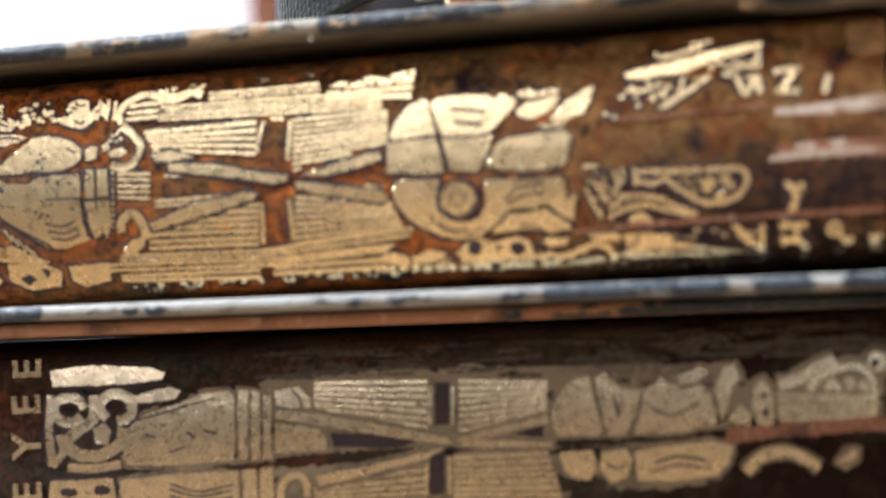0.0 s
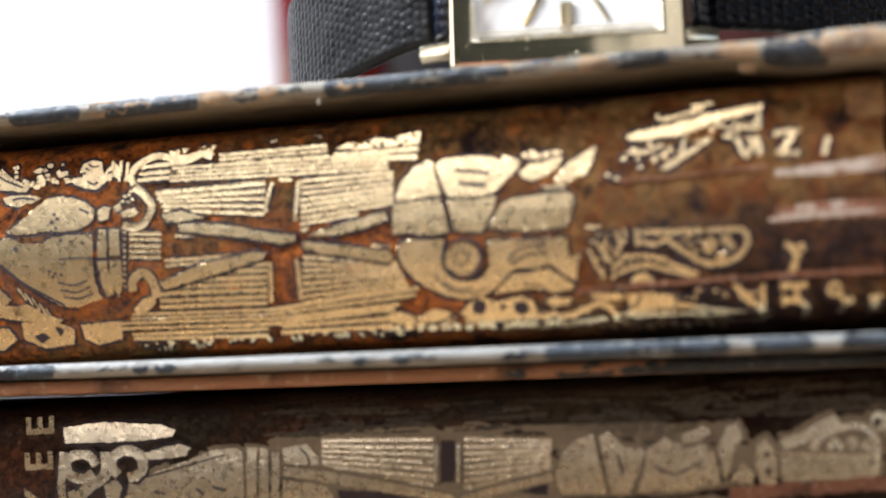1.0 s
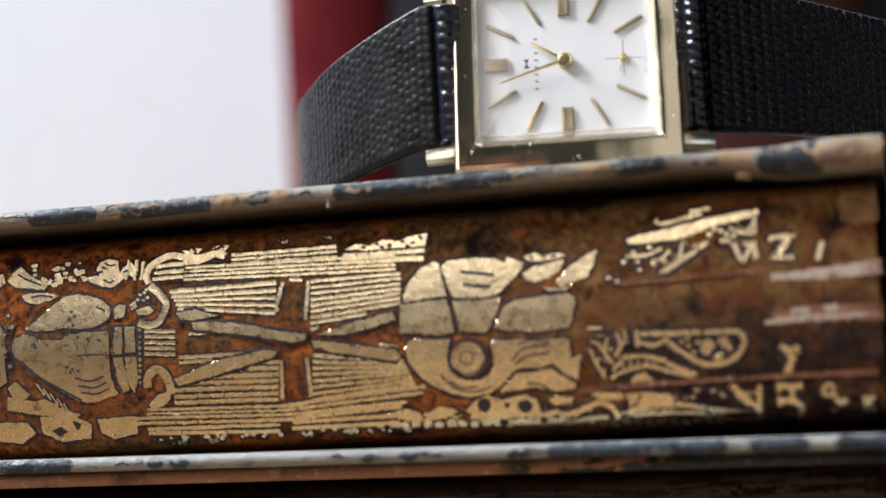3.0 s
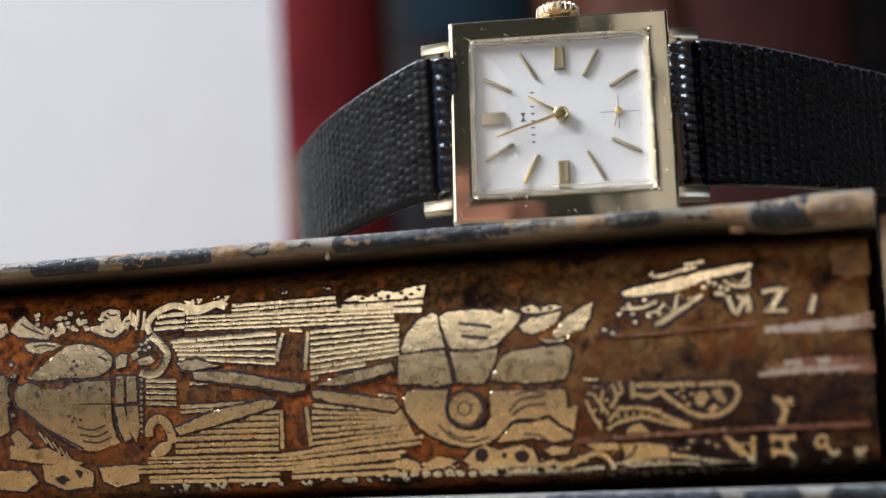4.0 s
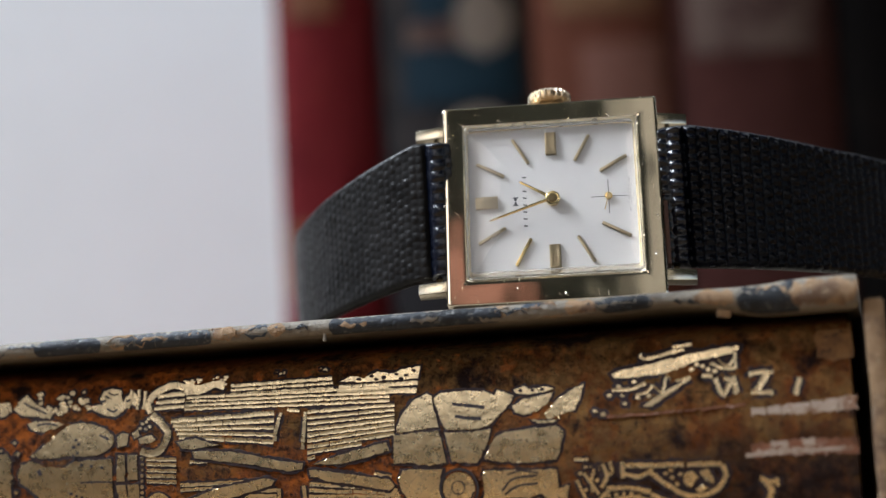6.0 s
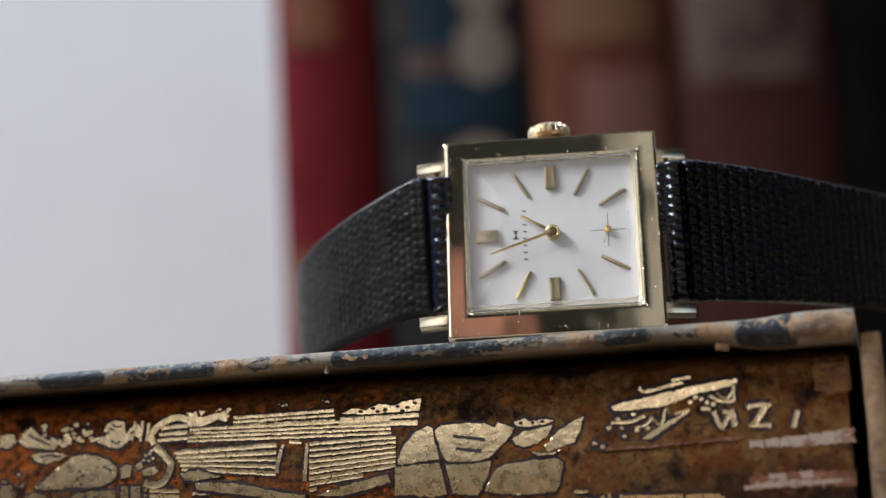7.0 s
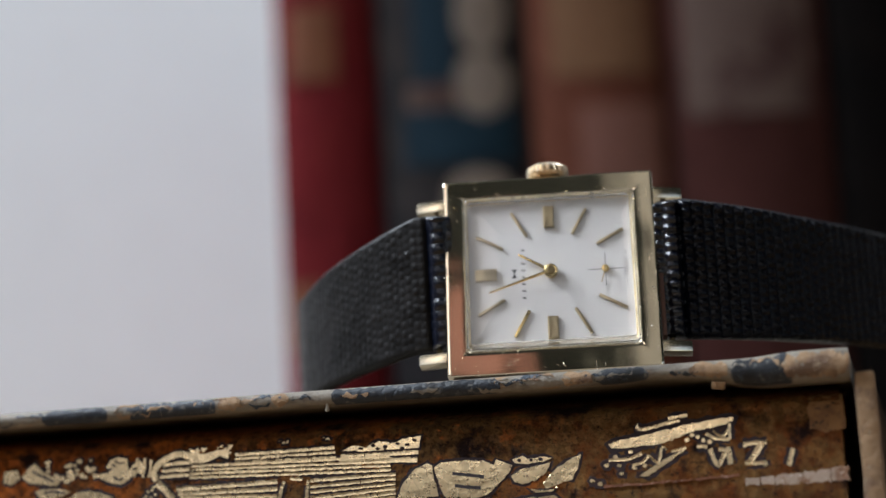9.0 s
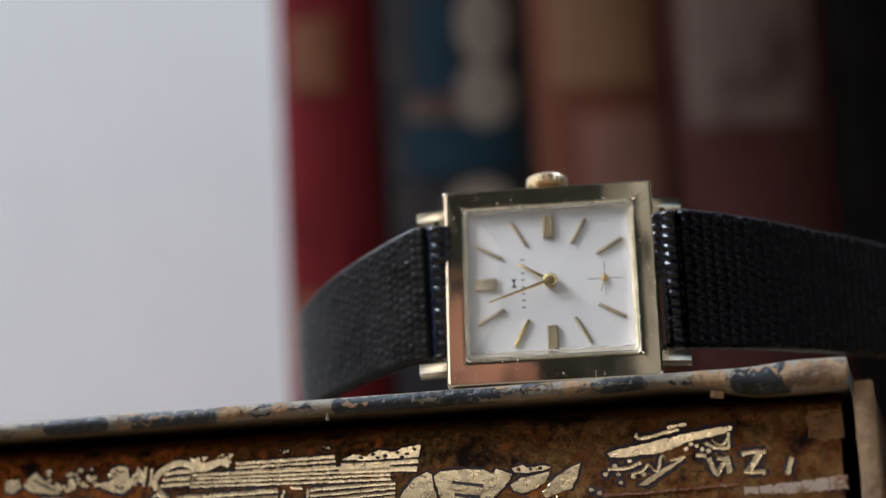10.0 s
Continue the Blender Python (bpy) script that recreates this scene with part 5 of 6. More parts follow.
    g.leaf("gilt_speck", [(32.2, -9.3), (32.1, -9.6), (31.7, -9.5), (31.6, -9.3), (31.7, -9.1), (32.1, -9.1)])
    g.leaf("gilt_speck", [(32.9, -9.9), (32.8, -10.1), (32.4, -10.1), (32.3, -9.8), (32.5, -9.6), (32.8, -9.6)])
    g.leaf("gilt_speck", [(30.9, -9.7), (30.7, -9.9), (30.4, -9.9), (30.2, -9.6), (30.4, -9.4), (30.7, -9.4)])
    g.leaf("gilt_speck", [(31.6, -9.1), (31.4, -9.3), (31.1, -9.3), (30.9, -9.1), (31.1, -8.8), (31.4, -8.9)])
    g.leaf("gilt_speck", [(33.8, -10.1), (33.6, -10.3), (33.2, -10.3), (33.1, -10), (33.3, -9.8), (33.6, -9.8)])
    # letters of the title
    g.line("gilt_mark", [(31.8, -10.5), (33.1, -10.7)], 0.5)
    g.line("gilt_mark", [(33.4, -11), (34, -12.7), (34.6, -13.1)], 0.65)
    g.line("gilt_mark", [(34.4, -13.1), (35.3, -11.4), (34.5, -11.1)], 0.57)
    g.line("gilt_mark", [(35.7, -10.9), (35.9, -13.1)], 0.65)
    g.line("gilt_mark", [(37.6, -10.7), (38.9, -10.6), (40.6, -10.6)], 0.53)
    g.line("gilt_mark", [(37.7, -13), (39, -13.1), (40.3, -13.2)], 0.53)
    g.line("gilt_mark", [(39.9, -10.8), (38.3, -13)], 0.76)
    g.line("gilt_mark", [(37.7, -10.4), (37.8, -11.1)], 0.38)
    g.line("gilt_mark", [(40.2, -12.9), (40.3, -13.6)], 0.38)
    g.line("gilt_mark", [(43.8, -11.6), (43.1, -13.7)], 0.57)
    g.line("gilt_mark", [(38, -23.6), (39, -24.1), (40.1, -24.1)], 0.61)
    g.line("gilt_mark", [(38.7, -24.2), (39.3, -25.2), (38.6, -26.9)], 0.75)
    g.line("gilt_mark", [(40, -23.7), (40.1, -24.7)], 0.48)
    g.line("gilt_mark", [(37.3, -28.3), (38.8, -28.5), (40.3, -28.5)], 0.61)
    g.line("gilt_mark", [(37.5, -28), (37.5, -29.1)], 0.48)
    g.line("gilt_mark", [(37.4, -30.1), (39, -30.2), (40, -31.1), (39.3, -32.2)], 0.61)
    g.line("gilt_mark", [(37.5, -29.6), (37.5, -30.7)], 0.48)
    g.line("gilt_mark", [(39, -28.8), (39, -30.2)], 0.61)
    g.line("gilt_mark", [(43.9, -29.2), (43.7, -29.6), (43.3, -29.8), (42.8, -29.7), (42.6, -29.2), (42.8, -28.8), (43.2, -28.5), (43.7, -28.6), (43.9, -29)], 0.48)
    g.line("gilt_mark", [(43.8, -29.7), (44.5, -30.7), (45.3, -30.3)], 0.55)
    g.line("gilt_mark", [(43.3, -31.8), (44.1, -31.4)], 0.48)
    g.line("gilt_mark", [(47.4, -30.1), (47.5, -32)], 0.61)
    g.line("gilt_mark", [(47.6, -31), (48.4, -30.1)], 0.48)
    g.line("gilt_mark", [(47.6, -31), (48.4, -31.9)], 0.48)
    # band along the lower joint
    g.leaf("gilt_band", [(-49.7, -27.5), (-44.4, -27.4), (-44.3, -29.7), (-47.7, -30.3), (-49.3, -29.4)])
    g.leaf("gilt_band", [(-57.7, -26.8), (-53.6, -26.6), (-50.6, -28.1), (-50.9, -30.0), (-54.8, -30.3), (-57.5, -29.1)])
    g.hole([(-56.2, -28.6), (-54.9, -28.2), (-53.9, -29.0), (-55.2, -29.6)])
    g.hole([(-53.2, -27.6), (-52.0, -28.0), (-52.6, -28.9)])
    g.leaf("gilt_band", [(-62.0, -23.9), (-56.6, -25.1), (-51.9, -26.8), (-52.9, -27.3), (-58.3, -26.6), (-62.2, -25.8)])
    g.leaf("gilt_band", [(-64.0, -27.2), (-59.5, -27.4), (-58.6, -29.0), (-60.5, -30.2), (-64.2, -29.8)])
    g.field([(-43.0, -29.0), (-24.9, -29.2)], [(-42.8, -30.0), (-25.2, -30.8)], 2)
    g.field([(-23.3, -29.0), (-9.1, -28.8)], [(-23.5, -30.5), (-9.4, -30.6)], 2)
    # torn leaf along the edges
    g.crumbs(16, -37.0, -30.0, -6.2, -6.8, 0.15, 0.3)
    g.crumbs(8, -27.0, -17.0, -6.1, -6.5, 0.12, 0.25)
    g.crumbs(16, -64.0, -60.5, -13.0, -22.0, 0.2, 0.6)
    g.crumbs(40, -42.0, -8.0, -30.4, -31.3, 0.2, 0.5)
    g.crumbs(22, -8.0, 2.0, -29.2, -31.0, 0.15, 0.4)
    g.crumbs(18, 3.0, 21.0, -28.3, -30.6, 0.12, 0.3)
    g.crumbs(14, 22.0, 35.0, -27.9, -29.2, 0.12, 0.3)
    g.crumbs(12, 15.0, 20.0, -20.8, -25.6, 0.12, 0.3)
    g.done()


def gild_lower(book, sp):
    """The ornament of the lower spine, dull and worn: scrolls, shield, crossed rods, medallion and an arched vessel."""
    g = Gilder(book, sp, M_GILT_DULL, 29, halo=0.5)
    # bars and open scrolls at the tail
    g.leaf("gilt_band", [(-70.7, -7.5), (-65.4, -7), (-57.7, -7.7), (-55.7, -8.5), (-56.1, -9.4), (-60.9, -9.8), (-70.2, -9.6)])
    g.leaf("gilt_band", [(-60, -11.3), (-57.3, -10.6), (-55, -10.3), (-53.6, -10.9), (-54.2, -11.9), (-57.3, -12.2), (-59.2, -12.2)])
    g.line("gilt_scroll", [(-66.5, -13.5), (-67.6, -14.1), (-69, -13.9), (-69.9, -13.1), (-70.1, -12.1), (-69.3, -11.2), (-68, -11), (-66.7, -11.5), (-66.1, -12.5)], 1.2)
    g.line("gilt_scroll", [(-63.2, -13.9), (-64, -12.9), (-63.9, -11.7), (-62.8, -10.9), (-61.4, -10.9), (-60.2, -11.7), (-59.9, -12.9), (-60.5, -13.9), (-61.9, -14.3)], 1.3)
    g.line("gilt_scroll", [(-64.7, -10.9), (-64.9, -13.7), (-66.8, -15), (-68.5, -16.7), (-66.9, -18.2), (-64.2, -18.4), (-61.6, -17), (-61.1, -15.1)], 1.5)
    g.line("gilt_scroll", [(-70.5, -10.6), (-70.7, -14.8), (-70.5, -19.5)], 1.0)
    g.line("gilt_scroll", [(-70.5, -19.5), (-69, -17.7), (-69.5, -15.6)], 1.0)
    g.line("gilt_scroll", [(-68.5, -19.7), (-65.2, -20), (-61.6, -19.6)], 1.1)
    g.leaf("gilt_leaf", [(-65.1, -15), (-63.5, -14.2), (-62.6, -15.4), (-63.2, -17.3), (-64.7, -16.9)])
    g.leaf("gilt_scroll", [(-70.9, -21.3), (-62.7, -21.2), (-62.5, -24.4), (-71.3, -24)])
    g.hole([(-67.3, -22.9), (-67.7, -23.3), (-68.6, -23.4), (-69.5, -23.2), (-69.8, -22.8), (-69.4, -22.3), (-68.5, -22.2), (-67.6, -22.4)])
    g.hole([(-63.1, -22.8), (-63.5, -23.3), (-64.3, -23.4), (-65.1, -23.2), (-65.4, -22.7), (-65.1, -22.2), (-64.2, -22), (-63.4, -22.3)])
    g.done()
    g = Gilder(book, sp, M_GILT_DULL, 23, halo=0.6, ground=M_GROUND_WORN)
    # the rubbed ground of leaf under all of the ornament, split along the crack
    for k, edge in enumerate(([(-43.5, -10.2), (-36, -9.5), (-29, -9.7), (-20.6, -9.2), (-8.5, -10.5), (-4, -10.6), (3, -12.2), (8, -11), (14.5, -10.5), (16.5, -14), (16, -18.6), (-7, -19.0), (-20, -19.3), (-43, -19.6)],
                              [(-43, -20.9), (-20, -20.3), (-7, -20.1), (12, -19.9), (13.7, -23), (11, -25.5), (-6, -25.7), (-7, -27.3), (-43, -26.8)])):
        part("rubbed_leaf", outline_piece(sp, edge, 0.0, 0.7, 60.0 + k, 0.012), M_GROUND_WORN, book, "faded olive ground of rubbed gold leaf", smooth=40)
    traces = bmesh.new()
    for _ in range(150):
        # last traces of leaf above the ornament
        u, v, long = g.rnd.uniform(-46, 29), -10.4 + 6.0 * g.rnd.random() ** 1.3, g.rnd.uniform(3, 11)
        g.gather(traces, stroke_piece(sp, [(u, v), (u + long / 2, v + g.rnd.uniform(-0.1, 0.1)), (u + long, v + 0.02 * long)], g.rnd.uniform(0.10, 0.50), seed=g.dice(), thick=g.rnd.uniform(0.013, 0.022), rough=0.35))
    tagged(part("leaf_trace", traces, M_GROUND_FAINT, book, smooth=40), "fine traces of rubbed leaf", kind="stuff")
    # slots that keep the dark ground
    g.hole([(-12.6, -18.2), (-8.7, -17.3), (-8.8, -18.8)])
    g.hole([(-35, -17.0), (-26.8, -17.4), (-22.7, -18.2), (-26.9, -19.2), (-34.6, -18.7)])
    g.hole([(-21.7, -11.6), (-19.9, -11.6), (-20.1, -16.6), (-21.9, -16.6)])
    g.hole([(-22.8, -20.1), (-20.9, -20.1), (-21.3, -25), (-23.1, -25.1)])
    # shield and collar
    g.leaf("gilt_panel", [(-61.4, -17.5), (-60.5, -15), (-58.4, -13.6), (-54.4, -12.5), (-50.8, -11.3), (-47.7, -11.1), (-46.9, -11.8), (-46.8, -16), (-47.2, -19.8), (-51.8, -20.1), (-56.8, -20.1), (-60.9, -19.7)])
    g.inked([(-58.5, -16.1), (-57, -16.5)], 0.26)
    g.inked([(-53, -16), (-52, -16.8)], 0.33)
    g.inked([(-50.9, -15.9), (-49.1, -16.4)], 0.33)
    g.inked([(-55.3, -18.4), (-53.1, -17.8)], 0.26)
    g.inked([(-59.5, -14.3), (-55.1, -13.3), (-49.3, -12)], 0.2)
    g.leaf("gilt_panel", [(-61.9, -21.6), (-55.5, -21.1), (-46.8, -21.1), (-46.8, -25), (-61.9, -24.4)])
    g.inked([(-55.5, -22.3), (-52, -23.4), (-47.5, -22.8)], 0.23)
    g.inked([(-55.6, -23), (-52, -24), (-47.6, -23.5)], 0.23)
    g.inked([(-55.6, -23.8), (-52.1, -24.7), (-47.6, -24.3)], 0.23)
    g.leaf("gilt_band", [(-46.4, -11.1), (-45.1, -11.2), (-45.3, -19.9), (-46.5, -19.8)])
    g.leaf("gilt_band", [(-44.7, -11.2), (-43.6, -11.6), (-43.8, -19.9), (-45, -19.9)])
    g.leaf("gilt_band", [(-43.2, -12), (-42.2, -12), (-42.4, -19.8), (-43.4, -19.7)])
    g.leaf("gilt_band", [(-46.1, -21), (-44.4, -21), (-44.5, -25.1), (-46.4, -25.1)])
    g.leaf("gilt_band", [(-43.9, -20.9), (-42.4, -20.9), (-42.5, -25.2), (-44.2, -25.1)])
    g.leaf("gilt_scroll", [(-41.7, -11.5), (-38.6, -11.1), (-37.3, -12.6), (-37.1, -14.2), (-41.5, -13.6)])
    g.inked([(-39.6, -11.5), (-38.6, -12.6), (-38.3, -13.8)], 0.26)
    g.line("gilt_scroll", [(-41.7, -25), (-41.2, -23), (-39.7, -22), (-38.4, -22.6), (-38.2, -24.7)], 0.86)
    g.leaf("gilt_scroll", [(-41.8, -15.4), (-36.6, -16.1), (-35.5, -17.6), (-35.5, -19.1), (-42, -19.2)])
    # rods and lined ground
    g.leaf("gilt_rod", [(-41.6, -13.8), (-37.2, -14.4), (-30.2, -15.9), (-20.6, -18.2), (-19.7, -19.1), (-22.7, -18.8), (-31, -17.2), (-37.6, -15.7), (-41.7, -15)])
    g.leaf("gilt_rod", [(-19.6, -18.5), (-15.7, -17.6), (-8.3, -16.1), (-8, -17.1), (-14.4, -18.3), (-18.6, -19.2)])
    g.leaf("gilt_rod", [(-19.9, -19.3), (-16.4, -18.7), (-13, -19), (-7.7, -19.4), (-7.9, -20), (-15.8, -19.7)])
    g.leaf("gilt_rod", [(-36.9, -22.1), (-31.2, -21.3), (-23.4, -19.9), (-20.6, -19.3), (-22.8, -20.7), (-30.6, -22.4), (-36.7, -23.5)])
    g.field([(-36.7, -10.4), (-22.5, -10.8)], [(-36.8, -15.4), (-22.9, -18.2)], 8, cuts=[[(-36.8, -14.4), (-22.8, -17.5)]])
    g.field([(-18.7, -11), (-8, -11.9)], [(-19.1, -18.7), (-8.3, -17)], 9, cuts=[[(-19, -18), (-8.2, -15.7)]])
    g.field([(-37.2, -22.4), (-23, -20.7)], [(-37.5, -25.8), (-23.4, -26.2)], 6, cuts=[[(-23, -20.1), (-37.3, -23.6)]])
    g.field([(-19.8, -20.4), (-8.4, -20.4)], [(-20.2, -26.4), (-6.7, -27)], 8)
    g.line("gilt_line", [(-22.3, -12), (-22.5, -16.6)], 0.4)
    g.line("gilt_line", [(-19.5, -12.1), (-19.7, -16.7)], 0.4)
    g.line("gilt_line", [(-23.1, -20.4), (-23.4, -25.1)], 0.4)
    g.line("gilt_line", [(-20.3, -20.5), (-20.6, -25.2)], 0.4)
    # medallion
    g.leaf("gilt_panel", [(-7.2, -18.7), (-7.8, -16.6), (-6.9, -13.8), (-5.1, -12.3), (-3, -11.6), (-2.5, -14.1), (-1.6, -18.9)])
    g.leaf("gilt_panel", [(-2.2, -11.9), (-1, -11.3), (0.9, -13.4), (3.4, -13.7), (2.2, -17), (1.1, -19), (-1.1, -19), (-1.8, -14.8)])
    g.leaf("gilt_panel", [(3.6, -13.7), (5.7, -12.3), (7.6, -13.9), (10.4, -13.4), (11.6, -14.8), (12.1, -18.3), (7.3, -19), (2.1, -19), (3.2, -15.7)])
    g.leaf("gilt_leaf", [(7.7, -12.3), (10.5, -11.2), (11.5, -12.1), (9.7, -13.2), (8, -13.5)])
    g.leaf("gilt_leaf", [(11.9, -14.1), (13.2, -11.5), (14.5, -11.1), (14.9, -12.9), (13.7, -14.9), (12.7, -18.3)])
    g.leaf("gilt_leaf", [(13, -18), (14.9, -15.9), (16.2, -17.4), (15.8, -18.8)])
    g.leaf("gilt_dot", [(7.9, -13.9), (7.6, -14.4), (7.1, -14.6), (6.5, -14.5), (6.1, -14.1), (6.2, -13.6), (6.6, -13.2), (7.2, -13.2), (7.7, -13.4)])
    g.leaf("gilt_panel", [(-7, -20.7), (-2.9, -20.5), (-2.5, -22.9), (-3.5, -24.3), (-5.1, -24.2), (-6.4, -23.1)])
    g.leaf("gilt_panel", [(-2.3, -22.9), (-1.9, -20.9), (1.2, -20.6), (1.8, -22), (1, -24.1), (-1.1, -24.8)])
    g.leaf("gilt_panel", [(2, -21), (5.9, -20.5), (11.3, -20.1), (13.7, -20.9), (13.2, -22.9), (11.7, -24.3), (7, -24.9), (2.3, -24.6)])
    g.inked([(4.4, -22.5), (7.2, -21.8), (10.5, -22.5)], 0.33)
    g.inked([(3.7, -23.5), (7.1, -22.9), (11.1, -23.5)], 0.26)
    g.inked([(4.2, -15.8), (6.8, -16.9), (10.2, -15.5)], 0.26)
    g.inked([(-0.1, -14.2), (0.4, -16.9)], 0.26)
    g.inked([(-1.3, -22.4), (0, -23.1), (0.9, -22.2)], 0.2)
    # arched vessel
    g.leaf("gilt_band", [(16.6, -13.8), (17.7, -13.2), (18.7, -14.5), (18.7, -18.6), (17, -18.9), (16.2, -16.4)])
    g.hole([(18.1, -15.1), (17.9, -15.4), (17.5, -15.4), (17.3, -15.1), (17.5, -14.8), (17.9, -14.8)])
    g.hole([(18.2, -17.1), (18, -17.6), (17.7, -17.6), (17.5, -17.1), (17.7, -16.6), (18, -16.7)])
    g.field([(19.3, -14.8), (30.4, -15.6)], [(19.4, -18.4), (30.2, -18.3)], 5)
    g.line("gilt_line", [(19.5, -14.1), (22.3, -13.2), (24.1, -12.2), (26.3, -11.3)], 1.3)
    g.line("gilt_line", [(23, -14.8), (24.5, -13.2), (27, -12.2), (29.6, -12.5), (30.7, -14.6), (30.3, -18.1)], 0.93)
    g.line("gilt_line", [(25, -14.9), (25.9, -13.8), (26.6, -14.9)], 0.79)
    g.line("gilt_line", [(28.8, -15.1), (29.6, -14.1), (29.8, -15.3)], 0.66)
    g.leaf("gilt_dot", [(28.5, -14.3), (28.3, -14.9), (27.8, -15.2), (27.3, -15.1), (27, -14.6), (27, -13.9), (27.4, -13.5), (27.9, -13.4), (28.4, -13.7)])
    g.leaf("gilt_dot", [(32.3, -11.9), (32, -12.7), (31.3, -13.1), (30.5, -12.9), (30, -12.2), (30.1, -11.3), (30.7, -10.6), (31.5, -10.5), (32.1, -11)])
    g.hole([(31.3, -11.9), (31.1, -12.3), (30.7, -12.4), (30.4, -12.1), (30.4, -11.7), (30.8, -11.4), (31.2, -11.5)])
    g.line("gilt_leaf", [(15, -24.1), (17.1, -22.3), (20.4, -22), (23.7, -23.9)], 1.2)
    g.leaf("gilt_dot", [(26, -23.4), (27, -22), (28.1, -22), (27.7, -23.1), (26.6, -23.7)])
    g.done()


def lettering(text, size, material, name, parent, m, depth=0.03, bold=0.0, spread=1.0):
    """Raised letters as a mesh, on the plane of m (millimetres)."""
    cu = bpy.data.curves.new(name, "FONT")
    cu.offset, cu.space_character = bold, spread
    cu.body, cu.size, cu.extrude, cu.align_x, cu.align_y = text, size, depth, "CENTER", "CENTER"
    tmp = new("lettering_source", cu)
    bpy.context.view_layer.update()
    me = bpy.data.meshes.new_from_object(tmp.evaluated_get(bpy.context.evaluated_depsgraph_get()))
    bpy.data.objects.remove(tmp)
    me.transform(m)
    me.transform(Matrix.Scale(MM, 4))
    me.materials.clear()
    me.materials.append(material)
    me.name = name
    ob = new(name, me)
    ob.parent = parent
    return ob


def bound_book(sp, leather, label, u0, u1, top, under, deep=120.0, m=None):
    b = thing("book", m or BOOK_POSE, label, "book", "old gilt books in slipcases")
    part("spine", rounded_spine(sp, u0, u1, top, under), leather, b, smooth=60)
    c = (u0 + u1) / 2
    part("front_cover", box(u0, u1, 16.0, deep, top(c) - 2.6, top(c) - 0.15, bevel=0.3), leather, b)
    part("back_cover", box(u0, u1, 16.0, deep, under(c) + 0.9, under(c) + 3.2, bevel=0.3), leather, b)
    part("page_block", box(u0 + 3, u1 - 3, 16.2, deep - 3, under(c) + 3.3, top(c) - 2.7), M_PAGES, b)
    return b


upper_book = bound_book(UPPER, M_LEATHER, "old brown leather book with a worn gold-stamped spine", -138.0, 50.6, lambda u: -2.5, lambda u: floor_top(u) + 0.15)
lower_book = bound_book(LOWER, M_LEATHER_DARK, "dark leather book with a dull gold-stamped spine", -138.0, 53.0, lambda u: floor_under(u) - 2.2, lambda u: -66.9, m=LOWER_POSE)
gild_upper(upper_book, UPPER)
gild_lower(lower_book, LOWER)
part("crease", stroke_piece(UPPER, [(13.5, -27.5), (22.9, -27.2), (36, -27.2), (49.1, -27.4)], 0.6, lift=0.02, seed=0.0, thick=0.1, rough=0.25), M_CREASE, upper_book, "rubbed pale crease", smooth=50)
part("crease", stroke_piece(UPPER, [(19.5, -14.9), (28.4, -14.8), (36.9, -14.5)], 0.3, lift=0.02, seed=1.0, thick=0.1, rough=0.25), M_CREASE, upper_book, "rubbed pale crease", smooth=50)
part("scuff", stroke_piece(UPPER, [(36.5, -20.7), (49.5, -20.5)], 0.5, lift=0.02, seed=4.0, thick=0.05, rough=0.25), M_SCUFF, upper_book, "pale scuffed strip", smooth=50)


def scuff_strip(cuts, top, under, seed):
    """Rubbed-through leather: pale pieces end to end, cracked across; top and under give the edges at a place u."""
    for i in range(len(cuts) - 1):
        a, e = cuts[i] + 0.05, cuts[i + 1] - 0.05
        part("scuff", outline_piece(UPPER, [(a, under(a)), (e, under(e)), (e, top(e)), (a, top(a))], 0.0, 0.42, seed + i, 0.04), M_SCUFF, upper_book, "pale scuffed strip", smooth=30)


scuff_strip((37.5, 39.4, 41.2, 43.0, 44.9, 46.4, 48.2, 50.5), lambda u: -14.9 + 0.085 * max(0.0, u - 41), lambda u: -16.05, 5.0)
scuff_strip((37.7, 40.2, 42.1, 44.9), lambda u: -20.1, lambda u: -20.95, 9.0)
scuff_strip((39.4, 41.9), lambda u: -19.2, lambda u: -19.95, 13.0)
scuff_strip((43.4, 45.2), lambda u: -19.0, lambda u: -20.0, 15.0)
part("crease", stroke_piece(UPPER, [(37.2, -20.2), (43.0, -20.1), (50.2, -20.3)], 1.9, lift=-0.02, seed=4.0, thick=0.05, rough=0.4), M_CREASE, upper_book, "rubbed rust-brown ridge", smooth=50)

part("leather_patch", outline_piece(UPPER, [(46.2, -5.2), (50.4, -4.9), (50.4, -9.6), (48.0, -9.9), (46.0, -9.3)], 0.0, 0.4, 4.0, 0.05), M_OCHRE_LEATHER, upper_book, "ochre rubbed leather patch", smooth=30)
part("crease", stroke_piece(LOWER, [(13.0, -19.7), (22.0, -19.3), (36.0, -19.0)], 1.7, lift=0.02, seed=2.0, thick=0.08, rough=0.5), M_CREASE, lower_book, "rust-brown rubbed band", smooth=50)
# letters of the lower title, read upwards
for ch, u, v in (("E", -57.0, -40.0), ("E", -57.0, -44.5), ("Y", -57.0, -49.6), ("E", -57.2, -55.4)):
    lettering(ch, 5.2, M_GILT_DULL, "gilt_letter", lower_book, Matrix.Translation((u, -LOWER.bulge(v) - 0.12, v)) @ pose(0, 0, 0, 90, -90, 0), 0.12, 0.12)


# ---- the wristwatch ----
W_HALF = 14.1
watch = thing("wristwatch", pose(14.3 * MM, 5.0 * MM, 14.3 * MM, 0, 0, -4.3) @ pose(0, 0, 0, -12.9, 0.5, 0),
              "square gold wristwatch, white dial and black strap, standing on its side", "watch")


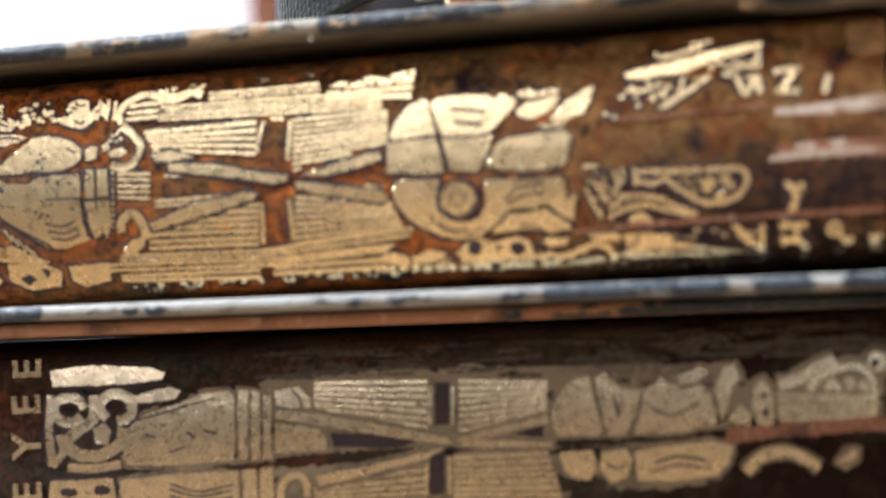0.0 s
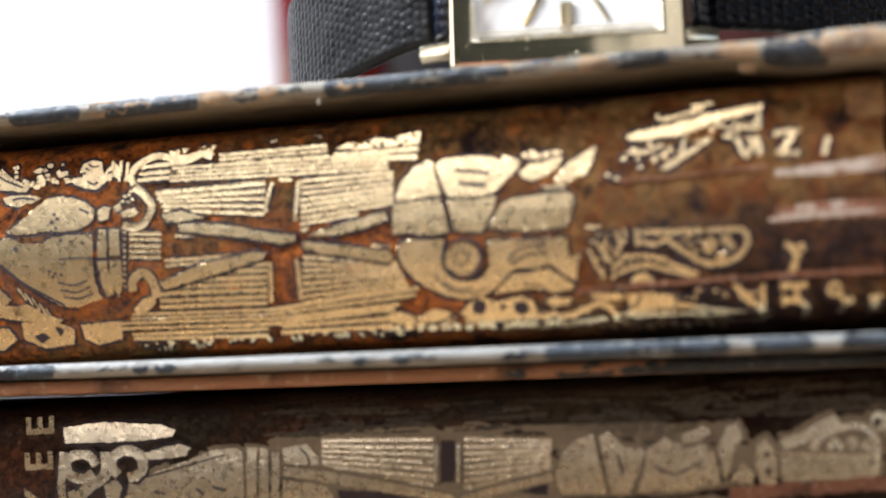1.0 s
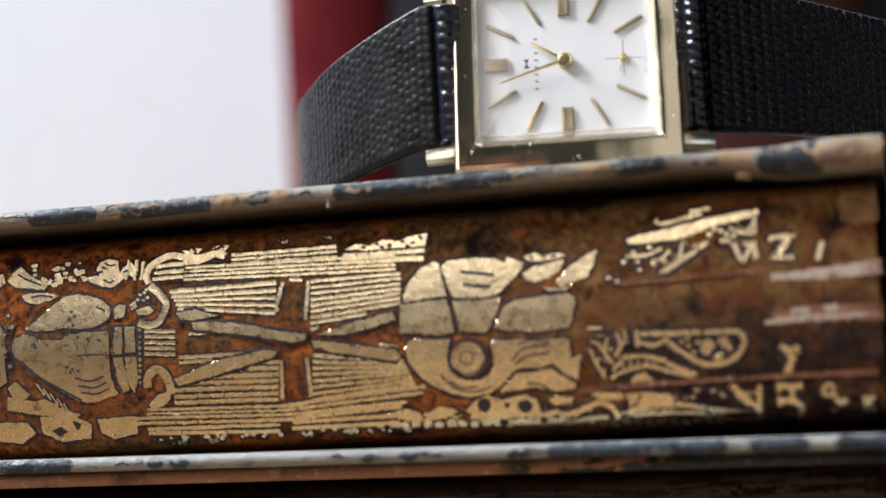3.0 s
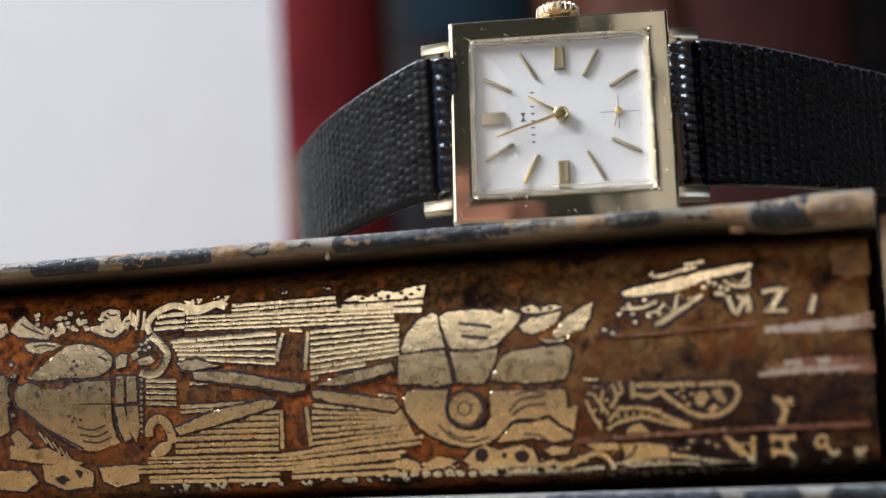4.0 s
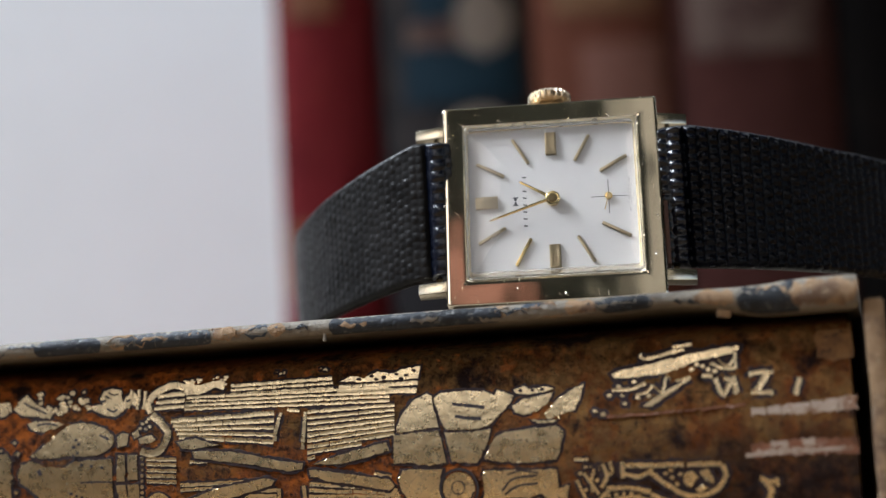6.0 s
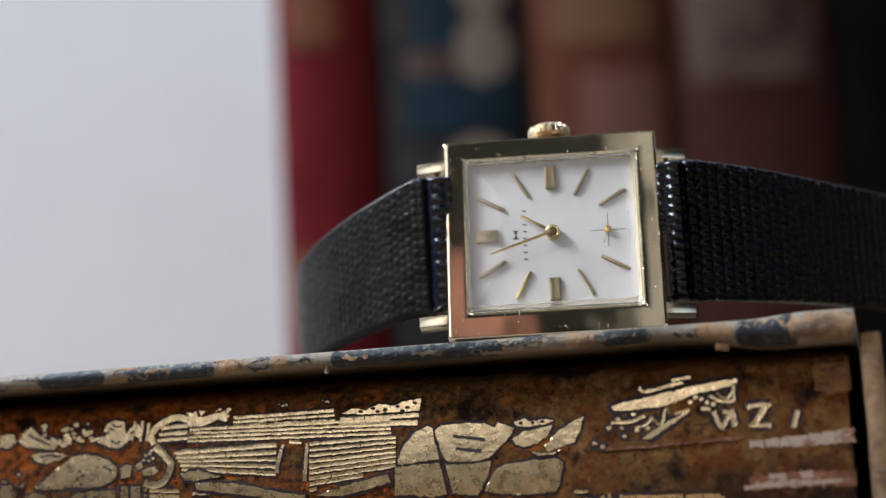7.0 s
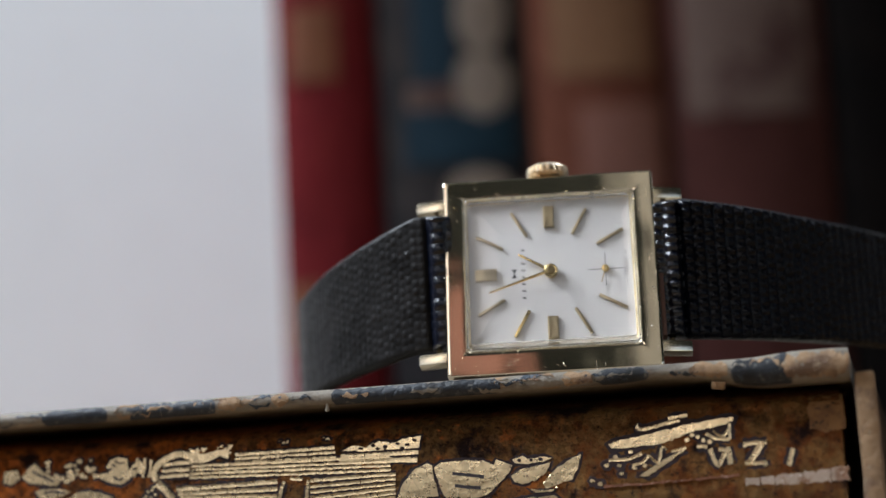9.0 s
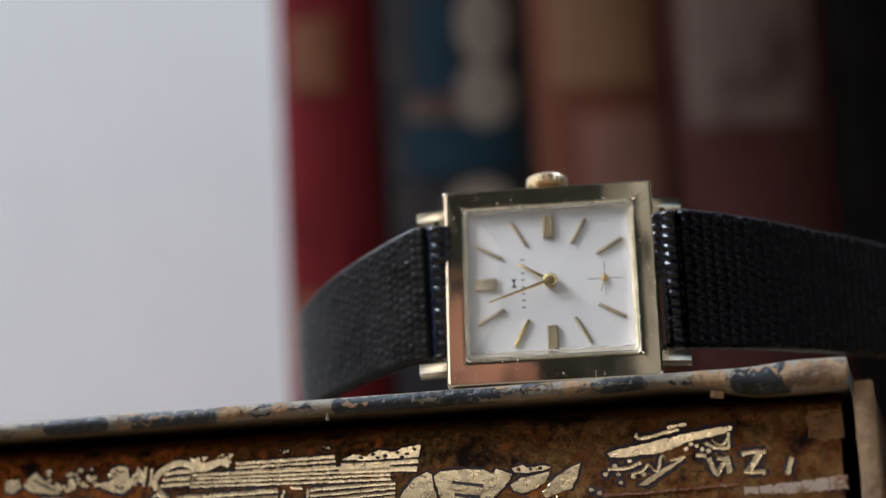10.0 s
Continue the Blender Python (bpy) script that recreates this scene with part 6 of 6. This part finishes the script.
def frame_ring(profile, tall=1.14, shift=0.35, hw=W_HALF + 0.25, hh=W_HALF, cr=0.5, seg=5):
    """A square ring swept from a profile of (inset, depth); the opening sits a little high."""
    cols = []
    big = max(i for i, _ in profile)
    for inset, y in profile:
        ring = []
        w, h = hw - inset, hh - inset * tall
        up = shift * inset / big if big else 0
        r = max(0.05, cr * (1 - 0.5 * inset / big if big else 1))
        for cx, cz, a0 in ((w - r, h - r, 0), (-w + r, h - r, 90), (-w + r, -h + r, 180), (w - r, -h + r, 270)):
            for k in range(seg + 1):
                a = radians(a0 + 90 * k / seg)
                ring.append((cx + r * math.cos(a), y, cz + r * math.sin(a) + up))
        cols.append(ring)
    return np.array(cols)


def closed_ring(profile, **k):
    return sheet(frame_ring(profile, **k), closed_u=True, closed_v=True)[0]


def capped(profile, **k):
    bm, vs = sheet(frame_ring(profile, **k), closed_v=True)
    bm.faces.new(vs[0])
    bm.faces.new(vs[-1][::-1])
    return bm


case = part("case", capped([(0.15, 2.3), (0.15, 2.6), (1.2, 4.6), (2.2, 6.2), (3.0, 6.4)], shift=0.0, tall=1.0), M_GOLD, watch, smooth=40)
bezel = part("bezel", closed_ring([(0.0, 2.25), (0.0, 0.24), (0.02, 0.15), (0.07, 0.07), (0.15, 0.025), (0.26, 0.010), (0.55, 0.011), (1.0, 0.014), (1.6, 0.017), (2.2, 0.020), (2.60, 0.03), (2.72, 0.11), (2.82, 0.32), (2.84, 1.35), (2.6, 2.25)], cr=0.4),
             M_BEZEL, watch, "scratched polished gold bezel", smooth=28)


def bezel_scratches():
    """Short fine scratches and nicks on the flat of the bezel, joined."""
    rnd = random.Random(5)
    bm = bmesh.new()

    def nick(x, z, length, turn, wide):
        d, n = Vector((math.cos(turn), 0, math.sin(turn))), Vector((-math.sin(turn), 0, math.cos(turn)))
        c = Vector((x, 0.006, z))
        low = [bm.verts.new(c + d * a + n * b + Vector((0, 0.02, 0))) for a, b in ((-length / 2, 0), (0, -wide / 2), (length / 2, 0), (0, wide / 2))]
        tip = bm.verts.new(c)
        for k in range(4):
            bm.faces.new((low[k], low[(k + 1) % 4], tip))

    for _ in range(34):
        # most of them on the top and left bands
        if rnd.random() < 0.6:
            x, z = rnd.uniform(-13.0, 13.0), rnd.choice((12.7, 12.4, -12.4)) + rnd.uniform(-0.7, 0.7)
        else:
            x, z = rnd.choice((-12.7, -12.7, 12.7)) + rnd.uniform(-0.7, 0.7), rnd.uniform(-12.0, 12.0)
        nick(x, z, rnd.uniform(0.25, 1.3), rnd.uniform(0, math.pi), rnd.uniform(0.03, 0.06))
    for k in range(5):
        nick(-6.2 + 0.45 * k, -12.9 + 0.25 * k, 0.25, 0.6, 0.09)
    return bm


tagged(part("scratches", bezel_scratches(), M_GOLD, bezel, smooth=0.0), "fine bright scratches", kind="stuff")
part("rehaut", closed_ring([(2.85, 0.62), (2.95, 0.7), (3.5, 1.27), (2.85, 1.3)]), M_GOLD_SATIN, bezel, smooth=28)
dial = part("dial", capped([(2.7, 1.75), (2.7, 1.32), (2.9, 1.28)]), M_DIAL, watch, "silver-white dial with applied gold markers", smooth=20)
crystal = part("crystal", capped([(3.38, 0.6), (3.38, -0.82), (3.6, -0.90), (5.5, -1.10), (9.0, -1.25)], cr=0.7), M_CRYSTAL, watch, "clear acrylic crystal", smooth=50)
crystal.visible_shadow = False
part("crystal_rim", closed_ring([(2.86, 0.5), (2.86, -0.35), (2.93, -0.62), (3.1, -0.78), (3.36, -0.82), (3.36, 0.5)], cr=0.9), M_RIM, crystal, "milky rubbed edge", smooth=60).visible_shadow = False
HOOD = (0.0, 0.18)     # the hands' centre on the dial
FACE = 1.28


def on_dial(bm, x, z, turn=0.0, y=FACE):
    """Turns a shape made upright at the origin by degrees clockwise, and lays it on the dial."""
    return moved(moved(bm, ry=turn), HOOD[0] + x, y, HOOD[1] + z)


def block_marker(w, h):
    bm = box(-w / 2, w / 2, -0.42, 0.02, -h / 2, h / 2, bevel=0.06)
    return bm


for ang, r, w, h in ((0, 7.95, 1.5, 3.1), (180, 7.85, 1.5, 3.0), (270, 8.7, 1.7, 2.9)):
    x, z = r * math.sin(radians(ang)), r * math.cos(radians(ang))
    mk = part("hour_marker", on_dial(block_marker(w, h), x, z, ang), M_MARKER, watch, "wide faceted gold hour marker")
    for side in (-1, 1):
        bm = moved(box(-w * 0.14, w * 0.14, -0.05, 0.0, -h * 0.45, h * 0.45, bevel=0.02), x=side * w * 0.30, y=-0.42)
        part("facet", on_dial(bm, x, z, ang), M_MARKER, mk)
for k in range(12):
    ang = k * 30
    if k in (0, 3, 6, 9):
        continue
    r = 8.2 if k in (1, 5, 7, 11) else 9.35
    x, z = r * math.sin(radians(ang)), r * math.cos(radians(ang))
    part("hour_marker", on_dial(box(-0.22, 0.22, -0.36, 0.02, -2.05, 2.05, bevel=0.09), x, z, ang), M_HAND if k == 7 else M_MARKER, watch, "thin gold hour marker")


def baton(length, w0, w1, y):
    """A flat, tapered hand that points up, with a ridge along it."""
    bm = bmesh.new()
    lo = [bm.verts.new((x, y + 0.05, z)) for x, z in ((-w0, -0.2), (w0, -0.2), (w1, length - 0.35), (0, length), (-w1, length - 0.35))]
    up = [bm.verts.new((x, y, z)) for x, z in ((-w0, -0.2), (w0, -0.2), (w1, length - 0.35), (0, length), (-w1, length - 0.35))]
    rid = [bm.verts.new((0, y - 0.07, z)) for z in (-0.2, length - 0.5)]
    bm.faces.new(lo)
    for i in range(5):
        j = (i + 1) % 5
        bm.faces.new((lo[i], lo[j], up[j], up[i]))
    bm.faces.new((up[0], up[1], rid[0]))
    bm.faces.new((up[1], up[2], rid[1], rid[0]))
    bm.faces.new((up[2], up[3], rid[1]))
    bm.faces.new((up[3], up[4], rid[1]))
    bm.faces.new((up[4], up[0], rid[0], rid[1]))
    return bm


def pointing(bm, dx, dz):
    return on_dial(bm, 0, 0, math.degrees(math.atan2(dx, dz)), y=FACE)


part("hour_hand", pointing(baton(5.15, 0.24, 0.17, -0.62), -4.4, 2.66), M_HAND, watch, "gold hour hand")
part("minute_hand", pointing(baton(8.95, 0.24, 0.14, -0.92), -8.46, -2.8), M_HAND, watch, "gold minute hand")
hub = part("hand_hub", on_dial(lathe([(0.92, 0.0), (0.98, 0.5), (0.96, 0.9), (0.82, 1.0), (0.66, 0.96)], 40, "Y"), 0, 0), M_HAND, watch, "round gold hub")
part("pivot", on_dial(lathe([(0.6, 0.9), (0.6, 1.06), (0.36, 1.14), (0.16, 1.1)], 24, "Y"), 0, 0), M_PIVOT, hub)
for w, h in ((4.6, 0.09), (0.09, 4.8)):
    part("subdial_line", on_dial(box(-w / 2, w / 2, -0.012, 0.005, -h / 2, h / 2), 7.3, 0.05), M_PRINT, watch)
sub = part("seconds_hub", on_dial(lathe([(0.5, 0.0), (0.52, 0.35), (0.4, 0.5), (0.2, 0.52)], 28, "Y"), 7.3, 0.05), M_HAND, watch)
part("seconds_hand", moved(moved(box(-0.06, 0.06, -0.38, -0.32, -0.1, 2.1), ry=196), HOOD[0] + 7.3, FACE, HOOD[1] + 0.05), M_HAND, sub)
# maker's mark: two plain shapes and a row of plain strokes
for s in (-1, 1):
    bm = bmesh.new()
    bot = [bm.verts.new((x, -0.015, z)) for x, z in ((-0.45, s * 0.62), (0.45, s * 0.62), (0.17, s * 0.36), (0.13, s * 0.05), (-0.13, s * 0.05), (-0.17, s * 0.36))]
    bm.faces.new(bot)
    part("maker_mark", on_dial(bm, -4.95, 0.05), M_PRINT, dial)
for i in range(8):
    part("maker_bar", on_dial(box(-0.26, 0.26, -0.012, 0.004, -0.10, 0.10), -3.72, -3.45 + i * 0.98, turn=8), M_PRINT_FINE, dial)
lettering("SWISS", 0.72, M_PRINT_FINE, "lettering", dial, Matrix.Translation((HOOD[0] + 10.0, FACE - 0.02, HOOD[1] + 0.25)) @ pose(0, 0, 0, 90, -90, 0), 0.01, -0.02, 1.55)
for z in (2.35, -1.9):
    part("dash", on_dial(box(-0.05, 0.05, -0.012, 0.004, -0.22, 0.22), 10.0, z), M_PRINT_FINE, dial)


def crown_shape():
    n = 22 * 10

    def wob(a, j):
        return 0.24 * np.tanh(1.8 * np.cos(22 * a)) - 0.1 if 2 <= j <= 5 else 0.0
    return lathe([(1.5, -0.2), (2.2, 0.0), (2.62, 0.12), (2.78, 0.25), (2.78, 1.15), (2.62, 1.35), (2.2, 1.48), (1.2, 1.52)], n, "Z", wob)


part("crown", moved(crown_shape(), 0.1, 1.7, W_HALF + 0.35), M_CROWN, watch, "ridged gold winding crown", smooth=0.0)
part("stem_collar", moved(lathe([(1.35, 0.0), (1.35, 0.6)], 32), 0.1, 1.7, W_HALF), M_GOLD, watch)
for sx in (-1, 1):
    for z in (11.15, -11.0):
        lug = box(-2.2, 2.2, -0.85, 1.5, -0.82, 0.82, bevel=0.16)
        for v in lug.verts:
            if v.co.x * sx > 0.5:
                v.co.y += 0.9
                v.co.z *= 0.9
        part("lug", moved(lug, sx * (W_HALF + 1.95), 1.7, z), M_GOLD, watch, "short angular gold lug", smooth=30)
    part("spring_bar", moved(lathe([(0.4, -10.6), (0.4, 10.6)], 16), sx * (W_HALF + 1.6), 4.2, 0.0), M_PIVOT, watch)


def strap_piece(path, zt, zb, seed, thick, grain, deep, rows=None, step=0.16):
    """One half of the strap, or the stretch of it between two lengths (rows): path of (x, y) on the slipcase, with the heights of its top and bottom edges along it."""
    length = float(np.sum(np.linalg.norm(np.diff(smooth_path(path, 300), axis=0), axis=1)))
    n, m = int(length / step), 120
    p = smooth_path(path, n)
    s = np.linspace(0, 1, n)
    tang = np.gradient(p, axis=0)
    tang /= np.linalg.norm(tang, axis=1)[:, None]
    out = np.stack([tang[:, 1], -tang[:, 0]], 1)
    if out[0, 1] > 0:
        out = -out
    top = np.interp(s, [k for k, _ in zt], [v for _, v in zt])
    bot = np.interp(s, [k for k, _ in zb], [v for _, v in zb])
    rng = np.random.RandomState(seed)
    # rows of small, staggered, uneven scales across the strap
    du, dw = grain
    cu, cw = int(length / du) + 3, int(20 / dw) + 12
    jit = rng.uniform(-0.3, 0.3, (cu, cw, 2)) * np.array([0.25, 1.0])
    hgt = rng.uniform(0.45, 1.2, (cu, cw))
    S, K = np.meshgrid(s * length, np.linspace(0, 1, m), indexing="ij")
    Wd = K * (top - bot)[:, None]
    col = np.clip(np.floor(S / du).astype(int), 0, cu - 1)
    shift = (col % 2) * 0.5 + jit[col, 0, 1] * 0.8
    row = np.clip(np.floor(Wd / dw + shift).astype(int), 0, cw - 1)
    a = (S / du - col) * 2 - 1
    b = (Wd / dw + shift - row + 0.25 * jit[col, row, 1]) * 2 - 1
    a = a * (1 - 0.18 * jit[col, row, 0])
    tall = hgt[col, row]
    relief = deep * (1 + 0.5 * np.exp(-(S / 4.5) ** 2)) * tall * np.clip(1 - np.abs(a) ** 2.1, 0, 1) * (0.35 + 0.65 * np.clip(1 - np.abs(b) ** 2.2, 0, 1))
    edge = np.clip(np.minimum(Wd, (top - bot)[:, None] - Wd) / 0.7, 0, 1)
    swell = thick / 2 * np.sqrt(np.clip(1 - (1 - edge) ** 2, 0, 1))
    fade = np.clip(np.minimum(S, length - S) / 0.6, 0.3, 1)
    # the leather rolls round the spring bar, with a fold beside the roll
    roll = 1.0 * np.sqrt(np.clip(1 - ((S - 1.0) / 1.75) ** 2, 0, 1)) - 0.4 * np.exp(-((S - 2.9) / 0.26) ** 2)
    front = swell * fade + (relief + roll) * edge
    g = np.zeros((n, 2 * m, 3))
    for k in (0, 1):
        g[:, :m, k] = p[:, None, k] + out[:, None, k] * front
        g[:, m:, k] = (p[:, None, k] - out[:, None, k] * swell * fade)[:, ::-1]
    z = bot[:, None] + Wd
    g[:, :m, 2], g[:, m:, 2] = z, z[:, ::-1]
    inv = watch.matrix_world.inverted()
    flat = g.reshape(-1, 3) * MM
    R3, t3 = np.array(inv.to_3x3()), np.array(inv.translation)
    g = ((flat @ R3.T + t3) / MM).reshape(g.shape)
    if rows:
        g = g[int(rows[0] / step):int(rows[1] / step) + 1]
    bm, vs = sheet(g, closed_v=True)
    bm.faces.new(vs[0][::-1])
    bm.faces.new(vs[-1])
    return bm


bpy.context.view_layer.update()
BENT = ([(0.6, 9.4), (-2.0, 8.5), (-5.5, 10.0), (-10.5, 13.6), (-16.0, 19.0), (-20.2, 26.0), (-21.6, 33.0), (-22.5, 42.0), (-23.2, 52.0), (-23.8, 60.0)],
        [(0, 23.5), (0.07, 23.5), (0.45, 16.0), (0.6, 15.2), (1, 15.0)], [(0, 5.0), (0.1, 4.4), (0.45, 0.4), (0.5, 0.05), (1, 0.05)], 3, 2.4, (1.0, 1.15), 0.11)
LONG = ([(29.3, 7.4), (31.6, 6.5), (35.0, 7.0), (42.0, 9.6), (50.0, 14.2), (60.0, 21.5), (70.0, 31.0), (78.0, 43.0), (80.0, 56.0)],
        [(0, 23.4), (0.05, 23.5), (0.32, 21.0), (0.55, 19.4), (1, 16.0)], [(0, 4.3), (0.32, 3.5), (0.55, 2.8), (0.9, 0.05), (1, 0.05)], 5, 2.4, (1.5, 1.25), 0.55)
part("strap_loop", strap_piece(*BENT[:-2], (1.3, 1.5), 0.3, rows=(0.0, 2.88)), M_STRAP_LOOP, watch, "glossy black strap end rolled round its bar", smooth=80)
part("strap", strap_piece(*BENT, rows=(2.88, 200.0)), M_STRAP_SHEEN, watch, "black grained leather strap half, bent back, sheen put in as grey", smooth=80)
part("strap_loop", strap_piece(*LONG, rows=(0.0, 2.88)), M_STRAP_LOOP, watch, "glossy black strap end rolled round its bar", smooth=80)
part("strap", strap_piece(*LONG, rows=(2.88, 200.0)), M_STRAP, watch, "black grained leather strap half, running outwards", smooth=80)
part("strap_lining", box(14.45, 15.0, 0.9, 3.6, -9.6, 8.2, bevel=0.15), M_LINING, watch, "brown lining edge beside the case")


# ---- books standing behind ----
BACK_Y = 180.0


def standing_book(x0, x1, y, height, colors, label, seed, lean=0.0):
    """An upright book seen from its rounded spine."""
    w = x1 - x0
    cloth = layered("cloth_" + str(seed), colors[0], colors[1], colors[2], 45.0, (0.5, 0.7), fine=1500.0, relief=0.00008, gloss=0.03)
    b = thing("standing_book", pose((x0 + x1) / 2 * MM, y * MM, TABLE_Z * MM, 0, lean, 0), label, "book", "books standing behind")
    n, rows = 20, []
    for z in np.linspace(0.2, height, 40):
        row = []
        for k in range(n + 1):
            a = -1 + 2 * k / n
            row.append((a * (w / 2 - 0.2), -4.0 * math.sqrt(max(0.0, 1 - 0.94 * a * a)) + 4.0 + 0.15 * noise.noise((a * 2, z * 0.05, seed)), z))
        rows.append(row + [(w / 2 - 0.2, 8.0, z), (-w / 2 + 0.2, 8.0, z)])
    bm, vs = sheet(np.array(rows), closed_v=True)
    bm.faces.new(vs[0][::-1])
    bm.faces.new(vs[-1])
    part("spine", bm, cloth, b, smooth=50)
    part("front_cover", box(-w / 2 + 0.2, -w / 2 + 2.6, 8.05, 140, 0.2, height, bevel=0.4), cloth, b)
    part("back_cover", box(w / 2 - 2.6, w / 2 - 0.2, 8.05, 140, 0.2, height, bevel=0.4), cloth, b)
    part("page_block", box(-w / 2 + 2.7, w / 2 - 2.7, 8.1, 136, 3, height - 3), M_PAGES, b)
    b["half"] = w / 2 - 0.2
    return b


def spine_label(book, x0, x1, z0, z1, material, name="label", round_end=0.0):
    """A thin label that follows the rounded spine; heights from the shelf, in millimetres."""
    half = book["half"]
    n, m = 14, 12
    rows = []
    for j in range(m + 1):
        z = z0 + (z1 - z0) * j / m
        t = abs(2 * j / m - 1)
        pinch = math.sqrt(max(0.0, 1 - t * t)) if round_end else 1.0
        mid = (x0 + x1) / 2
        row = []
        for lift in (0.25, -0.1):
            r = []
            for k in range(n + 1):
                x = mid + (x0 + (x1 - x0) * k / n - mid) * max(0.03, pinch)
                a = x / half
                r.append((x, -4.0 * math.sqrt(max(0.0, 1 - 0.94 * a * a)) + 4.0 - lift, z))
            row += r if lift > 0 else r[::-1]
        rows.append(row)
    bm, vs = sheet(np.array(rows), closed_v=True)
    bm.faces.new(vs[0][::-1])
    bm.faces.new(vs[-1])
    return part(name, bm, material, book, smooth=50)


M_TEAL = layered("teal_label", (0.0055, 0.021, 0.036), (0.0075, 0.027, 0.044), (0.0045, 0.013, 0.020), 60.0, (0.5, 0.7), gloss=0.15)
M_CREAM = layered("cream_tooling", (0.235, 0.190, 0.158), (0.200, 0.155, 0.125), (0.120, 0.094, 0.078), 90.0, (0.5, 0.7), gloss=0.15)
M_TAN = layered("tan_label", (0.175, 0.092, 0.050), (0.150, 0.078, 0.042), (0.120, 0.054, 0.031), 45.0, (0.5, 0.7), gloss=0.10)
M_ROSE = layered("rubbed_rose_leather", (0.185, 0.085, 0.066), (0.150, 0.062, 0.046), (0.21, 0.105, 0.08), 45.0, (0.5, 0.7), gloss=0.10)
M_OCHRE = layered("ochre_label", (0.155, 0.056, 0.026), (0.120, 0.042, 0.021), (0.090, 0.030, 0.016), 70.0, (0.5, 0.7), gloss=0.15)
M_MAUVE = layered("faded_tooling", (0.100, 0.066, 0.055), (0.052, 0.025, 0.022), (0.155, 0.115, 0.094), 55.0, (0.5, 0.7), gloss=0.15)
red = standing_book(-41.0, -17.2, BACK_Y, 205, ((0.130, 0.0130, 0.0160), (0.085, 0.0085, 0.011), (0.17, 0.024, 0.021)), "red cloth book standing upright", 1)
teal = standing_book(-16.6, 18.2, BACK_Y, 212, ((0.026, 0.024, 0.026), (0.046, 0.039, 0.037), (0.016, 0.016, 0.020)), "black book with blue and cream spine label", 2)
brown = standing_book(18.6, 50.8, BACK_Y, 208, ((0.118, 0.042, 0.027), (0.140, 0.052, 0.033), (0.085, 0.029, 0.019)), "reddish-brown leather book standing upright", 3)
maroon = standing_book(51.4, 88.6, BACK_Y, 215, ((0.053, 0.0195, 0.017), (0.072, 0.0265, 0.023), (0.030, 0.0115, 0.010)), "dark maroon book with faded tooling", 4)
black = standing_book(89.2, 122.0, BACK_Y, 210, ((0.0026, 0.0020, 0.0019), (0.0050, 0.0034, 0.0030), (0.0018, 0.0015, 0.0015)), "black book standing upright", 5)
black2 = standing_book(122.6, 158.0, BACK_Y, 204, ((0.0045, 0.0026, 0.0022), (0.0070, 0.0038, 0.0032), (0.0024, 0.0017, 0.0016)), "dark brown book standing upright", 6)
Z0 = -TABLE_Z
spine_label(red, -8.5, 3.0, Z0 + 88, Z0 + 106, M_OCHRE)
spine_label(red, -11.0, -3.0, Z0 + 24, Z0 + 40, M_OCHRE)
spine_label(teal, -12.0, 15.0, Z0 + 66, Z0 + 79, M_TEAL)
spine_label(teal, -9.0, 1.0, Z0 + 86, Z0 + 110, M_TEAL)
spine_label(teal, -11.0, 1.5, Z0 + 79.4, Z0 + 85.6, M_MAUVE, "faded_band")
spine_label(teal, 1.2, 13.5, Z0 + 92, Z0 + 112, M_CREAM, "tooled_roundel", 1.0)
spine_label(teal, 0.0, 14.0, Z0 + 76.5, Z0 + 93, M_CREAM, "tooled_roundel", 1.0)
spine_label(teal, -3.0, 13.0, Z0 + 52, Z0 + 65, M_CREAM, "tooled_roundel", 1.0)
spine_label(brown, -10.5, 12.5, Z0 + 85.5, Z0 + 118, M_TAN)
spine_label(brown, -5.0, 13.5, Z0 + 56, Z0 + 78, M_ROSE, "rubbed_patch")
spine_label(maroon, -15.0, 15.0, Z0 + 74, Z0 + 112, M_MAUVE)
